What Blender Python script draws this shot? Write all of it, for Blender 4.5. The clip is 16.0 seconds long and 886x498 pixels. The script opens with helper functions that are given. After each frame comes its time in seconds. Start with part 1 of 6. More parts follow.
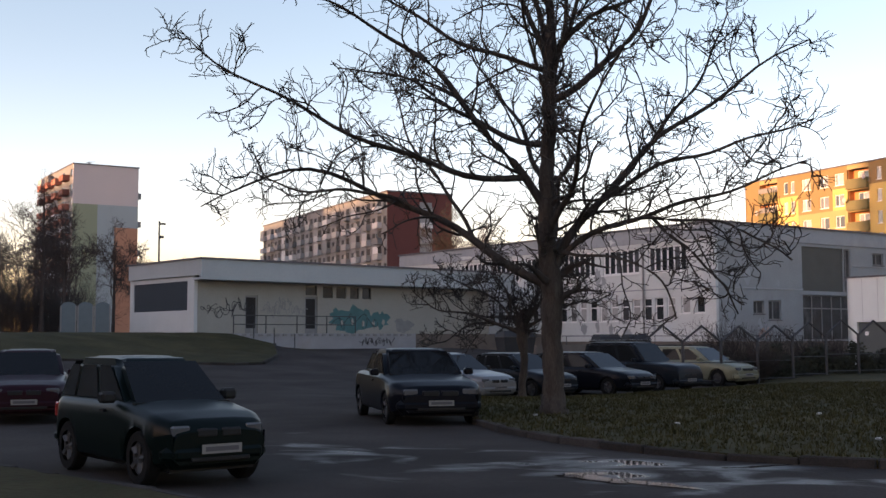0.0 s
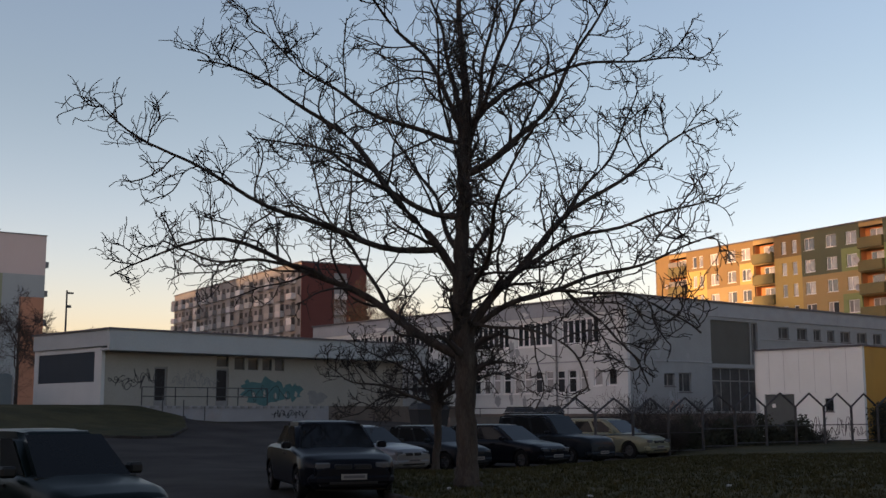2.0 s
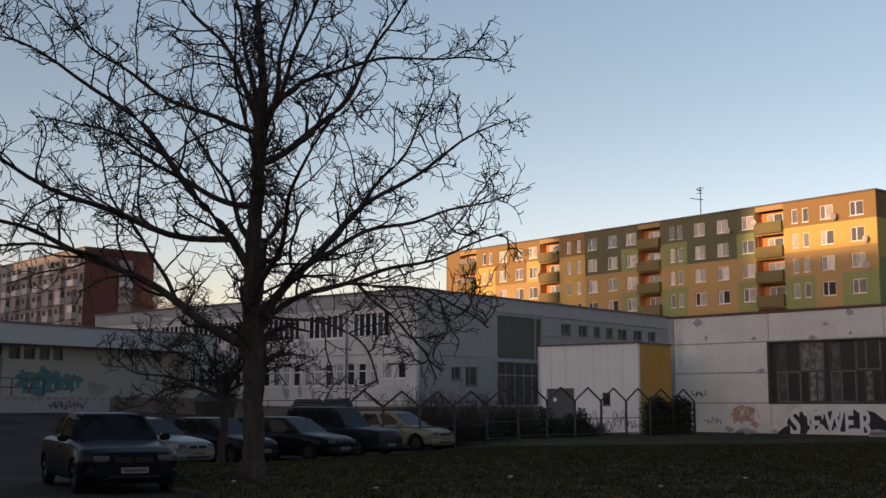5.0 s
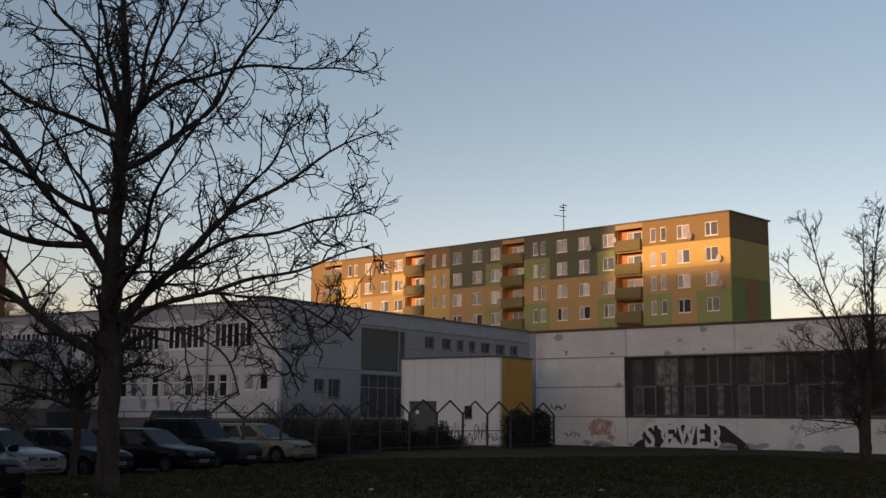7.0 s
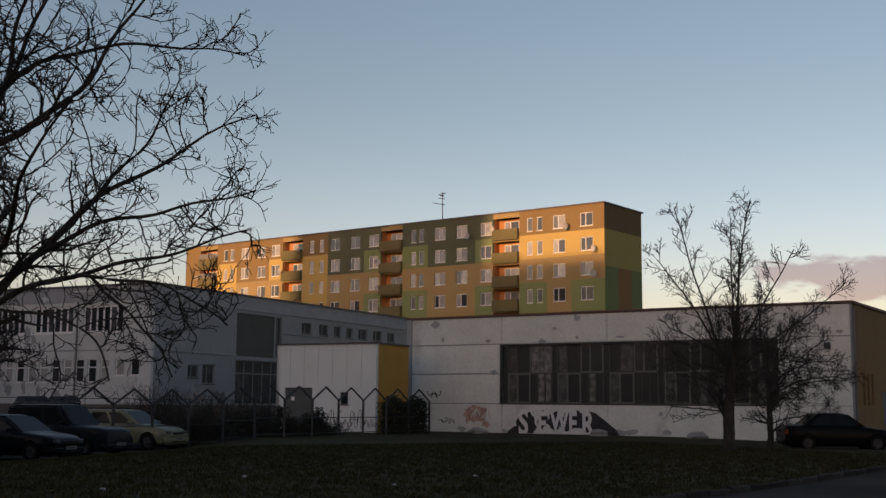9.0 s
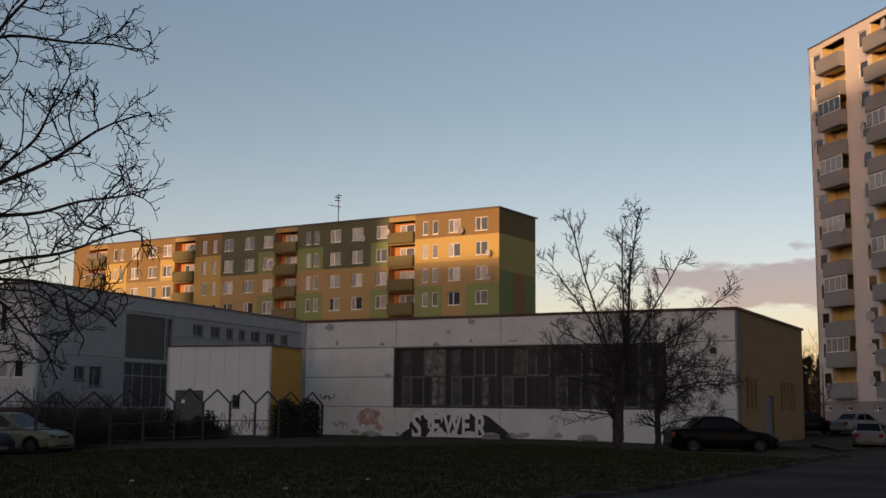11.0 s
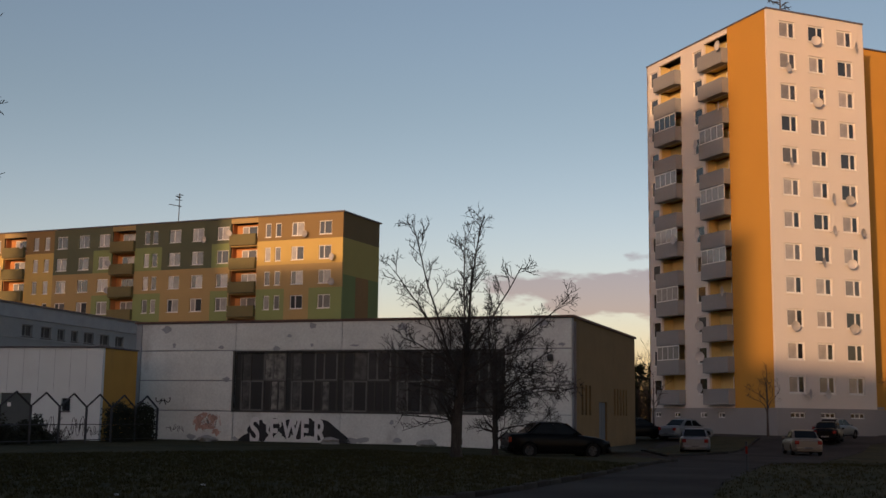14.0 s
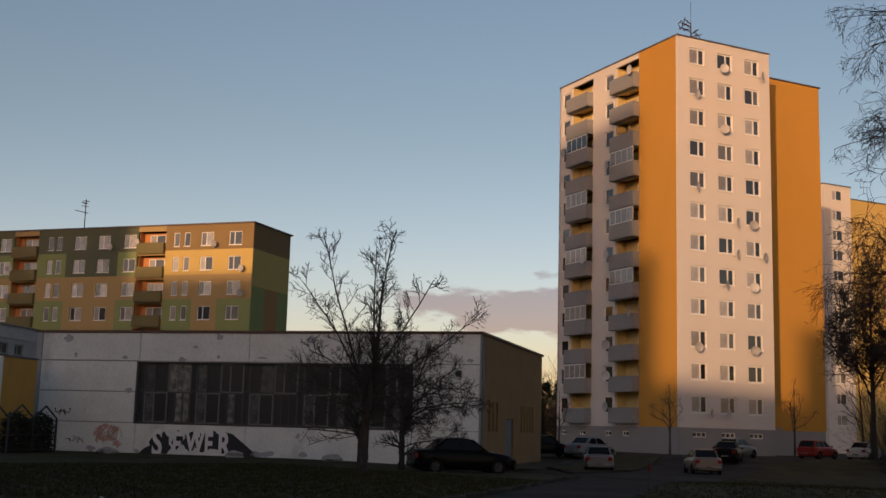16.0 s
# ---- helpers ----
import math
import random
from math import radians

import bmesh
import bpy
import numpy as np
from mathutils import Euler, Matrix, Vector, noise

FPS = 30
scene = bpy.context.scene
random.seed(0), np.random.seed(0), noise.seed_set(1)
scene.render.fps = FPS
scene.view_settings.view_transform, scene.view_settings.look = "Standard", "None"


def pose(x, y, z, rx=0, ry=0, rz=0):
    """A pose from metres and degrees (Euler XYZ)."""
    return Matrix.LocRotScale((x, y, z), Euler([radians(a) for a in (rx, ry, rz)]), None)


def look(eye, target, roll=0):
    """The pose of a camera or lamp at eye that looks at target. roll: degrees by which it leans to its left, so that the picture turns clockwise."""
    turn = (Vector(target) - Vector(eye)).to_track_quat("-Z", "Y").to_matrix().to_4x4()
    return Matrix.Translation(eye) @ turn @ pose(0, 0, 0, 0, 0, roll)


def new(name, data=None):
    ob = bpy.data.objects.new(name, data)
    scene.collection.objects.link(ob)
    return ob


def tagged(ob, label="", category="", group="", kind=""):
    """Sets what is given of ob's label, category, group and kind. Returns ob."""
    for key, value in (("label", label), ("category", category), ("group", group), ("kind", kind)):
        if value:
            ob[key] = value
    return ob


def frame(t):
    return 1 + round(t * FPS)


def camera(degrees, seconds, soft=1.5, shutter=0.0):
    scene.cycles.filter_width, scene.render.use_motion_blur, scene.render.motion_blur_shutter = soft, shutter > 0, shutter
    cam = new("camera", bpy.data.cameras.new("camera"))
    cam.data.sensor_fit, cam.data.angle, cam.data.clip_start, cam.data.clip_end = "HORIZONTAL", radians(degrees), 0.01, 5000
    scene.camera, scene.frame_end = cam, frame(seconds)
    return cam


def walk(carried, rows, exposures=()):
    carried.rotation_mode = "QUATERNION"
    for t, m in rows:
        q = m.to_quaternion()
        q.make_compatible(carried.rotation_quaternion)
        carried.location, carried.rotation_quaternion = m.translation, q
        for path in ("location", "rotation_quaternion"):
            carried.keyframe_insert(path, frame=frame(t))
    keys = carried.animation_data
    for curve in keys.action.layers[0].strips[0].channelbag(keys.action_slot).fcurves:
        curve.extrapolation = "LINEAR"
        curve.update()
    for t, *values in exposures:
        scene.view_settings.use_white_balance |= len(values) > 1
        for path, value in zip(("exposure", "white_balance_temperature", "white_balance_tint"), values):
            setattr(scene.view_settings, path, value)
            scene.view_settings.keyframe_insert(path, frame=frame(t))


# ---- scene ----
cam = camera(41.86, 16.0, soft=1.5)
EYE = (0.0, 0.0, 1.6)
# seconds, yaw, pitch, roll of a camera that turns on the spot
PATH = [
    (0.0, -0.23, 4.48, 0.20),
    (0.5, -0.95, 5.37, 0.38),
    (1.0, -2.51, 6.49, 0.26),
    (1.5, -3.89, 7.32, 0.28),
    (2.0, -4.47, 8.00, 0.22),
    (2.5, -5.72, 7.84, 0.15),
    (3.0, -7.64, 7.70, 0.16),
    (3.5, -9.50, 7.45, 0.20),
    (4.0, -11.57, 7.38, -0.05),
    (6.5, -19.51, 8.26, -0.04),
    (7.0, -21.54, 8.25, -0.35),
    (7.5, -22.80, 7.91, -0.16),
    (8.0, -24.03, 7.55, -0.13),
    (8.5, -25.46, 7.40, -0.03),
    (9.0, -27.61, 7.64, -0.45),
    (11.5, -33.94, 7.82, -0.50),
    (12.0, -35.31, 7.89, -0.72),
    (12.5, -36.86, 8.00, -1.10),
    (13.0, -38.50, 8.00, -1.18),
    (13.5, -39.66, 8.04, -1.04),
    (14.0, -40.66, 8.16, -0.76),
    (14.5, -41.67, 8.57, -1.16),
    (15.0, -42.74, 8.64, -1.28),
    (15.5, -43.91, 8.75, -1.31),
    (16.0, -45.21, 8.99, -1.54),
]
walk(cam, [(t, pose(*EYE, 90 + p, r, y)) for t, y, p, r in PATH],
     [(0.0, 2.0, 6700, 12), (1.0, 1.55, 6700, 12), (2.0, 1.28, 6750, 10), (4.0, 1.17, 6750, 9), (7.5, 0.7, 6800, 8), (12.0, 0.47, 6700, 7), (16.0, 0.35, 6600, 6)])

# ---- world, sun ----
SUN_DIR = Vector((-0.906, -0.423, 0.078)).normalized()   # towards the low evening sun
world = bpy.data.worlds.new("evening_sky")
scene.world = world
world.use_nodes = True
wn, wl = world.node_tree.nodes, world.node_tree.links
sky = wn.new("ShaderNodeTexSky")
sky.sky_type = "NISHITA"
sky.sun_disc = False
sky.sun_elevation = math.asin(SUN_DIR.z)
sky.sun_rotation = math.atan2(SUN_DIR.x, SUN_DIR.y)
sky.air_density, sky.dust_density, sky.ozone_density = 1.0, 1.2, 2.0
wn["Background"].inputs["Strength"].default_value = 0.15
# a low bank of evening cloud in the distance
coord = wn.new("ShaderNodeTexCoord")
cmap = wn.new("ShaderNodeMapping")
cmap.inputs["Scale"].default_value = (3.0, 3.0, 9.0)
cnoise = wn.new("ShaderNodeTexNoise")
cnoise.inputs["Scale"].default_value = 4.6
cnoise.inputs["Detail"].default_value = 5.0
wl.new(coord.outputs["Generated"], cmap.inputs["Vector"])
wl.new(cmap.outputs["Vector"], cnoise.inputs["Vector"])
# warm, paler air towards the horizon
sep = wn.new("ShaderNodeSeparateXYZ")
wl.new(coord.outputs["Generated"], sep.inputs[0])
low = wn.new("ShaderNodeMapRange")
low.interpolation_type = "SMOOTHSTEP"
low.inputs["From Min"].default_value, low.inputs["From Max"].default_value = 0.0, 0.28
low.inputs["To Min"].default_value, low.inputs["To Max"].default_value = 1.0, 0.0
wl.new(sep.outputs["Z"], low.inputs["Value"])
tint = wn.new("ShaderNodeMix")
tint.data_type = "RGBA"
tint.inputs["A"].default_value, tint.inputs["B"].default_value = (1.4, 1.06, 1.02, 1), (1.93, 1.43, 1.65, 1)
wl.new(low.outputs[0], tint.inputs["Factor"])
air = wn.new("ShaderNodeMix")
air.data_type, air.blend_type = "RGBA", "MULTIPLY"
air.inputs["Factor"].default_value = 1.0
wl.new(sky.outputs[0], air.inputs["A"])
wl.new(tint.outputs["Result"], air.inputs["B"])
# cloud mask: a soft ellipse broken up by noise
cdist = wn.new("ShaderNodeVectorMath")
cdist.operation = "SUBTRACT"
CLOUD_AZ, CLOUD_EL = radians(52.0), radians(6.0)
cdist.inputs[1].default_value = (math.sin(CLOUD_AZ) * math.cos(CLOUD_EL), math.cos(CLOUD_AZ) * math.cos(CLOUD_EL), math.sin(CLOUD_EL))
wl.new(coord.outputs["Generated"], cdist.inputs[0])
cscale = wn.new("ShaderNodeVectorMath")
cscale.operation = "MULTIPLY"
cscale.inputs[1].default_value = (8.5, 8.5, 44.0)
wl.new(cdist.outputs[0], cscale.inputs[0])
clen = wn.new("ShaderNodeVectorMath")
clen.operation = "LENGTH"
wl.new(cscale.outputs[0], clen.inputs[0])
chalf = wn.new("ShaderNodeMath")
chalf.operation = "MULTIPLY"
chalf.inputs[1].default_value = 0.27
wl.new(clen.outputs["Value"], chalf.inputs[0])
csub = wn.new("ShaderNodeMath")
csub.operation = "SUBTRACT"
wl.new(cnoise.outputs[0], csub.inputs[0])
wl.new(chalf.outputs[0], csub.inputs[1])
cramp = wn.new("ShaderNodeMapRange")
cramp.interpolation_type = "SMOOTHSTEP"
cramp.inputs["From Min"].default_value, cramp.inputs["From Max"].default_value = 0.13, 0.23
wl.new(csub.outputs[0], cramp.inputs["Value"])
ccol = wn.new("ShaderNodeMix")
ccol.data_type, ccol.blend_type = "RGBA", "MULTIPLY"
ccol.inputs["Factor"].default_value = 1.0
ccol.inputs["B"].default_value = (0.68, 0.56, 0.59, 1)
wl.new(air.outputs["Result"], ccol.inputs["A"])
cmix = wn.new("ShaderNodeMix")
cmix.data_type = "RGBA"
wl.new(cramp.outputs[0], cmix.inputs["Factor"])
wl.new(air.outputs["Result"], cmix.inputs["A"])
wl.new(ccol.outputs["Result"], cmix.inputs["B"])
wl.new(cmix.outputs["Result"], wn["Background"].inputs["Color"])

sun = new("sun", bpy.data.lights.new("sun", "SUN"))
sun.data.energy, sun.data.angle, sun.data.color = 2.4, radians(0.7), (1.0, 0.56, 0.29)
sun.matrix_world = look(SUN_DIR * 300, (0, 0, 0))


# ---- materials ----
def mat(name, color, rough=0.8, metal=0.0, vary=0.15, scale=3.0, fine=40.0, bump=0.15, stain=0.0, stain_color=(0.12, 0.1, 0.08), rand=0.0, spec=0.5):
    m = bpy.data.materials.new(name)
    m.use_nodes = True
    n, l = m.node_tree.nodes, m.node_tree.links
    b = n["Principled BSDF"]
    b.inputs["Roughness"].default_value, b.inputs["Metallic"].default_value = rough, metal
    b.inputs["Specular IOR Level"].default_value = spec
    tc = n.new("ShaderNodeTexCoord")
    big, small = n.new("ShaderNodeTexNoise"), n.new("ShaderNodeTexNoise")
    big.inputs["Scale"].default_value, big.inputs["Detail"].default_value = scale, 6
    small.inputs["Scale"].default_value, small.inputs["Detail"].default_value = fine, 4
    for k in (big, small):
        l.new(tc.outputs["Object"], k.inputs["Vector"])
    add = n.new("ShaderNodeMath")
    add.operation = "ADD"
    l.new(big.outputs[0], add.inputs[0])
    l.new(small.outputs[0], add.inputs[1])
    rng = n.new("ShaderNodeMapRange")
    rng.inputs["From Min"].default_value, rng.inputs["From Max"].default_value = 0.6, 1.4
    rng.inputs["To Min"].default_value, rng.inputs["To Max"].default_value = 1 - vary, 1 + vary
    l.new(add.outputs[0], rng.inputs["Value"])
    last = rng.outputs[0]
    if rand:
        info = n.new("ShaderNodeObjectInfo")
        r2 = n.new("ShaderNodeMapRange")
        r2.inputs["To Min"].default_value, r2.inputs["To Max"].default_value = 1 - rand, 1 + rand
        l.new(info.outputs["Random"], r2.inputs["Value"])
        mul = n.new("ShaderNodeMath")
        mul.operation = "MULTIPLY"
        l.new(last, mul.inputs[0])
        l.new(r2.outputs[0], mul.inputs[1])
        last = mul.outputs[0]
    sc = n.new("ShaderNodeVectorMath")
    sc.operation = "SCALE"
    sc.inputs[0].default_value = color
    l.new(last, sc.inputs["Scale"])
    out = sc.outputs[0]
    if stain:
        sn = n.new("ShaderNodeTexNoise")
        sn.inputs["Scale"].default_value, sn.inputs["Detail"].default_value, sn.inputs["Roughness"].default_value = scale * 0.6, 8, 0.65
        sm = n.new("ShaderNodeMapping")
        sm.inputs["Location"].default_value, sm.inputs["Scale"].default_value = (7, 3, 5), (1, 1, 0.55)
        l.new(tc.outputs["Object"], sm.inputs["Vector"])
        l.new(sm.outputs[0], sn.inputs["Vector"])
        sr = n.new("ShaderNodeMapRange")
        sr.inputs["From Min"].default_value, sr.inputs["From Max"].default_value = 0.56, 0.7
        sr.inputs["To Max"].default_value = stain
        l.new(sn.outputs[0], sr.inputs["Value"])
        mx = n.new("ShaderNodeMix")
        mx.data_type = "RGBA"
        mx.inputs["B"].default_value = (*stain_color, 1)
        l.new(sr.outputs[0], mx.inputs["Factor"])
        l.new(out, mx.inputs["A"])
        out = mx.outputs["Result"]
    l.new(out, b.inputs["Base Color"])
    if bump:
        bp = n.new("ShaderNodeBump")
        bp.inputs["Strength"].default_value, bp.inputs["Distance"].default_value = bump, 0.02
        l.new(small.outputs[0], bp.inputs["Height"])
        l.new(bp.outputs[0], b.inputs["Normal"])
    return m


def pane_mat(name, dark, light, share=0.45, rough=0.06, lo=0.5, hi=1.3, scale=2.0):
    """Window glass over a dark room or a pale curtain, chosen by object."""
    m = bpy.data.materials.new(name)
    m.use_nodes = True
    n, l = m.node_tree.nodes, m.node_tree.links
    b = n["Principled BSDF"]
    b.inputs["Roughness"].default_value = rough
    b.inputs["Coat Weight"].default_value, b.inputs["Coat Roughness"].default_value = 1.0, 0.02
    info = n.new("ShaderNodeObjectInfo")
    r = n.new("ShaderNodeMapRange")
    r.inputs["From Min"].default_value, r.inputs["From Max"].default_value = 1 - share - 0.1, 1 - share + 0.25
    l.new(info.outputs["Random"], r.inputs["Value"])
    tc, nz = n.new("ShaderNodeTexCoord"), n.new("ShaderNodeTexNoise")
    nz.inputs["Scale"].default_value = scale
    l.new(tc.outputs["Object"], nz.inputs["Vector"])
    mul = n.new("ShaderNodeMath")
    mul.operation = "MULTIPLY"
    l.new(r.outputs[0], mul.inputs[0])
    nr = n.new("ShaderNodeMapRange")
    nr.inputs["To Min"].default_value, nr.inputs["To Max"].default_value = lo, hi
    l.new(nz.outputs[0], nr.inputs["Value"])
    l.new(nr.outputs[0], mul.inputs[1])
    mx = n.new("ShaderNodeMix")
    mx.data_type = "RGBA"
    mx.inputs["A"].default_value, mx.inputs["B"].default_value = (*dark, 1), (*light, 1)
    l.new(mul.outputs[0], mx.inputs["Factor"])
    l.new(mx.outputs["Result"], b.inputs["Base Color"])
    return m


def ground_mat(name, c1, c2, c3, s1, s2, rough, bump, wet=False):
    m = bpy.data.materials.new(name)
    m.use_nodes = True
    n, l = m.node_tree.nodes, m.node_tree.links
    b = n["Principled BSDF"]
    tc = n.new("ShaderNodeTexCoord")
    a, c = n.new("ShaderNodeTexNoise"), n.new("ShaderNodeTexNoise")
    a.inputs["Scale"].default_value, a.inputs["Detail"].default_value = s1, 8
    c.inputs["Scale"].default_value, c.inputs["Detail"].default_value = s2, 6
    l.new(tc.outputs["Object"], a.inputs["Vector"])
    l.new(tc.outputs["Object"], c.inputs["Vector"])
    r = n.new("ShaderNodeValToRGB")
    r.color_ramp.elements[0].position, r.color_ramp.elements[1].position = 0.35, 0.68
    r.color_ramp.elements[0].color, r.color_ramp.elements[1].color = (*c1, 1), (*c2, 1)
    l.new(a.outputs[0], r.inputs[0])
    mx = n.new("ShaderNodeMix")
    mx.data_type = "RGBA"
    mx.inputs["B"].default_value = (*c3, 1)
    k = n.new("ShaderNodeMapRange")
    k.inputs["From Min"].default_value, k.inputs["From Max"].default_value, k.inputs["To Max"].default_value = 0.45, 0.7, 0.8
    l.new(c.outputs[0], k.inputs["Value"])
    l.new(k.outputs[0], mx.inputs["Factor"])
    l.new(r.outputs[0], mx.inputs["A"])
    l.new(mx.outputs["Result"], b.inputs["Base Color"])
    b.inputs["Roughness"].default_value, b.inputs["Specular IOR Level"].default_value = rough, 0.1
    if wet:
        w = n.new("ShaderNodeMapRange")
        w.inputs["From Min"].default_value, w.inputs["From Max"].default_value = 0.5, 0.62
        w.inputs["To Min"].default_value, w.inputs["To Max"].default_value = rough, rough - 0.3
        l.new(a.outputs[0], w.inputs["Value"])
        l.new(w.outputs[0], b.inputs["Roughness"])
    bp = n.new("ShaderNodeBump")
    bp.inputs["Strength"].default_value, bp.inputs["Distance"].default_value = bump, 0.03
    l.new(c.outputs[0], bp.inputs["Height"])
    l.new(bp.outputs[0], b.inputs["Normal"])
    return m


def asphalt_mat():
    """Worn asphalt with cracks, patches and a damp, puddled stretch along the street."""
    m = ground_mat("worn_asphalt", (0.03, 0.0265, 0.0245), (0.06, 0.053, 0.049), (0.04, 0.035, 0.032), 0.35, 14, 0.9, 0.35)
    n, l = m.node_tree.nodes, m.node_tree.links
    b = n["Principled BSDF"]
    b.inputs["Specular IOR Level"].default_value = 0.25
    tc = n.new("ShaderNodeTexCoord")
    mp = n.new("ShaderNodeMapping")
    mp.vector_type = "TEXTURE"
    mp.inputs["Location"].default_value, mp.inputs["Rotation"].default_value, mp.inputs["Scale"].default_value = (1.6, 14.9, 0), (0, 0, -0.62), (6.5, 1.9, 1)
    l.new(tc.outputs["Object"], mp.inputs["Vector"])
    ln = n.new("ShaderNodeVectorMath")
    ln.operation = "LENGTH"
    l.new(mp.outputs[0], ln.inputs[0])
    nz = n.new("ShaderNodeTexNoise")
    nz.inputs["Scale"].default_value, nz.inputs["Detail"].default_value, nz.inputs["Distortion"].default_value = 0.75, 7, 0.6
    st = n.new("ShaderNodeMapping")
    st.inputs["Rotation"].default_value, st.inputs["Scale"].default_value = (0, 0, 0.62), (0.85, 1.25, 1)
    l.new(tc.outputs["Object"], st.inputs["Vector"])
    l.new(st.outputs[0], nz.inputs["Vector"])
    k = n.new("ShaderNodeMath")
    k.operation = "MULTIPLY_ADD"
    k.inputs[1].default_value = -0.16
    l.new(ln.outputs["Value"], k.inputs[0])
    l.new(nz.outputs[0], k.inputs[2])
    damp, pool = n.new("ShaderNodeMapRange"), n.new("ShaderNodeMapRange")
    damp.inputs["From Min"].default_value, damp.inputs["From Max"].default_value = 0.39, 0.5
    damp.inputs["To Min"].default_value, damp.inputs["To Max"].default_value = 0.92, 0.5
    pool.inputs["From Min"].default_value, pool.inputs["From Max"].default_value = 0.545, 0.56
    l.new(k.outputs[0], damp.inputs["Value"])
    l.new(k.outputs[0], pool.inputs["Value"])
    mix = n.new("ShaderNodeMix")
    mix.data_type = "FLOAT"
    mix.inputs["B"].default_value = 0.04
    l.new(pool.outputs[0], mix.inputs["Factor"])
    l.new(damp.outputs[0], mix.inputs["A"])
    l.new(mix.outputs["Result"], b.inputs["Roughness"])
    sp = n.new("ShaderNodeMapRange")
    sp.inputs["From Min"].default_value, sp.inputs["From Max"].default_value, sp.inputs["To Min"].default_value, sp.inputs["To Max"].default_value = 0.4, 0.55, 0.05, 0.5
    l.new(k.outputs[0], sp.inputs["Value"])
    l.new(sp.outputs[0], b.inputs["Specular IOR Level"])
    bp = n["Bump"]
    dry = n.new("ShaderNodeMath")
    dry.operation = "MULTIPLY_ADD"
    dry.inputs[1].default_value, dry.inputs[2].default_value = -0.35, 0.35
    l.new(pool.outputs[0], dry.inputs[0])
    l.new(dry.outputs[0], bp.inputs["Strength"])
    return m


ASPHALT = asphalt_mat()
GRASS = ground_mat("winter_grass", (0.024, 0.027, 0.012), (0.06, 0.053, 0.025), (0.042, 0.03, 0.015), 0.5, 9, 0.95, 0.9)
SOIL = ground_mat("far_ground", (0.025, 0.025, 0.014), (0.045, 0.038, 0.024), (0.03, 0.025, 0.02), 0.1, 3, 0.95, 0.5)
GRASS_BLADE = mat("grass_blade", (0.044, 0.041, 0.017), 0.95, spec=0.1, vary=0.4, scale=1.0)
KERB = mat("kerb_concrete", (0.034, 0.031, 0.029), 0.95, vary=0.45, scale=2, rand=0.35, stain=0.7, stain_color=(0.02, 0.018, 0.014), spec=0.1)
def stretch_z(m, k):
    """Draws the grain of a bark out along its length."""
    n, l = m.node_tree.nodes, m.node_tree.links
    mp = n.new("ShaderNodeMapping")
    mp.inputs["Scale"].default_value = (1, 1, k)
    src = next(x for x in n if x.type == "TEX_COORD").outputs["Object"]
    for link in list(src.links):
        l.new(mp.outputs[0], link.to_socket)
    l.new(src, mp.inputs["Vector"])
    return m


BARK = mat("bark", (0.05, 0.043, 0.038), 0.95, vary=0.5, scale=7, fine=45, bump=1.0, spec=0.1, stain=0.6, stain_color=(0.1, 0.095, 0.085))
stretch_z(BARK, 0.22)
TWIG = mat("twig_bark", (0.028, 0.023, 0.02), 0.95, vary=0.25, bump=0)
# lighter than TWIG: the haze of distance is put into this colour
FAR_TWIG = mat("haze_paled_twig", (0.075, 0.06, 0.055), 0.95, vary=0.3, bump=0, spec=0.1)
BIRCH_TWIG = mat("birch_twig", (0.05, 0.035, 0.032), 0.95, vary=0.25, bump=0)
BUSH = mat("bare_bush", (0.028, 0.022, 0.019), 0.95, vary=0.3, bump=0)
FRAME_PALE = mat("faded_pale_frame", (0.12, 0.12, 0.115), 0.7, vary=0.2, bump=0.05)
PANEL_DULL = mat("dull_grey_infill_panel", (0.085, 0.085, 0.078), 0.8, vary=0.15, scale=1.0, stain=0.4)
WHITE_PLASTER = mat("weathered_white_plaster", (0.64, 0.66, 0.635), 0.9, vary=0.16, scale=0.8, fine=9, stain=0.55, stain_color=(0.3, 0.295, 0.28))
SHED_WHITE = mat("shed_white_panel", (0.7, 0.73, 0.72), 0.85, vary=0.06, scale=1.0, fine=20, stain=0.25, stain_color=(0.45, 0.43, 0.4))
SHOP_WALL = mat("shop_cream_plaster", (0.29, 0.28, 0.25), 0.9, vary=0.12, scale=0.7, fine=10, stain=0.4, stain_color=(0.36, 0.33, 0.28))
SHOP_FASCIA = mat("shop_grey_fascia", (0.36, 0.385, 0.39), 0.7, vary=0.06, scale=0.5, fine=8, stain=0.3, stain_color=(0.28, 0.28, 0.3))
SHOP_END = mat("shop_white_end_plaster", (0.5, 0.52, 0.52), 0.9, vary=0.08, scale=0.8, fine=14, stain=0.3, stain_color=(0.36, 0.34, 0.31))
SCHOOL_WHITE = mat("school_white_plaster", (0.56, 0.58, 0.575), 0.9, vary=0.13, scale=0.7, fine=12, stain=0.6, stain_color=(0.36, 0.34, 0.34))
SCHOOL_GREY = mat("school_grey_plaster", (0.28, 0.295, 0.305), 0.9, vary=0.16, scale=0.7, fine=12, stain=0.6, stain_color=(0.2, 0.19, 0.2))
FASCIA_GREY = mat("grey_roof_band", (0.32, 0.335, 0.355), 0.8, vary=0.15, scale=1.2, stain=0.4, stain_color=(0.22, 0.21, 0.22))
BROWN_WALL = mat("brown_stained_concrete", (0.14, 0.115, 0.098), 0.95, vary=0.2, scale=1.5, stain=0.6, stain_color=(0.1, 0.085, 0.075))
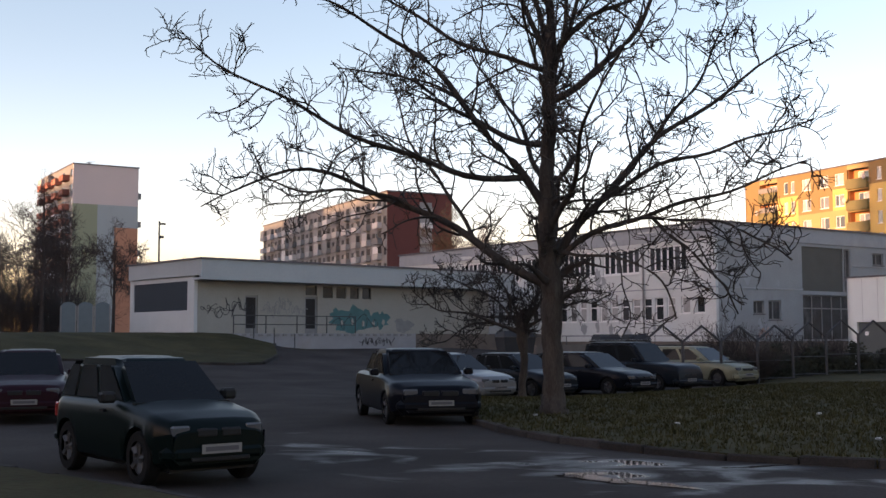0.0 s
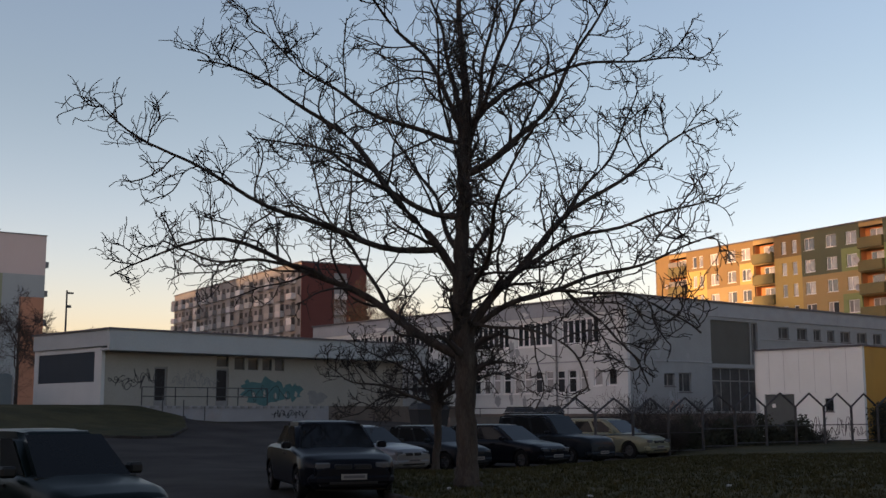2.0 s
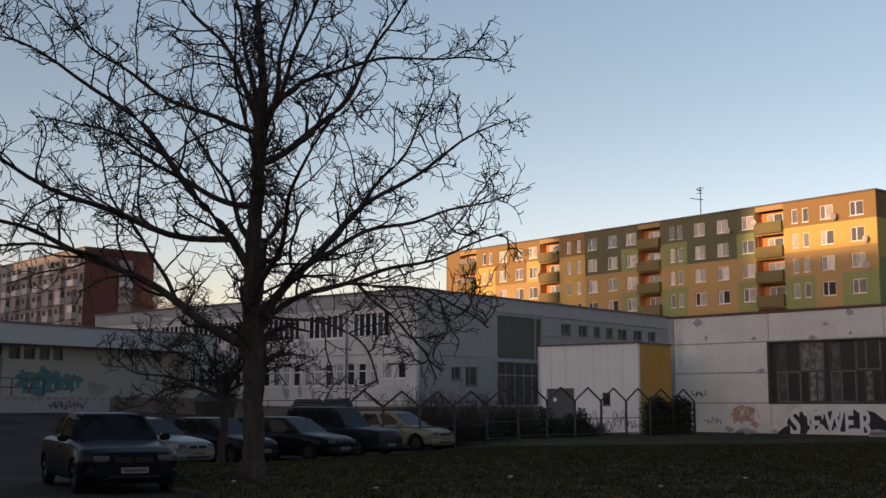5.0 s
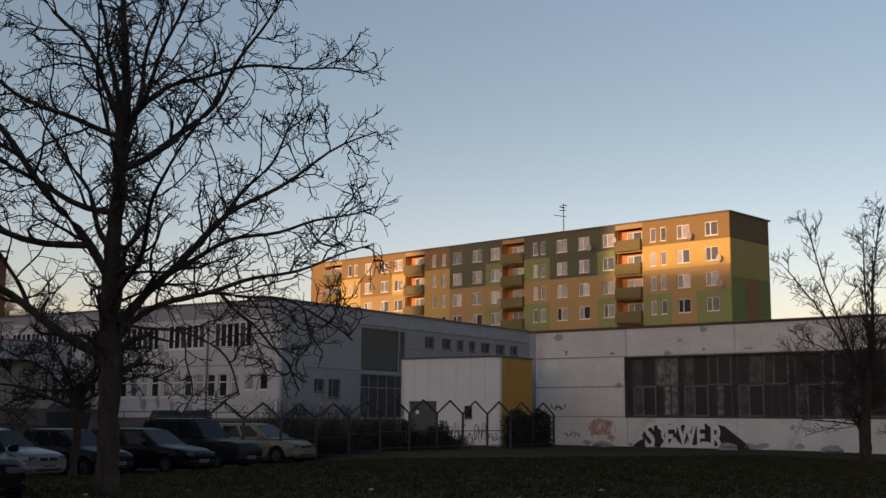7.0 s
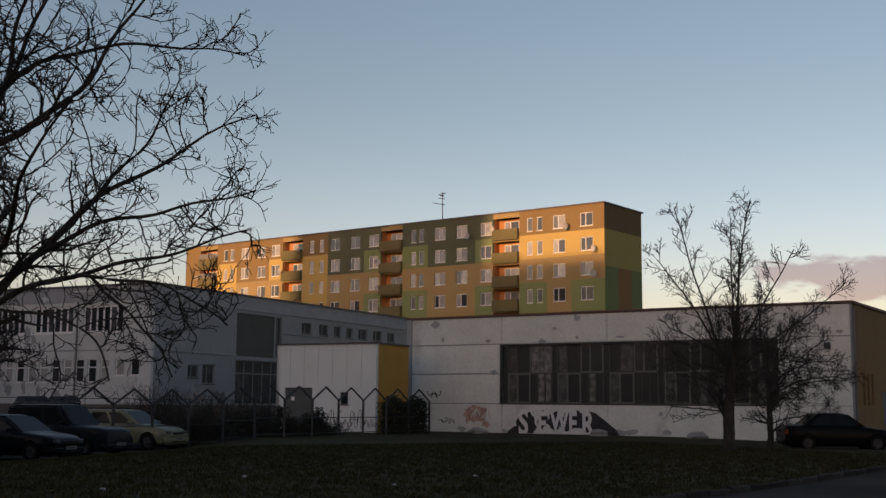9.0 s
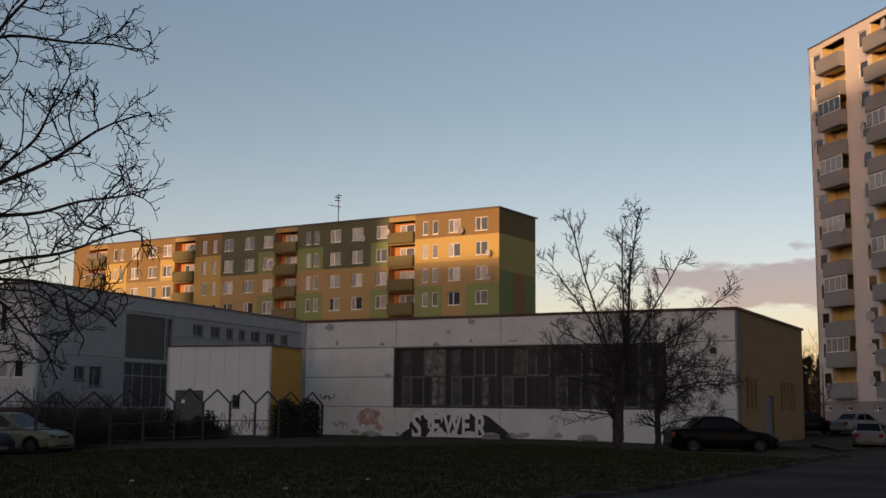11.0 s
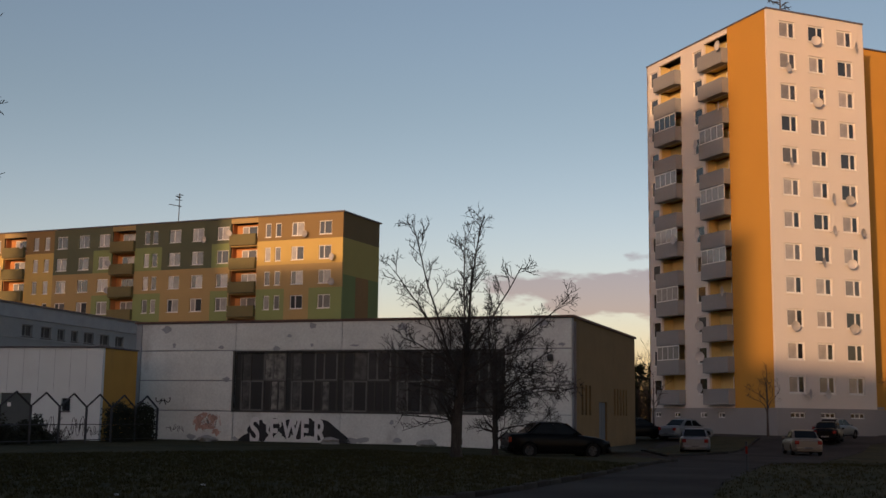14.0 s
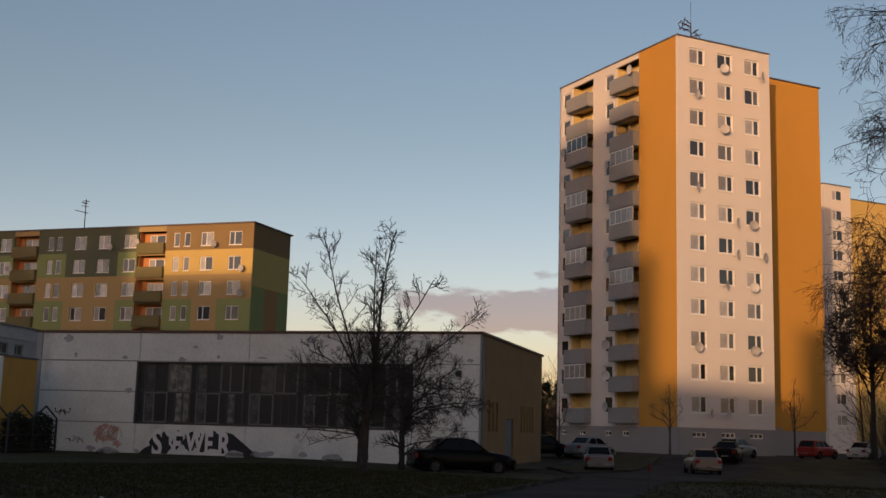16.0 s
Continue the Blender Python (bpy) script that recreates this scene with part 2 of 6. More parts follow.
DOCK_GREY = mat("dock_painted_concrete", (0.27, 0.27, 0.285), 0.9, vary=0.15, scale=1.0, stain=0.6, stain_color=(0.25, 0.22, 0.2))
OCHRE_SIDE = mat("ochre_plaster", (0.5, 0.28, 0.06), 0.9, vary=0.12, scale=0.8, stain=0.3, stain_color=(0.3, 0.17, 0.06))
GYM_BROWN = mat("gym_tan_plaster", (0.2, 0.126, 0.052), 0.9, vary=0.15, scale=0.8, stain=0.3, stain_color=(0.12, 0.075, 0.045))
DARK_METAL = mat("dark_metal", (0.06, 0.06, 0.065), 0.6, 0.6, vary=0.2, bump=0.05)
ROOF_METAL = mat("roof_edge_metal", (0.12, 0.11, 0.12), 0.6, 0.3, vary=0.2, bump=0.05)
GREY_DOOR = mat("grey_steel_door", (0.075, 0.09, 0.092), 0.6, 0.1, vary=0.1)
BLUE_DOOR = mat("blue_painted_door", (0.075, 0.1, 0.13), 0.6, vary=0.15)
BROWN_DOOR = mat("dark_door", (0.025, 0.023, 0.023), 0.6, spec=0.2, vary=0.2)
BLUE_BAND = mat("shop_dark_band", (0.03, 0.04, 0.052), 0.6, spec=0.2, vary=0.12, scale=0.6, bump=0.02)
FRAME_WHITE = mat("white_window_frame", (0.75, 0.75, 0.74), 0.5, vary=0.05, bump=0)
FRAME_GREY = mat("old_grey_frame", (0.2, 0.2, 0.2), 0.7, vary=0.2, bump=0.05)
FRAME_RUST = mat("old_steel_frame", (0.05, 0.05, 0.047), 0.75, vary=0.3, bump=0.05)
PANE = pane_mat("flat_window_glass", (0.04, 0.045, 0.05), (0.44, 0.43, 0.42), 0.58)
PANE_TOWER = pane_mat("tower_window_glass", (0.035, 0.038, 0.042), (0.42, 0.4, 0.39), 0.7)
PANE_GYM_LIGHT = pane_mat("clouded_gym_glass", (0.014, 0.014, 0.015), (0.24, 0.24, 0.22), 0.4, 0.4, -0.9, 2.4, 3.5)
PANE_MATTE = mat("grimy_matt_glass", (0.05, 0.05, 0.052), 0.6, vary=0.35, scale=1.2, fine=9, stain=0.6, stain_color=(0.16, 0.155, 0.15), spec=0.2, bump=0)
PANE_DARK = pane_mat("dark_window_glass", (0.02, 0.022, 0.026), (0.12, 0.12, 0.13), 0.3)
PANE_GYM = pane_mat("dusty_gym_glass", (0.012, 0.013, 0.014), (0.12, 0.12, 0.115), 0.2, 0.35, -0.6, 2.0, 3.0)
GREEN_DARK = mat("dark_green_render", (0.105, 0.122, 0.078), 0.9, vary=0.05, scale=0.4, bump=0.05)
GREEN_LIGHT = mat("light_green_render", (0.235, 0.29, 0.12), 0.9, vary=0.05, scale=0.4, bump=0.05)
OCHRE = mat("ochre_render", (0.39, 0.285, 0.13), 0.9, vary=0.05, scale=0.4, bump=0.05)
YELLOW = mat("yellow_render", (0.55, 0.4, 0.135), 0.9, vary=0.05, scale=0.4, bump=0.05)
BROWN = mat("brown_render", (0.25, 0.17, 0.075), 0.9, vary=0.05, scale=0.4, bump=0.05)
LOGGIA = mat("loggia_render", (0.55, 0.25, 0.095), 0.9, vary=0.08, scale=0.4, bump=0.05)
PARAPET_OLIVE = mat("olive_balcony_panel", (0.16, 0.14, 0.06), 0.8, vary=0.08, bump=0.03)
TOWER_WHITE = mat("tower_pale_render", (0.66, 0.62, 0.585), 0.9, vary=0.05, scale=0.3, bump=0.04)
TOWER_ORANGE = mat("tower_orange_render", (0.51, 0.262, 0.045), 0.9, vary=0.05, scale=0.3, bump=0.04)
TOWER_GREY = mat("tower_grey_plinth", (0.27, 0.265, 0.27), 0.9, vary=0.08, scale=0.5)
TOWER_PARAPET = mat("grey_balcony_panel", (0.25, 0.255, 0.265), 0.75, vary=0.05, bump=0.03)
TOWER_LOGGIA = mat("yellow_loggia_render", (0.6, 0.48, 0.22), 0.9, vary=0.06, bump=0.03)
RED_WALL = mat("dark_red_gable", (0.115, 0.038, 0.034), 0.9, vary=0.12, scale=0.3, bump=0.05)
PANEL_GREY = mat("panel_block_concrete", (0.235, 0.235, 0.24), 0.9, vary=0.2, scale=0.3, stain=0.4)
PANEL_PALE = mat("pale_balcony_panel", (0.43, 0.425, 0.425), 0.8, vary=0.15, bump=0.03, rand=0.6)
PINK_WALL = mat("pale_pink_render", (0.6, 0.5, 0.48), 0.9, vary=0.05, scale=0.2)
SAGE_WALL = mat("sage_green_render", (0.3, 0.31, 0.21), 0.9, vary=0.05, scale=0.2)
SALMON_WALL = mat("salmon_render", (0.5, 0.24, 0.15), 0.9, vary=0.05, scale=0.2)
BALCONY_RED = mat("red_balcony_panel", (0.27, 0.1, 0.07), 0.8, vary=0.15, bump=0.03, rand=0.6)
DISH = mat("grey_satellite_dish", (0.42, 0.41, 0.41), 0.5, vary=0.1, bump=0, rand=0.3)
TEAL_PAINT = mat("teal_spray_paint", (0.06, 0.14, 0.145), 0.8, vary=0.3, scale=2, bump=0)
BLACK_PAINT = mat("black_spray_paint", (0.025, 0.025, 0.028), 0.8, vary=0.3, scale=2, bump=0)
PALE_PAINT = mat("pale_spray_paint", (0.66, 0.66, 0.66), 0.8, vary=0.1, scale=2, bump=0)
PINK_PAINT = mat("pinkish_spray_paint", (0.46, 0.3, 0.25), 0.85, vary=0.5, scale=3, bump=0)
RUBBER = mat("tyre_rubber", (0.011, 0.011, 0.011), 0.9, vary=0.2, bump=0.1, spec=0.08)
RIM = mat("wheel_rim", (0.05, 0.05, 0.052), 0.55, 0.3, vary=0.15, bump=0)
CAR_GLASS = mat("car_glass", (0.008, 0.009, 0.01), 0.05, vary=0.1, bump=0, spec=0.12)
BLACK_TRIM = mat("black_plastic", (0.012, 0.012, 0.012), 0.6, spec=0.2, vary=0.2, bump=0.05)
LENS = mat("headlight_lens", (0.075, 0.078, 0.082), 0.12, vary=0.1, bump=0)
TAIL = mat("tail_light_red", (0.2, 0.018, 0.014), 0.2, vary=0.1, bump=0)
PLATE = mat("number_plate", (0.15, 0.15, 0.15), 0.4, vary=0.05, bump=0)
PLATE_BAR = mat("plate_bar", (0.05, 0.05, 0.06), 0.5, vary=0.05, bump=0)
KIOSK = mat("kiosk_blue_grey", (0.11, 0.145, 0.165), 0.5, vary=0.15)
STONE = mat("pale_stone", (0.3, 0.29, 0.27), 0.95, vary=0.25)
LITTER = mat("white_litter", (0.36, 0.36, 0.35), 0.7, vary=0.2)


def paint(name, color, metal=0.3):
    m = mat(name, color, 0.28, metal, vary=0.08, scale=2, bump=0, spec=0.07)
    b = m.node_tree.nodes["Principled BSDF"]
    b.inputs["Coat Weight"].default_value, b.inputs["Coat Roughness"].default_value = 0.04, 0.1
    return m


# ---- building helpers ----
def part(name, bm, material, parent=None, label="", m=None):
    me = bpy.data.meshes.new(name)
    bmesh.ops.recalc_face_normals(bm, faces=bm.faces)
    bm.to_mesh(me)
    bm.free()
    for k in (material if isinstance(material, (list, tuple)) else [material]):
        me.materials.append(k)
    return put(name, me, parent, m, label)


def put(name, me, parent=None, m=None, label=""):
    ob = new(name, me)
    ob.parent = parent
    if m is not None:
        ob.matrix_local = m
    if label:
        ob["label"] = label
    return ob


def thing(name, m, label, category, group="", kind=""):
    ob = new(name)
    ob.matrix_world = m
    return tagged(ob, label, category, group, kind)


def box(bm, x0, y0, z0, x1, y1, z1, mi=0, bevel=0.0):
    r = bmesh.ops.create_cube(bm, size=1.0, matrix=Matrix.LocRotScale(((x0 + x1) / 2, (y0 + y1) / 2, (z0 + z1) / 2), None, (abs(x1 - x0), abs(y1 - y0), abs(z1 - z0))))
    faces = {f for v in r["verts"] for f in v.link_faces}
    if bevel:
        e = {e for f in faces for e in f.edges}
        r2 = bmesh.ops.bevel(bm, geom=list(e), offset=bevel, segments=1, affect="EDGES")
        faces |= set(r2["faces"])
    for f in faces:
        if f.is_valid:
            f.material_index = mi
    return bm


def boxes(*rows, bevel=0.0):
    bm = bmesh.new()
    for r in rows:
        box(bm, *r, bevel=bevel)
    return bm


def cyl(bm, p, q, r0, r1, n=8):
    p, q = Vector(p), Vector(q)
    d = q - p
    m = Matrix.Translation((p + q) / 2) @ d.to_track_quat("Z", "Y").to_matrix().to_4x4()
    bmesh.ops.create_cone(bm, cap_ends=True, segments=n, radius1=r0, radius2=r1, depth=d.length, matrix=m)
    return bm


def mesh_of(bm, name, *mats):
    me = bpy.data.meshes.new(name)
    bmesh.ops.recalc_face_normals(bm, faces=bm.faces)
    bm.to_mesh(me)
    bm.free()
    for k in mats:
        me.materials.append(k)
    return me


def pierced(w, z0, z1, holes, zone, cuts_u, cuts_z, y0, y1):
    """A plate from y0 to y1 with rectangular holes that go through, as one closed mesh, its cells coloured by zone(u, z)."""
    us = sorted({round(a, 3) for a in (0, w, *cuts_u, *(h[0] for h in holes), *(h[1] for h in holes))})
    zs = sorted({round(a, 3) for a in (z0, z1, *cuts_z, *(h[2] for h in holes), *(h[3] for h in holes))})
    bm = bmesh.new()
    grid = {}

    def v(i, j, y):
        if (i, j, y) not in grid:
            grid[i, j, y] = bm.verts.new((us[i], y, zs[j]))
        return grid[i, j, y]

    def solid(i, j):
        if not (0 <= i < len(us) - 1 and 0 <= j < len(zs) - 1):
            return None
        cu, cz = (us[i] + us[i + 1]) / 2, (zs[j] + zs[j + 1]) / 2
        return not any(h[0] < cu < h[1] and h[2] < cz < h[3] for h in holes)

    full = {(i, j): solid(i, j) for i in range(-1, len(us)) for j in range(-1, len(zs))}
    for i in range(len(us) - 1):
        for j in range(len(zs) - 1):
            if not full[i, j]:
                continue
            mi = zone((us[i] + us[i + 1]) / 2, (zs[j] + zs[j + 1]) / 2) if zone else 0
            for y in (y0, y1):
                bm.faces.new((v(i, j, y), v(i + 1, j, y), v(i + 1, j + 1, y), v(i, j + 1, y))).material_index = mi
            for (di, dj, a, b) in ((-1, 0, (i, j), (i, j + 1)), (1, 0, (i + 1, j), (i + 1, j + 1)), (0, -1, (i, j), (i + 1, j)), (0, 1, (i, j + 1), (i + 1, j + 1))):
                if not full[i + di, j + dj]:
                    bm.faces.new((v(*a, y0), v(*b, y0), v(*b, y1), v(*a, y1))).material_index = mi
    return bm


def wall(name, parent, m, w, z0, z1, holes, mats, zone=None, cuts_u=(), cuts_z=(), depth=0.22, label=""):
    """A facade in the plane y = 0 (outside is -y) with openings that go through it."""
    return part(name, pierced(w, z0, z1, holes, zone, cuts_u, cuts_z, 0.0, depth), mats, parent, label, m)


def face_x(y=0.0):
    """The plane of a front that runs along the building's x axis."""
    return pose(0, y, 0)


def face_y(length, x=0.0):
    """The plane of a front that runs along the building's y axis, u counted from the far end towards the corner."""
    return pose(x, length, 0, 0, 0, -90)


WINDOW_MESHES = {}


def window(parent, m, w, h, frame_mat, pane_mat_, mullions=1, transom=0.0, sill=True, t=0.07):
    """One window in its opening: frame, panes and sill. m: the opening's lower left corner, outside is -y."""
    key = (round(w, 2), round(h, 2), frame_mat.name, pane_mat_.name, mullions, transom, sill)
    if key not in WINDOW_MESHES:
        xs = [w * ((0.6 if pane_mat_ is PANE_TOWER else 0.42) if mullions == 1 else (k + 1) / (mullions + 1)) for k in range(mullions)]
        es = [t * 0.4] + xs + [w - t * 0.4]
        zz = [t * 0.4] + ([transom] if transom else []) + [h - t * 0.4]
        f = pierced(w, 0, h, [(a + t * 0.6, b - t * 0.6, c + t * 0.6, d - t * 0.6) for a, b in zip(es, es[1:]) for c, d in zip(zz, zz[1:])], None, (), (), 0.1, 0.17)
        e = [0] + xs + [w]
        ps = [mesh_of(boxes((a + t * 0.5, 0.13, t * 0.5, b - t * 0.5, 0.145, h - t * 0.5)), "pane", PANE_DARK if pane_mat_ is PANE_TOWER and a > 0 else pane_mat_) for a, b in zip(e, e[1:])]
        s = mesh_of(boxes((-0.05, -0.06, -0.06, w + 0.05, 0.1, -0.005)), "window_sill", FRAME_WHITE if frame_mat is FRAME_WHITE else ROOF_METAL) if sill else None
        WINDOW_MESHES[key] = (mesh_of(f, "window", frame_mat), ps, s)
    fm, ps, s = WINDOW_MESHES[key]
    ob = put("window", fm, parent, m)
    for p in ps:
        put("pane", p, ob)
    if s:
        put("window_sill", s, ob)
    return ob


# ---- terrain ----
def smooth(a, b, x):
    t = min(1.0, max(0.0, (x - a) / (b - a)))
    return t * t * (3 - 2 * t)


SHOP_C, SHOP_T = Vector((-13.6, 64.58)), radians(41.0)
SHOP_X, SHOP_Y = Vector((math.cos(SHOP_T), math.sin(SHOP_T))), Vector((-math.sin(SHOP_T), math.cos(SHOP_T)))


def height(x, y):
    p = Vector((x, y)) - SHOP_C
    u, v = p.dot(SHOP_X), p.dot(SHOP_Y)
    z = 1.1 * smooth(-24, -1, v) * (1 - smooth(17, 26, u))
    z += 0.85 * smooth(-9, -1, v) * (1 - smooth(0.8, 4.4, u))
    across, along_ = (x - 0.45) * 0.75 - (y - 35.4) * 0.66, (x - 0.45) * 0.66 + (y - 35.4) * 0.75
    z -= 0.26 * (1 - smooth(2.5, 7, abs(across))) * smooth(-5, 2, along_) * (1 - smooth(15, 20, along_))
    d = x * 0.83 + y * 0.56
    z -= 0.4 * smooth(38, 56, d) * smooth(20, 34, x - 0.35 * y) * (1 - smooth(74, 88, d))
    return z + 0.3 * smooth(80, 90, d) * smooth(10, 30, x - 0.35 * y)


def sheet(name, poly, step, dz, material, label, category, skirt=0.0):
    """A surface laid over the terrain inside a plan outline, with a skirt where it stands proud."""
    from mathutils import geometry
    outline = []
    for a, b in zip(poly, poly[1:] + poly[:1]):
        n = max(1, int((Vector(b) - Vector(a)).length / step))
        outline += [Vector(a).lerp(Vector(b), k / n) for k in range(n)]
    n = len(outline)
    pts = list(outline)
    xs, ys = [p.x for p in outline], [p.y for p in outline]
    x = min(xs) + step
    while x < max(xs):
        y = min(ys) + step
        while y < max(ys):
            pts.append(Vector((x, y)))
            y += step
        x += step
    vs, _, fs, *_ = geometry.delaunay_2d_cdt(pts, [], [list(range(n))], 1, 0.01)
    me = bpy.data.meshes.new(name)
    verts = [(p.x, p.y, height(p.x, p.y) + dz) for p in vs]
    if skirt:
        base = len(verts)
        verts += [(p.x, p.y, height(p.x, p.y) + dz - skirt) for p in outline]
        fs = list(fs) + [(k, (k + 1) % n, base + (k + 1) % n, base + k) for k in range(n)]
    me.from_pydata(verts, [], fs)
    me.materials.append(material)
    ob = new(name, me)
    return tagged(ob, label, category, kind="structure")


def ground_grid():
    bm_v, bm_f = [], []
    axis = sorted({*range(-60, 132, 3), *range(-300, 301, 20), -4000, -2000, -1000, -600, 600, 1000, 2000, 4000})
    n = len(axis)
    for x in axis:
        for y in axis:
            bm_v.append((x, y, height(x, y) - 0.07))
    for i in range(n - 1):
        for j in range(n - 1):
            bm_f.append((i * n + j, (i + 1) * n + j, (i + 1) * n + j + 1, i * n + j + 1))
    me = bpy.data.meshes.new("ground")
    me.from_pydata(bm_v, [], bm_f)
    me.materials.append(SOIL)
    tagged(new("ground", me), "dull winter ground of grass and soil reaching the horizon", "ground", kind="structure")


ground_grid()
LAWN = [(0.7, 22.3), (1.1, 20.2), (1.9, 18.0), (2.9, 16.4), (3.8, 15.4), (5.4, 14.4), (8.6, 14.0), (13.2, 16.2), (18.3, 18.6), (23.6, 21.4), (32.3, 26.4),
        (38, 29.8), (39.5, 33), (41.2, 38.4), (29.2, 59.8), (24.0, 56.0), (12.4, 45.3), (8.0, 39.6), (3.8, 35.0), (1.0, 33.0)]
RIGHT_LAWN = [(23.5, 17.0), (32.3, 22.0), (54.8, 32.4), (72, 40.5), (88, 41), (96, 28), (70, -10), (30, -12), (14, 4), (16, 12)]
STRIP_LAWN = [(49, 39.0), (57, 41.0), (72, 49.0), (70, 52), (56, 46.5)]
MOUND = [(-90, 48), (-40, 48), (-22, 48.6), (-13, 50.6), (-9.0, 51.2), (-7.9, 52.6), (-8.0, 57.6), (-8.9, 63.2), (-11.4, 63.9), (-13.0, 64.3), (-14.2, 64.6), (-20.5, 72), (-45, 100), (-95, 100)]
YARD = [(13.2, 46.0), (24.4, 56.4), (20.6, 64.4), (12.0, 58.4), (9.4, 50.6)]
VERGE = [(-60, 43), (-24, 26), (-9.2, 17.6), (-5.8, 14.75), (-2.9, 11.9), (1.3, 7.0), (9, 3), (9, -20), (-60, -20)]
sheet("road", [(-80, 30), (-70, 62), (-30, 66), (-14, 64.8), (2.5, 79.5), (24, 62), (42, 37), (55.5, 46), (80, 62), (108, 70), (125, 52), (100, 20), (30, -20), (-60, -20)], 2.5, 0.0, ASPHALT,
      "dark worn asphalt of the road and car park, patched and damp", "road")
for nm, poly, lab in (("lawn", LAWN, "dull winter lawn inside a low concrete kerb"), ("lawn", RIGHT_LAWN, "dark grass beside the road to the tower block"),
                      ("lawn", STRIP_LAWN, "narrow grass strip beside the parking road"), ("lawn", MOUND, "grassy bank beside the shop ramp"), ("lawn", YARD, "bare soil and grass behind the pipe fence"), ("lawn", VERGE, "dark grass verge along the road")):
    sheet(nm, poly, 2.0, 0.1, GRASS, lab, "lawn", 0.2)


def kerb(poly, closed=True, label="low weathered concrete kerb round the grass"):
    root = thing("kerb", Matrix(), label, "kerb", kind="structure")
    seg = list(zip(poly, poly[1:] + poly[:1])) if closed else list(zip(poly, poly[1:]))
    me = mesh_of(boxes((0.008, -0.07, -0.2, 0.992, 0.07, 0.115), bevel=0.02), "kerb_stone", KERB)
    kr = random.Random(len(poly) * 7)
    for a, b in seg:
        a, b = Vector(a), Vector(b)
        n = max(1, round((b - a).length / 1.0))
        ang = math.atan2(b.y - a.y, b.x - a.x)
        for k in range(n):
            p, q = a.lerp(b, k / n), a.lerp(b, (k + 1) / n)
            za, zb = height(p.x, p.y), height(q.x, q.y)
            ln = (q - p).length
            put("kerb_stone", me, root, Matrix.Translation((p.x, p.y, za + kr.uniform(-0.025, 0.008))) @ Matrix.Rotation(kr.uniform(-0.03, 0.03), 4, "X") @ Matrix.Rotation(ang, 4, "Z") @ Matrix.Rotation(-math.atan2(zb - za, ln), 4, "Y") @ Matrix.Diagonal((ln, 1, 1, 1)))


kerb(LAWN[:13] , False)
kerb(LAWN[-6:] + LAWN[:1], False)
kerb(RIGHT_LAWN[:5], False)
kerb(STRIP_LAWN)
kerb(MOUND[1:8], False)
kerb(VERGE[1:7], False)


def building(name, corner, theta, label, z=0.0, category="building", group=""):
    return thing(name, pose(corner[0], corner[1], z, 0, 0, theta), label, category, group)


def shell(root, lx, ly, z0, z1, material, roof_over=0.12, roof_h=0.12, faces=("back", "right"), roof_label=""):
    """The plain sides of a building that are turned away, and its roof."""
    if "back" in faces:
        part("wall", boxes((0, ly - 0.22, z0, lx, ly, z1)), material, root)
    if "right" in faces:
        part("wall", boxes((lx - 0.22, 0.23, z0, lx, ly - 0.23, z1)), material, root)
    part("roof", boxes((-roof_over, -roof_over, z1, lx + roof_over, ly + roof_over, z1 + roof_h)), ROOF_METAL, root, roof_label)


# ---- apartment block with coloured render ----
def dish(parent, m, r=0.4):
    key = ("dish", r)
    if key not in WINDOW_MESHES:
        bm = bmesh.new()
        rings = []
        for k in range(4):
            a = k / 3
            rings.append([bm.verts.new((r * a * math.cos(t * math.tau / 12), -0.12 * r * 2 * a * a, r * a * math.sin(t * math.tau / 12))) for t in range(12)] if k else [bm.verts.new((0, 0, 0))])
        for t in range(12):
            bm.faces.new((rings[0][0], rings[1][t], rings[1][(t + 1) % 12]))
            for k in (1, 2):
                bm.faces.new((rings[k][t], rings[k + 1][t], rings[k + 1][(t + 1) % 12], rings[k][(t + 1) % 12]))
        cyl(bm, (0, 0.02, 0), (0.0, 0.35, -0.15), 0.025, 0.025, 6)
        cyl(bm, (0, -0.05, -r * 0.9), (0, -r * 1.1, -0.05), 0.012, 0.012, 4)
        WINDOW_MESHES[key] = mesh_of(bm, "satellite_dish", DISH)
    return put("satellite_dish", WINDOW_MESHES[key], parent, m)


def aerial(parent, x, y, z, h, name="aerial"):
    bm = bmesh.new()
    cyl(bm, (x, y, z), (x, y, z + h), 0.07, 0.05, 6)
    for k, (zz, ln, a) in enumerate(((0.95, 1.0, 0.3), (0.8, 0.8, 1.2), (0.62, 1.1, 2.2), (0.88, 0.5, 2.8))):
        d = Vector((math.cos(a), math.sin(a), 0.15)) * ln
        c = Vector((x, y, z + h * zz))
        cyl(bm, c - d * 0.3, c + d * 1.2, 0.045, 0.045, 5)
        for j in range(6):
            p = c + d * (j / 6 * 1.2 - 0.2)
            s = Vector((-d.y, d.x, 0)).normalized() * (0.32 - 0.03 * j)
            cyl(bm, p - s, p + s, 0.03, 0.03, 4)
    return part(name, bm, DARK_METAL, parent, "dark rooftop aerial")


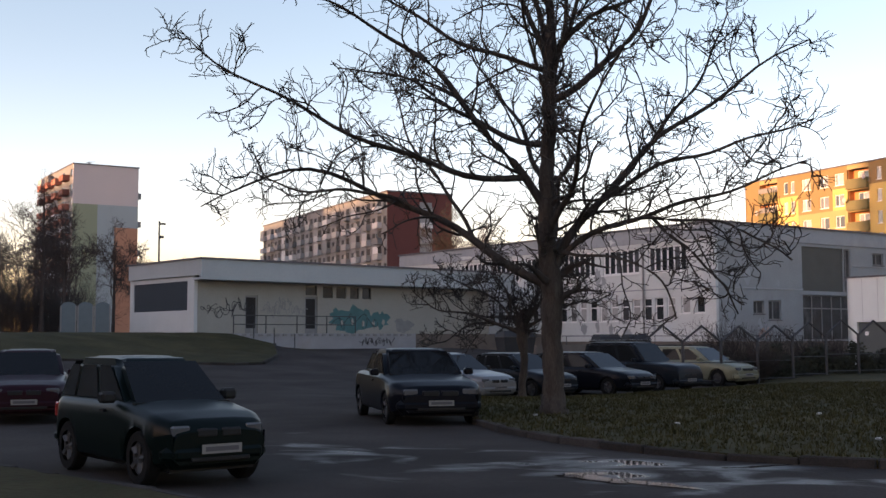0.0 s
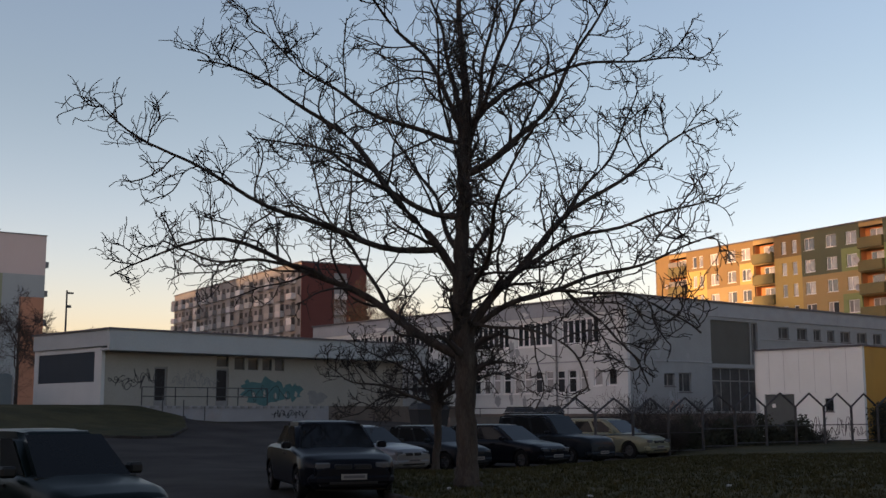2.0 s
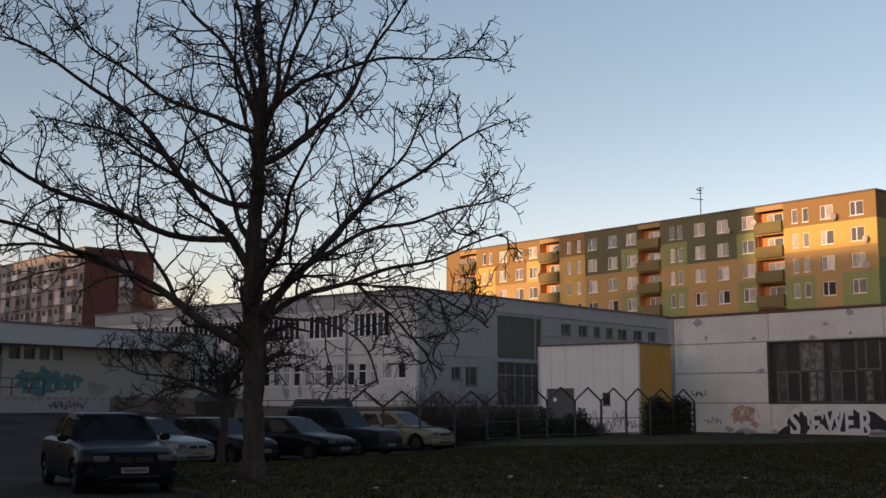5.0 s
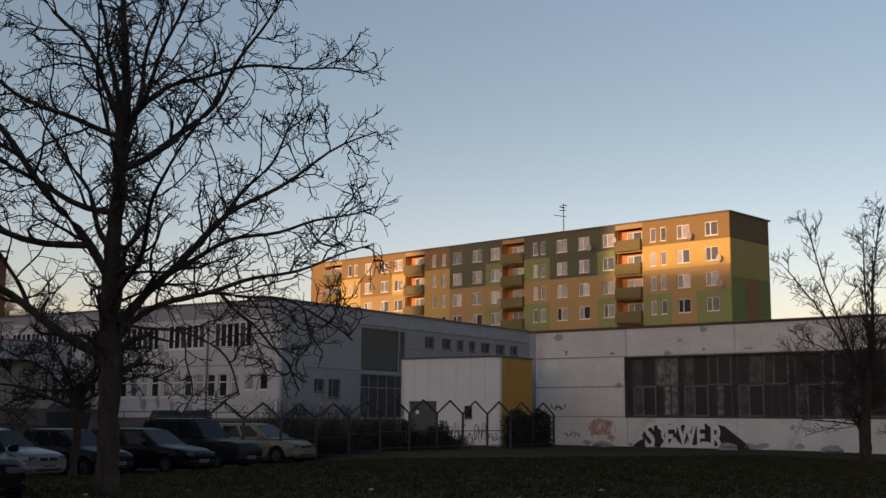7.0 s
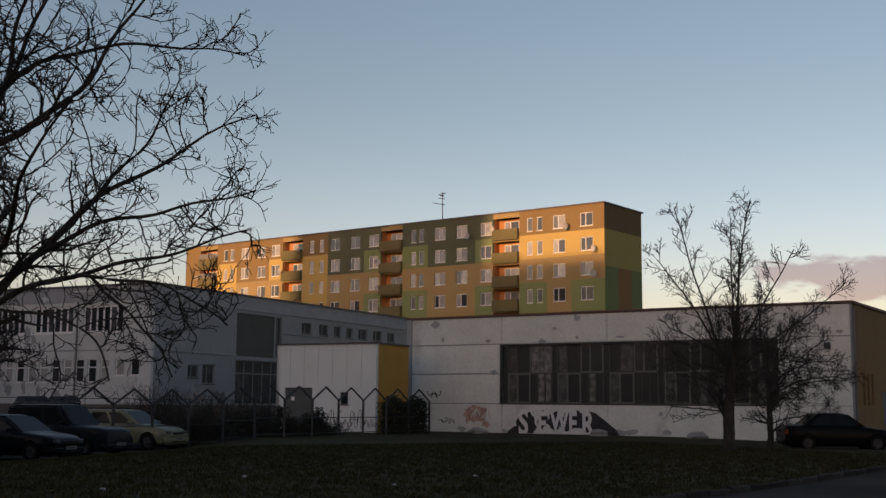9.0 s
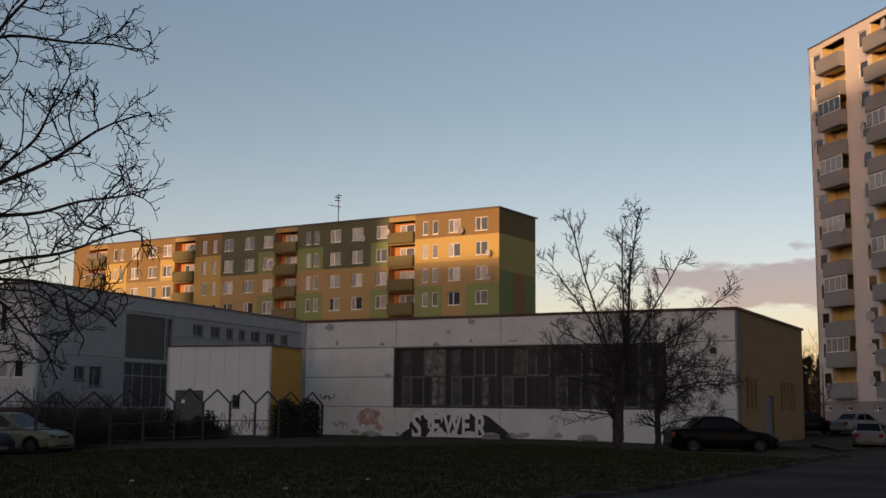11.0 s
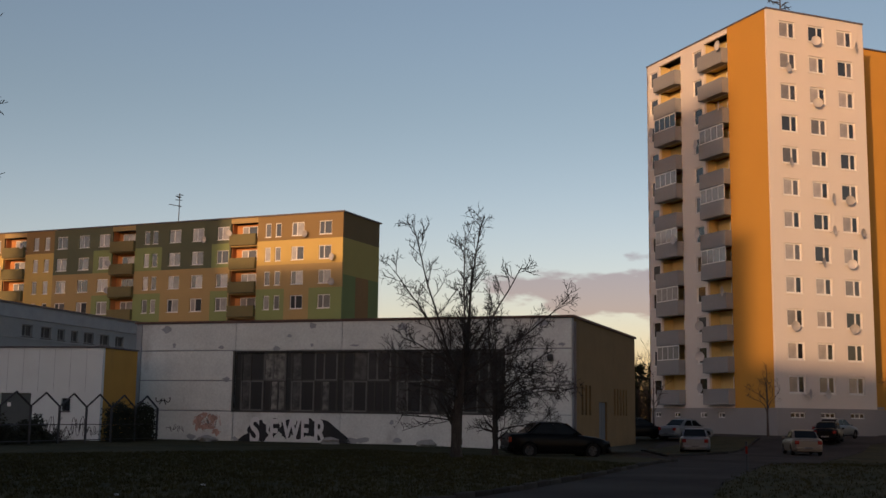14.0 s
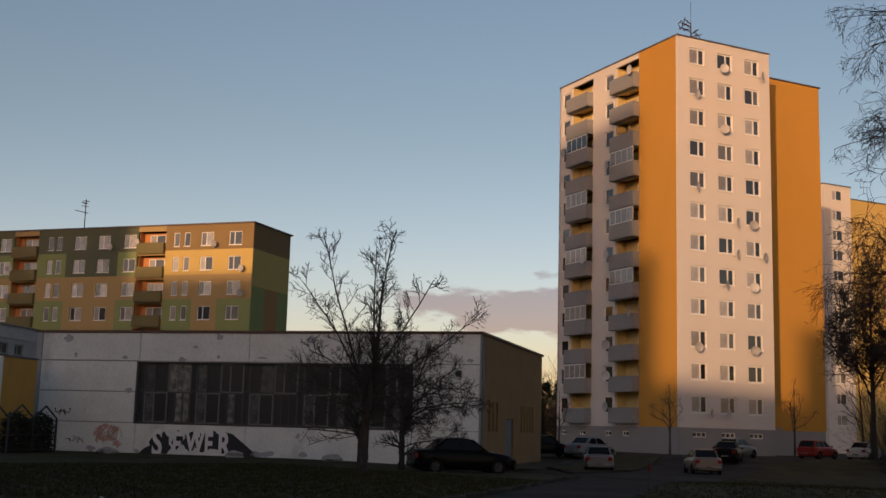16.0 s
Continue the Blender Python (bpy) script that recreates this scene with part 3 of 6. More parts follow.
BLOCK_L, BLOCK_W, BLOCK_Z = 73.7, 9.25, 24.3
block = building("apartment_block", (75.58, 105.75), 25.5, "eight-storey apartment block in ochre, green and yellow render with loggias", category="apartment block")
block.scale = (1, 0.955, 1)
ROWS_Z = [22.65 - 2.82 * k for k in range(8)]
big_u = [2.4, 6.2, 16.95, 20.7, 24.2, 35.5, 38.8, 42.5, 54.2, 57.1, 60.6]
small_u = [8.96, 10.4, 27.3, 28.6, 45.1, 47.0, 63.4, 64.8]
loggias = [(11.9, 15.8), (30.5, 34.2), (48.8, 52.7), (66.6, 70.4)]


def block_zone(up, z):
    u = BLOCK_L - up
    top, second = z > 21.4, 18.55 < z <= 21.4
    third = 15.75 < z <= 18.55
    near_log = 16 < u < 18.6 or 34.2 < u < 37.2 or 52.7 < u < 55.5
    stair = 7.9 < u < 11.9 or 26.2 < u < 30.5 or 44.0 < u < 48.8 or 62.3 < u < 66.6
    if any(a < u < b for a, b in loggias):
        return 2
    if u < 11.9:
        if top:
            return 4
        if second:
            return 3
        return 1 if z < 15.75 and (u < 4.5 or stair) else 2
    if u < 43.9:
        if top:
            return 0
        if second:
            return 1 if stair or near_log else 0
        return 1 if (near_log or stair) and not third else 2
    if top:
        return 4
    if second:
        return 3 if stair or near_log else 4
    return 3 if stair else 2


holes = []
for z in ROWS_Z:
    holes += [(BLOCK_L - u - 0.87, BLOCK_L - u + 0.87, z - 0.8, z + 0.78) for u in big_u]
    holes += [(BLOCK_L - u - 0.42, BLOCK_L - u + 0.42, z - 0.82, z + 0.82) for u in small_u]
    holes += [(BLOCK_L - b, BLOCK_L - a, z - 1.4, z + 1.05) for a, b in loggias]
FY = face_y(BLOCK_L)
wall("wall", block, FY, BLOCK_L, 0, BLOCK_Z, holes, [GREEN_DARK, GREEN_LIGHT, OCHRE, YELLOW, BROWN], block_zone,
     [BLOCK_L - u for u in (4.5, 7.9, 11.9, 16.0, 18.6, 26.2, 30.5, 34.2, 37.2, 43.9, 48.8, 52.7, 55.5, 62.3, 66.6)], [13, 15.75, 18.55, 21.4])
rnd = random.Random(4)
for z in ROWS_Z[:6]:
    for u in big_u:
        window(block, FY @ pose(BLOCK_L - u - 0.87, 0, z - 0.8), 1.74, 1.58, FRAME_WHITE, PANE, 1, 0, True, 0.1)
        if rnd.random() < 0.14:
            dish(block, FY @ pose(BLOCK_L - u + 1.2, -0.4, z - 0.7, 0, 0, rnd.uniform(-30, 30)), 0.42)
    for u in small_u:
        window(block, FY @ pose(BLOCK_L - u - 0.42, 0, z - 0.82), 0.84, 1.64, FRAME_WHITE, PANE, 0, 0, True, 0.1)
par = mesh_of(boxes((0.0, -0.42, -1.45, 3.8, -0.3, -0.3), (0.0, -0.29, -1.45, 0.1, -0.0, -0.3), (3.7, -0.29, -1.45, 3.8, -0.0, -0.3), (0.0, -0.42, -1.6, 3.8, 0.0, -1.46)), "balcony_panel", PARAPET_OLIVE)
back = mesh_of(boxes((0.0, 1.15, -1.4, 3.8, 1.25, 1.06), (0.0, 0.23, -1.4, 0.06, 1.14, 1.06), (3.74, 0.23, -1.4, 3.8, 1.14, 1.06), (0, 0.0, -1.5, 3.8, 1.25, -1.41)), "loggia_lining", LOGGIA)
for z in ROWS_Z[:6]:
    for k, (a, b) in enumerate(loggias):
        m = FY @ pose(BLOCK_L - b + (b - a - 3.8) / 2, 0, z)
        put("balcony_panel", par, block, m)
        lg = put("loggia_lining", back, block, m)
        window(lg, pose(0.9, 0.98, -0.6), 2.2, 1.4, FRAME_WHITE, PANE, 1, 0, False, 0.09)
        if rnd.random() < 0.16:
            part("blind", boxes((0.1, -0.34, -0.25, 3.7, -0.3, 0.45)), PANEL_PALE, lg, "pale enclosed balcony glazing")
        if rnd.random() < 0.4:
            dish(lg, pose(rnd.choice((0.1, 3.7)), -0.7, -0.2, 0, 0, rnd.uniform(-30, 30)), 0.4)


def gable_zone(u, z):
    if z > 21.4:
        return 4
    if z > 17.2:
        return 0
    return 2 if 3.0 < u < 6.2 else 1


GABLE_OLIVE = mat("olive_gable_render", (0.33, 0.3, 0.1), 0.9, vary=0.06, scale=0.4, bump=0.05)
GABLE_GREEN = mat("green_gable_render", (0.17, 0.225, 0.09), 0.9, vary=0.06, scale=0.4, bump=0.05)
GABLE_RUST = mat("rust_gable_render", (0.25, 0.155, 0.065), 0.9, vary=0.06, scale=0.4, bump=0.05)
GABLE_BROWN = mat("umber_gable_render", (0.14, 0.108, 0.05), 0.9, vary=0.06, scale=0.4, bump=0.05)
wall("wall", block, face_x() @ pose(0.23, 0, 0), BLOCK_W - 0.46, 0, BLOCK_Z, [], [GABLE_OLIVE, GABLE_GREEN, GABLE_RUST, GREEN_DARK, GABLE_BROWN], gable_zone, (3.0, 6.2), (17.2, 18.55, 21.4))
shell(block, BLOCK_W, BLOCK_L, 0, BLOCK_Z, OCHRE, 0.15, 0.15)
aerial(block, 4.0, 27.0, BLOCK_Z + 0.15, 4.4)
aerial(block, 4.0, 64.0, BLOCK_Z + 0.15, 2.8)

# ---- tower block ----
TW_H = 36.55
tower = building("tower_block", (82.97, 54.73), -18.5, "twelve-storey tower block in pale and orange render with grey balconies", category="tower block")
TX, TY = 10.45, 19.0
trows = [34.97 - 2.77 * k for k in range(12)]
tcols = [2.15, 5.25, 8.35]
holes = [(u - 0.86, u + 0.86, z - 0.74, z + 0.74) for z in trows for u in tcols] + [(u - 0.75, u + 0.75, 1.75, 2.2) for u in tcols]
wall("wall", tower, face_x(), TX, 0.0, TW_H, holes, [TOWER_WHITE, TOWER_GREY], lambda u, z: 1 if z < 2.55 else 0, (), (2.55,))
rnd = random.Random(9)
for z in trows:
    for u in tcols:
        window(tower, face_x() @ pose(u - 0.86, 0, z - 0.74), 1.72, 1.48, FRAME_WHITE, PANE_TOWER, 1, 0, True, 0.13)
        if rnd.random() < 0.42:
            dish(tower, face_x() @ pose(u + rnd.choice((-0.35, 0.9)), -0.4, z - 0.75, 0, 0, rnd.uniform(-40, 40)), rnd.choice((0.42, 0.5)))
for u in tcols:
    window(tower, face_x() @ pose(u - 0.75, 0, 1.75), 1.5, 0.45, FRAME_WHITE, PANE_DARK, 2, 0, False, 0.08)
TFY = face_y(TY)
tl = [(5.6, 9.2), (13.0, 16.8)]
tw_u = [10.3, 17.75]
holes = [(TY - b, TY - a, z - 1.35, z + 1.1) for z in trows for a, b in tl] + [(TY - u - 0.68, TY - u + 0.68, z - 0.75, z + 0.75) for z in trows for u in tw_u]
holes += [(TY - u - 0.5, TY - u + 0.5, 1.7, 2.15) for u in (4.9, 7.6, 10.3, 14.5, 17.75)[1:]]


def tower_zone(up, z):
    u = TY - up
    return 1 if z < 2.55 else (2 if u < 5.6 else 0)


wall("wall", tower, TFY, TY - 0.23, 0.0, TW_H, holes, [TOWER_WHITE, TOWER_GREY, TOWER_ORANGE], tower_zone, (TY - 5.6,), (2.55,))
pr = mesh_of(boxes((0.0, -0.72, -1.55, 3.75, -0.6, -0.3), (0.0, -0.59, -1.55, 0.1, 0.0, -0.3), (3.65, -0.59, -1.55, 3.75, 0.0, -0.3), (0.0, -0.72, -1.68, 3.75, 0.0, -1.56), bevel=0.01), "balcony_panel", TOWER_PARAPET)
bk = mesh_of(boxes((0, 1.2, -1.35, 3.75, 1.3, 1.12), (0.0, 0.23, -1.35, 0.06, 1.19, 1.12), (3.69, 0.23, -1.35, 3.75, 1.19, 1.12), (0, 0, -1.45, 3.75, 1.3, -1.36)), "loggia_lining", TOWER_LOGGIA)
glz = mesh_of(boxes((0.05, -0.67, -0.28, 3.7, -0.63, -0.2), (0.05, -0.67, 0.95, 3.7, -0.63, 1.05), *[(0.05 + 0.9 * k, -0.67, -0.19, 0.12 + 0.9 * k, -0.63, 0.94) for k in range(5)]), "balcony_glazing", FRAME_WHITE)
glp = mesh_of(boxes((0.1, -0.655, -0.2, 3.65, -0.645, 0.95)), "pane", PANE)
for i, z in enumerate(trows):
    for k, (a, b) in enumerate(tl):
        m = TFY @ pose(TY - b + (b - a - 3.75) / 2, 0, z)
        put("balcony_panel", pr, tower, m)
        lg = put("loggia_lining", bk, tower, m)
        window(lg, pose(2.0, 1.0, -0.6), 1.2, 1.4, FRAME_WHITE, PANE_DARK, 1, 0, False, 0.09)
        if (i, k) in ((2, 1), (3, 0), (4, 1), (5, 0), (6, 1), (7, 0), (8, 1), (10, 1)):
            g = put("balcony_glazing", glz, lg, None, "white-framed enclosed balcony glazing")
            put("pane", glp, lg)
        if rnd.random() < 0.4:
            dish(lg, pose(rnd.choice((0.1, 3.7)), -1.0, -0.2, 0, 0, rnd.uniform(-30, 30)), 0.45)
    for u in tw_u:
        window(tower, TFY @ pose(TY - u - 0.68, 0, z - 0.75), 1.36, 1.5, FRAME_WHITE, PANE_DARK, 0, 0, True, 0.09)
for u in (7.6, 10.3, 14.5, 17.75):
    window(tower, TFY @ pose(TY - u - 0.5, 0, 1.7), 1.0, 0.45, FRAME_WHITE, PANE_DARK, 1, 0, False, 0.08)
shell(tower, TX, TY, 0.0, TW_H, TOWER_ORANGE, 0.06, 0.14)
# the set-back orange wing beside it
part("wing_wall", boxes((TX + 0.01, 5.6, 2.6, 22.0, TY - 0.5, TW_H + 0.1)), TOWER_ORANGE, tower, "orange rendered wing of the tower")
part("wing_plinth", boxes((TX + 0.01, 5.66, 0.0, 21.95, TY - 0.5, 2.59)), TOWER_GREY, tower)
part("wing_roof", boxes((TX - 0.1, 5.45, TW_H + 0.11, 22.15, TY - 0.4, TW_H + 0.22)), ROOF_METAL, tower)
part("entrance_canopy", boxes((TX + 0.05, 3.2, 2.6, 14.2, 5.5, 2.8)), TOWER_GREY, tower)
for z in trows[1::2] + [trows[11]]:
    dish(tower, pose(TX + 0.35, 5.2, z + rnd.uniform(-0.5, 0.5), 0, 0, rnd.uniform(-60, 0)), 0.45)
ra = random.Random(14)
ab = bmesh.new()
cyl(ab, (3.6, 2.6, TW_H + 0.14), (3.6, 2.6, TW_H + 2.6), 0.07, 0.05, 6)
cyl(ab, (3.6, 2.6, TW_H + 2.5), (3.6, 2.6, TW_H + 4.6), 0.025, 0.02, 5)
for k in range(9):
    c = Vector((3.6, 2.6, TW_H + 0.9 + 0.2 * k))
    a = ra.uniform(0, math.tau)
    d = Vector((math.cos(a), math.sin(a), ra.uniform(-0.1, 0.9))) * ra.uniform(0.6, 1.3)
    cyl(ab, c, c + d, 0.045, 0.04, 5)
    for j in range(3):
        s_ = Vector((ra.uniform(-1, 1), ra.uniform(-1, 1), ra.uniform(-1, 1))).normalized() * ra.uniform(0.12, 0.35)
        p_ = c + d * (0.5 + 0.25 * j)
        cyl(ab, p_ - s_, p_ + s_, 0.04, 0.04, 4)
part("aerial", ab, DARK_METAL, tower, "tangled dark rooftop aerials")
part("roof_vent", boxes((5.2, 1.4, TW_H + 0.14, 6.0, 2.2, TW_H + 0.7), bevel=0.03), FRAME_GREY, tower)

# second tower behind
tower2 = building("tower_block", (146.0, 73.0), -18.5, "tower block in pale yellow render behind bare trees", category="tower block")
rows2 = [35.2 - 2.78 * k for k in range(12)]
wall("wall", tower2, face_x(), 5.0, 0, TW_H, [(1.6, 3.4, z - 0.7, z + 0.7) for z in rows2], [TOWER_WHITE])
for z in rows2:
    window(tower2, face_x() @ pose(1.6, 0, z - 0.7), 1.8, 1.4, FRAME_WHITE, PANE, 1)
part("wing_wall", boxes((5.02, 1.5, 0, 18, 12, TW_H - 1.2)), YELLOW, tower2)
part("wall", boxes((0, 0.23, 0, 0.22, 12, TW_H), (0.23, 11.7, 0, 5.0, 12, TW_H)), TOWER_WHITE, tower2)
part("roof", boxes((-0.1, -0.1, TW_H, 5.1, 12.1, TW_H + 0.14), (5.11, 1.4, TW_H - 1.2, 18.1, 12.1, TW_H - 1.06)), ROOF_METAL, tower2)

# ---- gym ----
gym = building("gym_hall", (41.47, 38.67), 29.5, "low gym hall of weathered white panels with dark windows", category="hall")
GX, GY, GZ = 16.2, 24.9, 6.4
GF = face_y(GY)
W0, W1 = GY - 18.6, GY - 3.55
panel_edges = [0, 6.3, 12.6, 18.9, GY]
seams = [0.0, 1.66, 3.28, 4.9, GZ]
wall("wall", gym, GF @ pose(0, 0.03, 0), GY - 0.01, 0, GZ, [(W0, W1, 1.7, 4.8)], [FASCIA_GREY], depth=0.25, label="grey joints between the panels")
# facing panels proud of the joints
for j, (z0, z1) in enumerate(zip(seams, seams[1:])):
    if j in (1, 2):
        spans = [(0.35, W0), (W1, GY - 0.05)]
    else:
        spans = [(0.35, 6.3), (6.3, 12.6), (12.6, 18.9), (18.9, GY - 0.05)]
    for a, b in spans:
        lo = z0 + 0.03 if j != 0 else 0.0
        hi = z1 - 0.03
        if j == 0:
            hi = 1.66 if b > W0 + 0.01 else hi
        part("wall_panel", boxes((a + 0.015, -0.03, lo, b - 0.015, 0.028, hi), bevel=0.008), WHITE_PLASTER, gym, "", GF)
part("wall_panel", boxes((W0 + 0.015, -0.03, 4.82, W1 - 0.015, 0.028, 4.9)), WHITE_PLASTER, gym, "", GF)
part("corner_post", boxes((0.0, -0.06, 0, 0.34, 0.028, GZ), bevel=0.01), SCHOOL_GREY, gym, "", GF)
part("window_surround", boxes((W0 - 0.12, -0.05, 1.62, W0, 0.2, 4.88), (W1, -0.05, 1.62, W1 + 0.12, 0.2, 4.88), (W0, -0.05, 1.62, W1, 0.2, 1.7), (W0, -0.05, 4.8, W1, 0.2, 4.88)), FRAME_RUST, gym, "", GF)
nbay = 5
bay = (W1 - W0) / nbay
for k in range(nbay):
    u = W0 + k * bay
    window(gym, GF @ pose(u, 0, 1.7), 0.35, 3.1, FRAME_RUST, PANE_GYM, 0, 1.7, False, 0.06)
    window(gym, GF @ pose(u + 0.35, 0, 1.7), 1.35, 1.6, FRAME_PALE, PANE_GYM, 1, 0, False, 0.08)
    window(gym, GF @ pose(u + 0.35, 0, 3.3), 1.35, 1.5, FRAME_RUST, PANE_GYM, 1, 0, False, 0.06)
    window(gym, GF @ pose(u + 1.7, 0, 1.7), bay - 1.7, 1.6, FRAME_RUST, PANE_GYM_LIGHT if k < 3 else PANE_GYM, 2, 0, False, 0.06)
    window(gym, GF @ pose(u + 1.7, 0, 3.3), bay - 1.7, 1.5, FRAME_PALE, PANE_GYM_LIGHT if k < 3 else PANE_GYM, 1, 0, False, 0.08)
# dark sheet added inside the hall to back the window band
part("gym_dark_backing", boxes((W0 - 0.5, 2.5, 0.6, W1 + 0.5, 2.6, 5.4)), DARK_METAL, gym, "", GF)
# tan end wall with slit windows and a blue door
sl = [(1.5, 1.95), (2.35, 2.8), (3.2, 3.65), (9.5, 9.95), (10.35, 10.8), (11.2, 11.65), (12.05, 12.5), (12.9, 13.35)]
wall("wall", gym, pose(0.29, 0, 0), GX - 0.29, 0, GZ, [(a, b, 1.7, 3.2) for a, b in sl] + [(5.6, 7.6, 0.0, 2.4)], [GYM_BROWN])
for a, b in sl:
    window(gym, pose(0.29 + a, 0, 1.7), b - a, 1.5, FRAME_RUST, PANE_DARK, 0, 0, False, 0.05)
part("door", boxes((5.92, 0.1, 0.0, 6.88, 0.16, 2.38), (6.9, 0.1, 0.0, 7.86, 0.16, 2.38), bevel=0.01), BLUE_DOOR, gym, "dull blue double door")
part("downpipe", boxes((0.06, -0.14, 0.1, 0.16, -0.04, GZ - 0.2)), ROOF_METAL, gym, "")
part("wall", boxes((0, GY - 0.22, 0, GX, GY, GZ), (GX - 0.22, 0.23, 0, GX, GY - 0.23, GZ)), GYM_BROWN, gym)
part("roof", boxes((-0.1, -0.1, GZ, GX + 0.1, GY + 0.1, GZ + 0.12)), mat("rusty_roof_edge", (0.13, 0.075, 0.06), 0.8, 0.2, vary=0.3), gym, "thin rusty metal roof edge")
part("wall_lamp", boxes((1.0, -0.35, 4.3, 1.25, -0.05, 4.6), bevel=0.03), DARK_METAL, gym, "", GF @ pose(GY - 2.2, 0, 0))


def flat_shape(name, parent, m, pts, material, label="", thick=0.004):
    bm = bmesh.new()
    f = bm.faces.new([bm.verts.new((x, 0, z)) for x, z in pts])
    r = bmesh.ops.extrude_face_region(bm, geom=[f])
    bmesh.ops.translate(bm, vec=(0, thick, 0), verts=[v for v in r["geom"] if isinstance(v, bmesh.types.BMVert)])
    bmesh.ops.triangulate(bm, faces=[f for f in bm.faces if len(f.verts) > 4])
    return part(name, bm, material, parent, label, m)


def blob(rng, cx, cz, rx, rz, n=14, rough=0.3):
    return [(cx + rx * math.cos(k * math.tau / n) * rng.uniform(1 - rough, 1 + rough * 0.4), cz + rz * math.sin(k * math.tau / n) * rng.uniform(1 - rough, 1 + rough * 0.4)) for k in range(n)]


def squiggle(name, parent, m, rng, x0, x1, z0, z1, loops, width, material):
    """A sprayed line that loops along a wall."""
    bm = bmesh.new()
    n = loops * 14
    pts = []
    ph, p2, p3 = (rng.uniform(0, 6) for _ in range(3))
    f2, f3 = rng.uniform(1.15, 1.6), rng.uniform(0.35, 0.7)
    for k in range(n + 1):
        a = k / n
        pts.append(Vector((x0 + (x1 - x0) * a + 0.5 * (x1 - x0) / loops * math.sin(a * loops * math.tau + ph), 0, (z0 + z1) / 2 + (z1 - z0) / 2 * (0.6 * math.cos(a * loops * math.tau * f2 + p2) + 0.4 * math.sin(a * loops * math.tau * f3 + p3)))))
    edge = []
    for i, p in enumerate(pts):
        d = pts[min(i + 1, n)] - pts[max(i - 1, 0)]
        w = Vector((-d.z, 0, d.x)).normalized() * width / 2
        edge.append((bm.verts.new(p - w), bm.verts.new(p + w)))
    for (a, b), (c, e) in zip(edge, edge[1:]):
        bm.faces.new((a, c, e, b))
    return part(name, bm, material, parent, "", m)


rg = random.Random(12)
GP = GF @ pose(0, -0.036, 0)
u0 = GY - 18.1
graffiti = flat_shape("graffiti", gym, GP, [(u0 - 0.3, 0.05), (u0 + 0.2, 0.42), (u0 + 0.55, 0.55), (u0 + 0.75, 0.06)], BLACK_PAINT, "black and white sprayed block letters")
flat_shape("paint_patch", graffiti, None, [(u0 + 4.7, 1.3), (u0 + 5.1, 1.22), (u0 + 6.3, 0.35), (u0 + 6.5, 0.03), (u0 + 4.9, 0.05)], BLACK_PAINT)
for k, (x, zz, a, b) in enumerate(((2.0, 0.85, 0.36, 0.5), (2.75, 0.75, 0.5, 0.5), (3.5, 0.72, 0.5, 0.5), (4.15, 0.85, 0.42, 0.5), (4.75, 0.7, 0.5, 0.62))):
    flat_shape("paint_patch", graffiti, pose(0, -0.0004 * k, 0), blob(rg, u0 + x, zz, a, b, 19, 0.35), BLACK_PAINT)


def sprayed_letter(ch, x, z, size, squash):
    """One fat pale letter over the black."""
    cu = bpy.data.curves.new("letter", "FONT")
    cu.body, cu.size, cu.offset, cu.extrude = ch, size, 0.055, 0.0015
    src = bpy.data.objects.new("letter", cu)
    me = bpy.data.meshes.new_from_object(src)
    bpy.data.objects.remove(src)
    me.materials.clear()
    me.materials.append(PALE_PAINT)
    put("letter", me, graffiti, pose(x, -0.008, z, 90) @ Matrix.Diagonal((squash, 1, 1, 1)))


for ch, x, z, size, w in (("S", 0.55, 0.06, 1.85, 0.7), ("E", 1.72, 0.1, 1.65, 0.62), ("W", 2.5, 0.3, 1.4, 0.7), ("E", 3.55, 0.18, 1.55, 0.62), ("R", 4.3, 0.06, 1.75, 0.66)):
    sprayed_letter(ch, u0 + x, z, size, w)
flat_shape("paint_patch", graffiti, pose(0, -0.002, 0), blob(rg, u0 + 1.05, 0.6, 0.62, 0.66, 21, 0.3), BLACK_PAINT)
for k, (x, zz, a, b) in enumerate(((-20.7, 1.1, 0.32, 0.5), (-20.15, 0.8, 0.5, 0.22), (-19.85, 1.25, 0.28, 0.3), (-20.35, 1.45, 0.3, 0.16), (-19.6, 0.55, 0.3, 0.2))):
    flat_shape("graffiti", gym, GP @ pose(0, -0.0004 * k, 0), blob(rg, GY + x, zz, a, b, 20, 0.6), PINK_PAINT, "faded pinkish sprayed patch")
for k in range(5):
    squiggle("graffiti", gym, GP @ pose(0, -0.003, 0), rg, GY - 21.0 + 0.25 * k, GY - 20.3 + 0.25 * k, 0.45 + 0.1 * k, 1.5, 3, 0.022, (PINK_PAINT, BROWN_WALL)[k % 2])
squiggle("graffiti", gym, GP, rg, GY - 23.4, GY - 22.6, 1.95, 2.35, 3, 0.05, BLACK_PAINT)
squiggle("graffiti", gym, GP, rg, GY - 22.6, GY - 21.6, 0.5, 0.9, 4, 0.03, BLACK_PAINT)
for k in range(26):
    u, z = rg.uniform(0.5, GY - 0.5), rg.choice((5.0, 5.1, 6.1, 5.6, 3.3, 3.35, 0.2, 1.2))
    if W0 - 0.4 < u < W1 + 0.4 and 1.3 < z < 4.9:
        continue
    flat_shape("flaked_patch", gym, GP, blob(rg, u, z + rg.uniform(-0.05, 0.1), rg.uniform(0.1, 0.4), rg.uniform(0.05, 0.22), 10, 0.5), FASCIA_GREY)

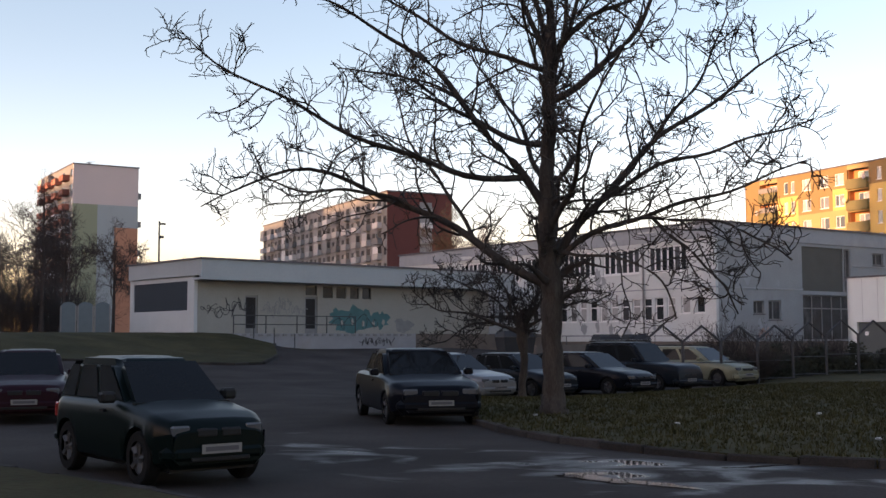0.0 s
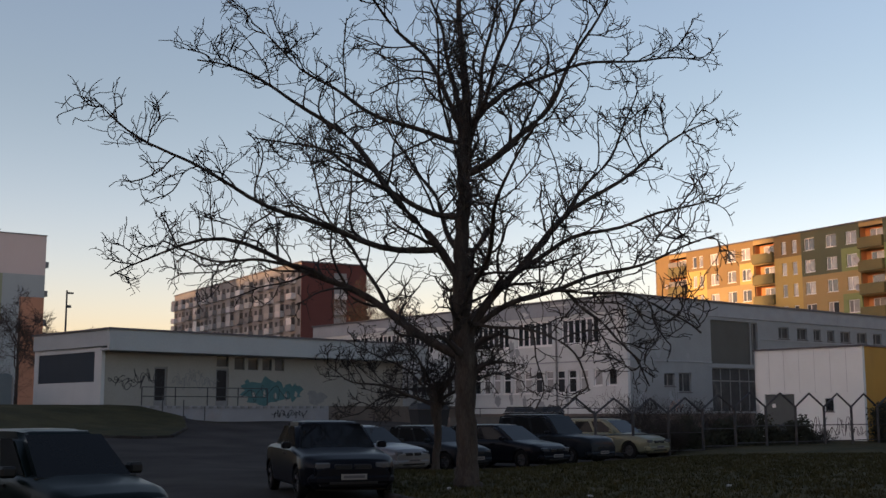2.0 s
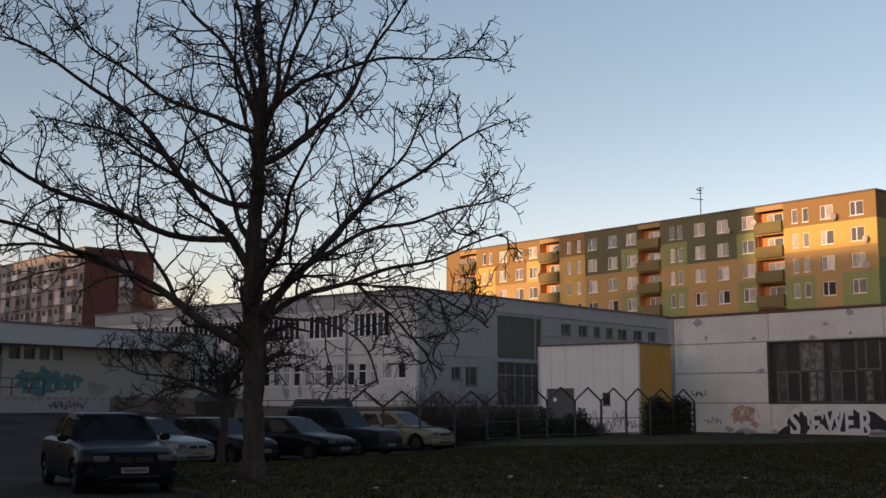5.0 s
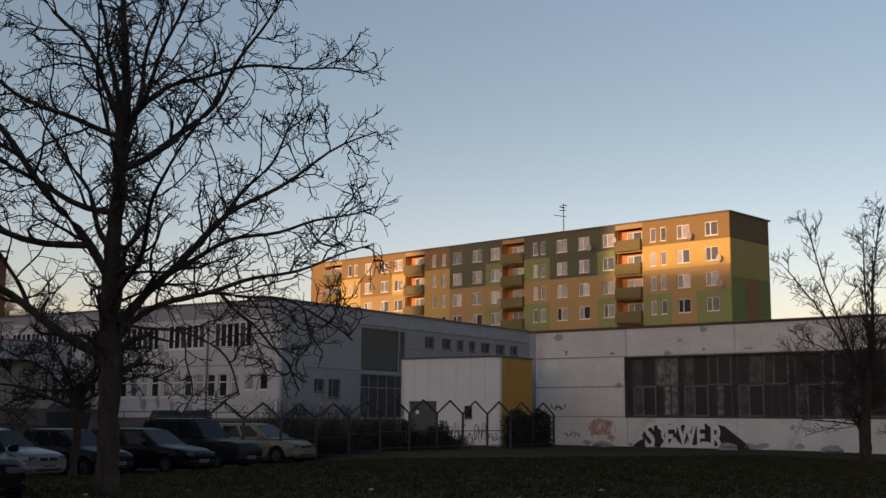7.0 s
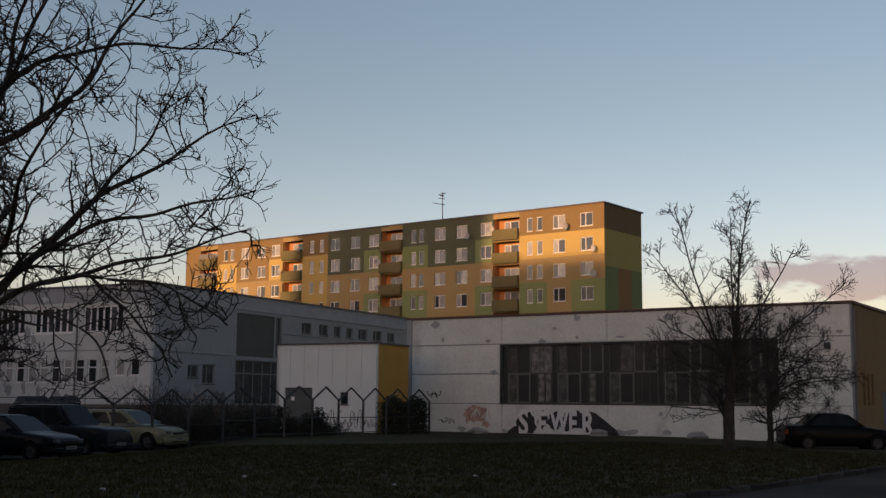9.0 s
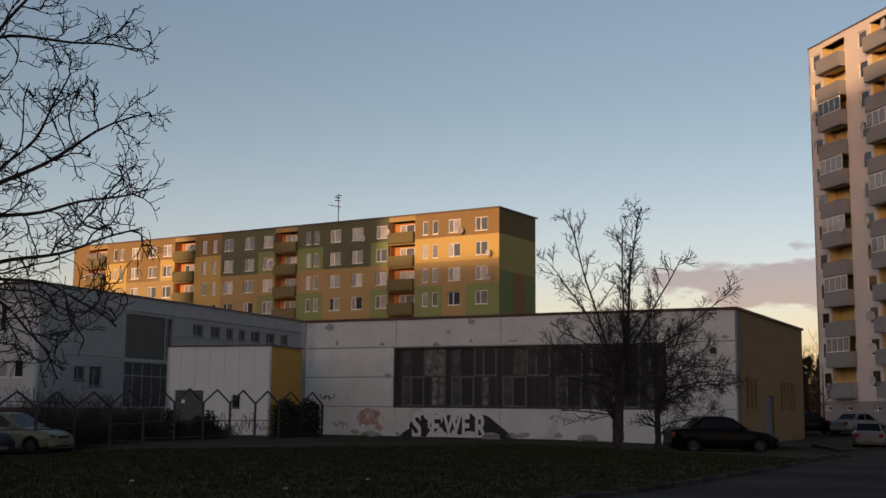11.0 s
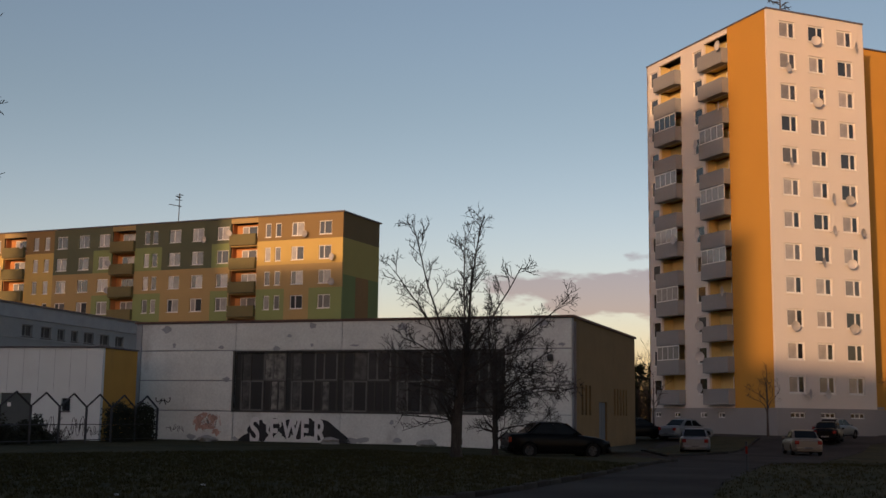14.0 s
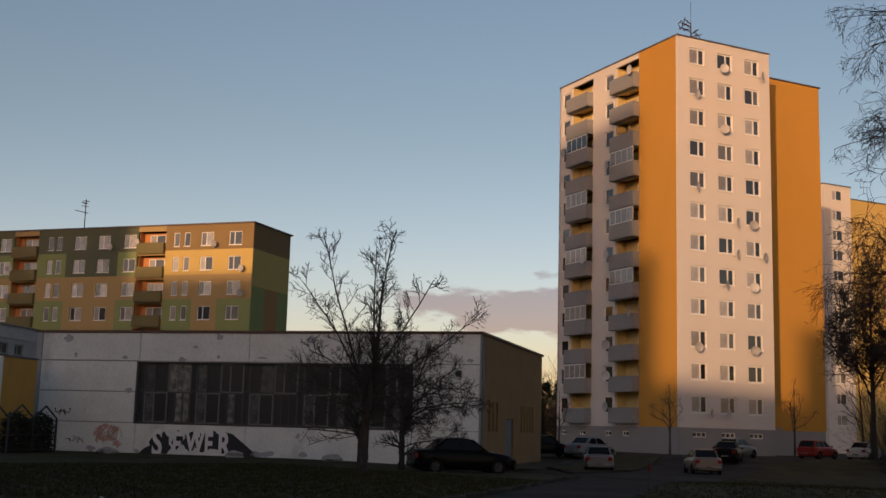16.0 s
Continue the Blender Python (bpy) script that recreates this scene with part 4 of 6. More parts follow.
# ---- white shed ----
shed = building("transformer_shed", (25.3, 56.0), 36.0, "white-panelled flat-roofed shed with a grey door and ochre side", category="shed")
SX, SY, SZ = 3.6, 6.3, 4.76
SF = face_y(SY)
wall("wall", shed, SF, SY, 0, SZ, [(0.55, 2.35, 0, 2.45), (4.1, 4.6, 1.55, 2.2)], [SHED_WHITE])
part("door", boxes((0.57, 0.1, 0.0, 2.33, 0.16, 2.43)), GREY_DOOR, shed, "grey steel double door", SF)
part("door_sign", boxes((0.95, 0.085, 1.75, 1.15, 0.099, 1.95)), FRAME_WHITE, shed, "", SF)
window(shed, SF @ pose(4.1, 0, 1.55), 0.5, 0.65, FRAME_RUST, PANE_DARK, 0, 0, True, 0.05)
wall("wall", shed, pose(0.23, 0, 0), SX - 0.23, 0, SZ, [], [OCHRE_SIDE])
for k in range(1, 7):
    part("seam", boxes((k * 0.9 - 0.006, -0.008, 2.5, k * 0.9 + 0.006, -0.002, SZ - 0.05)), FASCIA_GREY, shed, "", SF)
shell(shed, SX, SY, 0, SZ, SHED_WHITE, 0.06, 0.08)
for k in range(5):
    squiggle("graffiti", shed, SF @ pose(0, -0.006, 0), rg, 2.6 + k * 0.7, 3.4 + k * 0.7, 0.3, 1.3 if k % 2 else 0.8, 4, 0.03, BLACK_PAINT)

# ---- school ----
school = building("school_building", (16.34, 68.07), 35.0, "two-storey flat-roofed school of white and grey plaster", category="school")
CX, CY, CZ = 30.8, 34.0, 8.5
CF = face_y(CY)
up_groups = [(2.3, 5.5), (6.3, 9.6), (10.4, 13.6), (14.4, 17.6), (18.4, 21.6), (22.4, 25.6), (26.4, 29.6)]
low_w = [1.25, 2.4] + [3.6 + 1.0 * k for k in range(26)]
holes = [(CY - b, CY - a, 5.75, 7.35) for a, b in up_groups]
holes += [(CY - u - 0.36, CY - u + 0.36, 3.15 if k < 2 else 2.75, 4.15) for k, u in enumerate(low_w)]
wall("wall", school, CF, CY, 1.45, 7.6, holes, [SCHOOL_WHITE], label="white plastered side")
for a, b in up_groups:
    window(school, CF @ pose(CY - b, 0, 5.75), b - a, 1.6, FRAME_WHITE, PANE_DARK, 5, 0, True, 0.1)
for k, u in enumerate(low_w):
    z0 = 3.15 if k < 2 else 2.75
    window(school, CF @ pose(CY - u - 0.36, 0, z0), 0.72, 4.15 - z0, FRAME_WHITE, PANE if k % 3 else PANE_DARK, 0, (0.9 if k >= 2 else 0), True, 0.06)
holes = [(3.3, 4.3, 3.1, 3.9), (4.7, 5.9, 2.75, 3.95), (8.0, 13.0, 1.5, 4.35), (8.0, 12.2, 4.6, 7.4), (12.3, 13.0, 4.6, 7.4)]
cl = [(15.4, 16.6), (17.6, 18.8), (19.6, 20.5), (21.3, 22.2), (23.0, 24.3), (25.2, 26.5), (27.4, 28.6)]
holes += [(a, b, 6.45, 7.25) for a, b in cl]
wall("wall", school, pose(0.23, 0, 0), CX - 0.23, 1.45, 7.6, [(a - 0.23, b - 0.23, c, d) for a, b, c, d in holes], [SCHOOL_GREY], label="grey plastered end")
part("infill_panel", boxes((8.0, 0.08, 4.6, 12.2, 0.16, 7.4)), PANEL_DULL, school, "dull grey infill panel")
for (a, b, z0, z1), mu in zip(holes, [1, 1, 4, 0, 1] + [1] * 7):
    if mu == 0:
        continue
    window(school, pose(a, 0, z0), b - a, z1 - z0, FRAME_GREY, PANE_MATTE, mu, (2.0 if z1 - z0 > 2.8 and mu == 4 else 0), z1 - z0 < 2, 0.07)
part("plinth", boxes((-0.05, -0.05, -0.2, CX, 0.3, 1.44), (-0.05, 0.31, -0.2, 0.3, CY, 1.44)), BROWN_WALL, school, "dark stained plinth")
part("roof_band", boxes((-0.06, -0.06, 7.61, CX, 0.25, CZ), (-0.06, 0.26, 7.61, 0.25, CY, CZ)), FASCIA_GREY, school, "flaking grey roof band")
part("wall", boxes((0.26, CY - 0.22, -0.2, CX, CY, CZ), (CX - 0.22, 0.31, -0.2, CX, CY - 0.23, CZ)), SCHOOL_GREY, school)
part("roof", boxes((-0.14, -0.14, CZ + 0.004, CX + 0.1, CY + 0.1, CZ + 0.12)), ROOF_METAL, school)
part("ledge", boxes((-0.05, 0.0, 4.62, -0.004, CY, 4.7)), FASCIA_GREY, school)
part("ledge", boxes((0.0, -0.05, 4.62, 8.0, -0.004, 4.7)), FASCIA_GREY, school)
part("ledge", boxes((0.0, -0.05, 5.6, 2.0, -0.004, 5.64), (13.1, -0.05, 6.3, CX, -0.004, 6.36)), FASCIA_GREY, school)
for k in range(14):
    side = k % 2
    m_ = CF @ pose(0, -0.004, 0) if side else pose(0, -0.004, 0)
    flat_shape("damp_streak", school, m_, blob(rg, rg.uniform(CY - 16, CY - 0.6) if side else rg.uniform(0.6, 7.4), rg.uniform(1.8, 2.6) if k % 3 else rg.uniform(4.9, 5.6), rg.uniform(0.15, 0.5), rg.uniform(0.2, 0.75), 14, 0.5), SCHOOL_GREY if side else FASCIA_GREY)
part("downpipe", boxes((-0.14, 5.8, 1.5, -0.06, 5.9, 7.6)), FRAME_GREY, school)
for k in range(6):
    flat_shape("flaked_patch", school, CF @ pose(0, -0.066, 0), blob(rg, rg.uniform(8, CY - 0.5), rg.uniform(7.8, 8.4), rg.uniform(0.3, 1.0), rg.uniform(0.08, 0.2), 12, 0.5), SCHOOL_WHITE)
for k in range(3):
    squiggle("graffiti", school, pose(0, -0.056, 0), rg, 1.5 + 2.2 * k, 2.6 + 2.2 * k, 1.6, 2.3, 4, 0.05, (BLACK_PAINT, PINK_PAINT, BLACK_PAINT)[k])

# ---- shop ----
shop = building("shop_building", (-13.6, 64.58), 41.0, "single-storey closed shop with a deep grey fascia and sprayed walls", z=0.0, category="shop")
HX, HY, HZ = 22.6, 7.8, 6.1
hd = [(3.3, 4.15), (7.45, 8.35)]
hw = [(8.75, 9.5), (9.75, 10.5), (10.8, 11.5), (11.75, 12.45)]
wall("wall", shop, pose(0.23, 0, 0), HX - 0.23, 2.0, 5.0, [(a - 0.23, b - 0.23, 2.0, 4.2) for a, b in hd] + [(a - 0.23, b - 0.23, 4.15, 4.85) for a, b in hw] + [(7.25, 8.1, 4.3, 4.9)], [SHOP_WALL])
for a, b in hd:
    d = part("door", boxes((a, 0.08, 2.0, a + 0.1, 0.2, 4.18), (b - 0.1, 0.08, 2.0, b, 0.2, 4.18), (a + 0.1, 0.08, 4.08, b - 0.1, 0.2, 4.18), (a + 0.1, 0.08, 2.0, b - 0.1, 0.2, 2.3)), FRAME_GREY, shop, "dark glazed door with a grey frame")
    part("pane", boxes((a + 0.1, 0.12, 2.3, b - 0.1, 0.14, 4.08)), BROWN_DOOR, d)
for a, b in hw:
    window(shop, pose(a, 0, 4.15), b - a, 0.7, FRAME_RUST, PANE_GYM, 0, 0, False, 0.05)
window(shop, pose(7.48, 0, 4.3), 0.85, 0.6, FRAME_RUST, PANE_GYM, 0, 0, False, 0.05)
SHF = face_y(HY)
wall("wall", shop, SHF, HY, 1.7, 5.2, [(0.5, HY - 0.75, 3.3, 4.95)], [SHOP_END])
part("shutter", boxes((0.5, 0.05, 3.3, HY - 0.75, 0.12, 4.95)), BLUE_BAND, shop, "dark blue-grey shuttered window band", SHF)
part("fascia", boxes((-0.12, -1.0, 4.98, HX + 1.5, -0.75, HZ), (-0.12, -0.74, 5.22, 0.1, HY, HZ), (-0.1, -0.74, 4.98, HX + 1.4, 0.0, 5.1)), SHOP_FASCIA, shop, "deep pale grey fascia over the dock")
part("roof", boxes((-0.2, -1.08, HZ + 0.003, HX + 1.6, HY + 0.1, HZ + 0.1)), ROOF_METAL, shop)
part("wall", boxes((0.23, HY - 0.22, 1.0, HX, HY, HZ), (HX - 0.22, 0.23, 1.0, HX, HY - 0.23, HZ)), SHOP_WALL, shop)
part("plinth", boxes((-0.08, 0.3, 0.6, 0.2, HY, 1.69)), BROWN_WALL, shop)
part("dock", boxes((1.2, -1.9, 0.4, 14.5, -0.01, 1.99)), DOCK_GREY, shop, "stained concrete loading dock")
part("dock_end", boxes((14.52, -1.85, 0.4, 27.0, -0.01, 1.97)), BROWN_WALL, shop, "brown stained end of the dock")
for k in range(24):
    part("dock_edge_tooth", boxes((1.4 + k * 0.54, -1.96, 1.84, 1.66 + k * 0.54, -1.905, 1.97)), FRAME_GREY, shop)
# ramp and its railing
rb = bmesh.new()
vs = [rb.verts.new(p) for p in ((1.19, -0.1, 1.98), (1.19, -1.9, 1.98), (3.9, -4.6, 0.95), (2.7, -5.2, 0.95), (1.19, -0.1, 0.4), (1.19, -1.9, 0.4), (3.9, -4.6, 0.3), (2.7, -5.2, 0.3))]
for f in ((0, 1, 2, 3), (0, 4, 5, 1), (1, 5, 6, 2), (2, 6, 7, 3), (3, 7, 4, 0), (4, 7, 6, 5)):
    rb.faces.new([vs[k] for k in f])
part("ramp", rb, GRASS, shop, "overgrown grassy ramp up to the dock")
rail = bmesh.new()
for k in range(5):
    cyl(rail, (1.5 + 2.1 * k, -1.75, 2.0), (1.5 + 2.1 * k, -1.75, 3.0), 0.03, 0.03, 6)
for z in (2.5, 3.0):
    cyl(rail, (1.5, -1.75, z), (9.9, -1.75, z), 0.025, 0.025, 6)
for k in range(4):
    a = k / 3
    p = Vector((1.4, -1.9, 2.0)).lerp(Vector((3.7, -4.5, 0.98)), a)
    cyl(rail, p, p + Vector((0, 0, 0.95)), 0.025, 0.025, 6)
part("railing", rail, DARK_METAL, shop, "thin dark steel handrail")
DP = pose(0, -0.006, 0)
rs = random.Random(31)
teal = flat_shape("graffiti", shop, DP, blob(rs, 11.2, 2.85, 1.9, 0.85, 26, 0.35), TEAL_PAINT, "teal and black sprayed lettering")
flat_shape("paint_patch", teal, pose(0, -0.001, 0), blob(rs, 9.8, 3.2, 0.5, 0.35, 14, 0.5), TEAL_PAINT)
flat_shape("paint_patch", teal, pose(0, -0.001, 0), blob(rs, 13.2, 2.85, 0.8, 0.6, 18, 0.5), TEAL_PAINT)
flat_shape("paint_patch", teal, pose(0, -0.002, 0), blob(rs, 15.0, 2.5, 0.95, 0.45, 18, 0.5), FRAME_GREY)
for k in range(5):
    flat_shape("paint_patch", teal, pose(0, -0.003, 0), blob(rs, 10.2 + k * 0.8, 2.7 + rs.uniform(-0.2, 0.25), 0.13, 0.22, 9, 0.4), SHOP_WALL)
for k in range(4):
    squiggle("paint_line", teal, pose(0, -0.004, 0), rs, 9.6 + 0.9 * k, 10.3 + 0.9 * k, 2.2, 3.3, 1, 0.035, BLACK_PAINT)
for k in range(7):
    squiggle("graffiti", shop, DP, rs, 0.45 + 0.42 * k, 1.25 + 0.42 * k, 2.75 + rs.uniform(0, 0.5), 3.3 + rs.uniform(0, 0.9), 2, 0.04, BLACK_PAINT)
for k in range(8):
    squiggle("graffiti", shop, DP, rs, 4.4 + 0.35 * k, 5.1 + 0.35 * k, 2.8 + rs.uniform(0, 0.7), 3.6 + rs.uniform(0, 0.6), 2, 0.04, FRAME_GREY)
for k in range(6):
    squiggle("graffiti", shop, pose(0, -1.906, 0), rs, 10.2 + 0.4 * k, 10.7 + 0.4 * k, 1.25, 1.75, 2, 0.04, BLACK_PAINT)
pm = bmesh.new()
cyl(pm, (0.0, 4.2, 5.3), (0.0, 4.2, 8.6), 0.06, 0.045, 6)
box(pm, 0.05, 4.1, 7.6, 0.25, 4.3, 7.75)
box(pm, 0.0, 4.15, 8.4, 0.4, 4.25, 8.5)
part("roof_mast", pm, DARK_METAL, shop, "thin mast on the roof edge")

# ---- long grey block with red gable ----
red = building("apartment_block", (-9.05, 206.79), 26.5, "long grey panel apartment block with a dark red gable", category="apartment block")
RX, RY, RZ = 13.0, 71.4, 28.2
wall("wall", red, face_x(), RX, 0, RZ, [], [RED_WALL, PANEL_GREY], lambda u, z: 1 if 6.4 < u < 8.9 and z < 26.6 else 0, (6.4, 8.9), (26.6,))
rrows = [26.0 - 2.85 * k for k in range(9)]
for z in rrows:
    part("balcony_panel", boxes((6.5, -0.5, z - 1.3, 8.8, -0.02, z - 0.35)), PANEL_PALE, red)
RF = face_y(RY)
nb = 14
bw = RY / nb
holes = []
for z in rrows:
    for k in range(nb):
        holes += [(k * bw + 0.5, k * bw + 2.3, z - 1.2, z + 1.0), (k * bw + 3.3, k * bw + 4.6, z - 0.6, z + 0.8)]
wall("wall", red, RF, RY - 0.23, 0, RZ, holes, [PANEL_GREY], depth=0.3)
bp = mesh_of(boxes((0.2, -0.9, -1.35, 2.6, -0.02, -0.25)), "balcony_panel", PANEL_PALE)
wp = mesh_of(boxes((0.5, 0.12, -1.2, 2.3, 0.2, 1.0), (3.3, 0.12, -0.6, 4.6, 0.2, 0.8)), "pane", PANE_MATTE)
gp = mesh_of(boxes((0.25, -0.85, -0.24, 2.55, -0.8, 1.0)), "balcony_glazing", PANEL_PALE)
rr = random.Random(3)
for z in rrows[:7]:
    for k in range(nb):
        put("pane", wp, red, RF @ pose(k * bw, 0, z))
        put("balcony_panel", bp, red, RF @ pose(k * bw, 0, z))
        if rr.random() < 0.4:
            put("balcony_glazing", gp, red, RF @ pose(k * bw, 0, z))
        if rr.random() < 0.3:
            dish(red, RF @ pose(k * bw + 2.7, -1.0, z, 0, 0, rr.uniform(-40, 40)), 0.5)
shell(red, RX, RY, 0, RZ, PANEL_GREY, 0.2, 0.25)

# ---- tall block with painted gable ----
lt = building("apartment_block", (-67.96, 214.5), 31.5, "tall apartment block with a pale gable painted in green and salmon", z=2.0, category="apartment block")
LX, LY, LZ = 12.3, 24.0, 32.6
wall("wall", lt, face_x(), LX, -3, LZ, [], [PINK_WALL, SAGE_WALL, SALMON_WALL, SHOP_FASCIA], lambda u, z: 1 if u < 4.6 and z < 25.2 else (2 if u > 7.8 and z < 21.0 else (3 if z < 25.2 else 0)), (4.6, 7.8), (21.0, 25.2))
LF = face_y(LY)
lrows = [31.0 - 2.75 * k for k in range(11)]
holes = [(k * 6.0 + 3.9, k * 6.0 + 5.4, z - 0.7, z + 0.7) for z in lrows for k in range(4)]
wall("wall", lt, LF, LY - 0.23, -3, LZ, holes, [PANEL_GREY])
lb = mesh_of(boxes((0.4, -1.3, -1.3, 3.4, -0.02, -0.2)), "balcony_panel", BALCONY_RED)
lp = mesh_of(boxes((3.9, 0.1, -0.7, 5.4, 0.16, 0.7)), "pane", PANE)
lg2 = mesh_of(boxes((0.5, -1.2, -0.19, 3.3, -0.1, 1.1)), "balcony_glazing", PANEL_PALE)
for z in lrows:
    for k in range(4):
        put("balcony_panel", lb, lt, LF @ pose(k * 6.0, 0, z))
        put("pane", lp, lt, LF @ pose(k * 6.0, 0, z))
        if rr.random() < 0.5:
            put("balcony_glazing", lg2, lt, LF @ pose(k * 6.0, 0, z))
for z in lrows[1::2]:
    part("balcony_panel", boxes((LX + 0.01, 2.0, z - 1.3, LX + 1.2, 5.0, z - 0.2)), PANEL_GREY, lt)
shell(lt, LX, LY, 0, LZ, PANEL_GREY, 0.12, 0.2)
aerial(lt, 5.0, 8.0, LZ + 0.2, 1.6)

# ---- unseen buildings added behind the viewer to hold the low sun off the ground ----
SUN_N = Vector((0.423, -0.906))
SUN_A = Vector((0.906, 0.423))


def shade_block(w0, w1, h, along):
    c = SUN_N * w0 + SUN_A * along
    L = w1 - w0
    ang = math.degrees(math.atan2(SUN_N.y, SUN_N.x))
    b = building("apartment_block", (c.x, c.y), ang, "unseen plain panel apartment block added to shade the place", category="apartment block")
    n = max(2, int(L / 4))
    wall("wall", b, pose(0, 12, 0, 0, 0, 0) @ pose(L, 0, 0, 0, 0, 180), L, -1, h, [(k * L / n + 1.0, k * L / n + 2.4, 1.6 + 2.8 * j, 3.0 + 2.8 * j) for k in range(n) for j in range(int((h - 2) / 2.8))], [PANEL_GREY])
    part("wall", boxes((0, 0, -1, L, 0.3, h), (0, 0.31, -1, 0.3, 11.7, h), (L - 0.3, 0.31, -1, L, 11.7, h), (0.31, 11.2, -1, L - 0.31, 11.4, h)), PANEL_GREY, b)
    part("roof", boxes((-0.1, -0.1, h, L + 0.1, 12.1, h + 0.15)), ROOF_METAL, b)


# spans and heights chosen for where the shade edges fall on the visible fronts
shade_block(-330, -150, 41.0, -110)
shade_block(-150, -112, 23.0, -110)
shade_block(-112, -80, 42.0, -110)
shade_block(-80, -46, 34.6, -110)
shade_block(-46, -18.6, 46.6, -110)
shade_block(-18.6, -16.8, 33.0, -110)
shade_block(-16.8, -5.5, 21.5, -110)
shade_block(-5.5, 90, 29.0, -110)


# ---- trees ----
def tubes(name, strokes, material, parent, sides=5, label="", kind=""):
    """Tapered branches: each stroke is a list of (point, radius)."""
    verts, faces = [], []
    for st in strokes:
        base = len(verts)
        n = len(st)
        for i, (p, r) in enumerate(st):
            d = (st[min(i + 1, n - 1)][0] - st[max(i - 1, 0)][0])
            d = d.normalized() if d.length > 1e-6 else Vector((0, 0, 1))
            a = d.orthogonal().normalized()
            b = d.cross(a)
            for k in range(sides):
                t = k * math.tau / sides
                q = p + (a * math.cos(t) + b * math.sin(t)) * r
                verts.append((q.x, q.y, q.z))
        for i in range(n - 1):
            for k in range(sides):
                k2 = (k + 1) % sides
                faces.append((base + i * sides + k, base + i * sides + k2, base + (i + 1) * sides + k2, base + (i + 1) * sides + k))
        faces.append(tuple(base + (n - 1) * sides + k for k in range(sides)))
    me = bpy.data.meshes.new(name)
    me.from_pydata(verts, [], faces)
    me.materials.append(material)
    for poly in me.polygons:
        poly.use_smooth = True
    ob = put(name, me, parent, None, label)
    if kind:
        ob["kind"] = kind
    return ob


def stroke(rng, p, d, length, r0, r1, n, wander, lift):
    """A branch that swings smoothly from side to side; lift bends it up (or down, if negative) along its way."""
    out = [(p.copy(), r0)]
    d = d.normalized()
    aim = d.copy()
    swing = Vector((0, 0, 0))
    for k in range(n):
        swing = swing * 0.6 + Vector((rng.gauss(0, wander), rng.gauss(0, wander), rng.gauss(0, wander))) * 0.9
        d = (d + swing + Vector((0, 0, lift)) + (aim - d) * 0.15).normalized()
        aim = (aim + Vector((0, 0, lift))).normalized()
        p = p + d * (length / n)
        out.append((p.copy(), r1 + (r0 - r1) * (1 - (k + 1) / n) ** 1.35))
    return out


def limb_line(rng, p, az, rises, length, r, n=18, bend=1.0):
    """A limb that leaves at a heading and whose rise changes from its foot over its middle to its tip."""
    out = [(p.copy(), r)]
    a0, sway, swell = radians(az), rng.uniform(0, 6), rng.uniform(0, 6)
    for k in range(n):
        t = (k + 0.5) / n
        e = rises[0] + (rises[1] - rises[0]) * t * 2 if t < 0.5 else rises[1] + (rises[2] - rises[1]) * (t * 2 - 1)
        e, a = radians(e) + 0.13 * bend * math.sin(t * 17 + sway), a0 + 0.2 * bend * math.sin(t * 9 + swell)
        p = p + Vector((math.sin(a) * math.cos(e), math.cos(a) * math.cos(e), math.sin(e))) * (length / n)
        out.append((p.copy(), 0.016 + (r - 0.016) * (1 - (k + 1) / n) ** 1.15))
    return out


def side_dir(rng, d, angle):
    a = d.orthogonal().normalized()
    a.rotate(Matrix.Rotation(rng.uniform(0, math.tau), 3, d))
    return (d * math.cos(angle) + a * math.sin(angle)).normalized()


def sprout(rng, parent_stroke, count, lo, length, ratio, angle, wander, lift, n=5, rmin=0.006, upbias=0.15):
    """Side branches along a parent stroke, shorter towards its tip."""
    out = []
    m = len(parent_stroke) - 1
    for k in range(count):
        a = lo + (1 - lo) * (k + rng.random()) / count
        x = a * m
        i = min(int(x), m - 1)
        p = parent_stroke[i][0].lerp(parent_stroke[i + 1][0], x - i)
        r = parent_stroke[i][1] + (parent_stroke[i + 1][1] - parent_stroke[i][1]) * (x - i)
        d = (parent_stroke[i + 1][0] - parent_stroke[i][0]).normalized()
        sd = side_dir(rng, d, rng.uniform(*angle)) + Vector((0, 0, upbias))
        ln = length * rng.uniform(0.55, 1.15) * (1.2 - 0.75 * a)
        out.append(stroke(rng, p, sd, ln, max(rmin, r * ratio), rmin * 0.8, n, wander, lift))
    return out


def roughen(rng, trunk):
    """More stations along a trunk, with knots and small bends."""
    out = []
    for (p, r), (q, s) in zip(trunk, trunk[1:]):
        for k in range(5):
            a = k / 5
            out.append((p.lerp(q, a) + Vector((rng.gauss(0, 0.06), rng.gauss(0, 0.06), 0)) * r, (r + (s - r) * a) * rng.uniform(0.95, 1.07)))
    return out + [trunk[-1]]


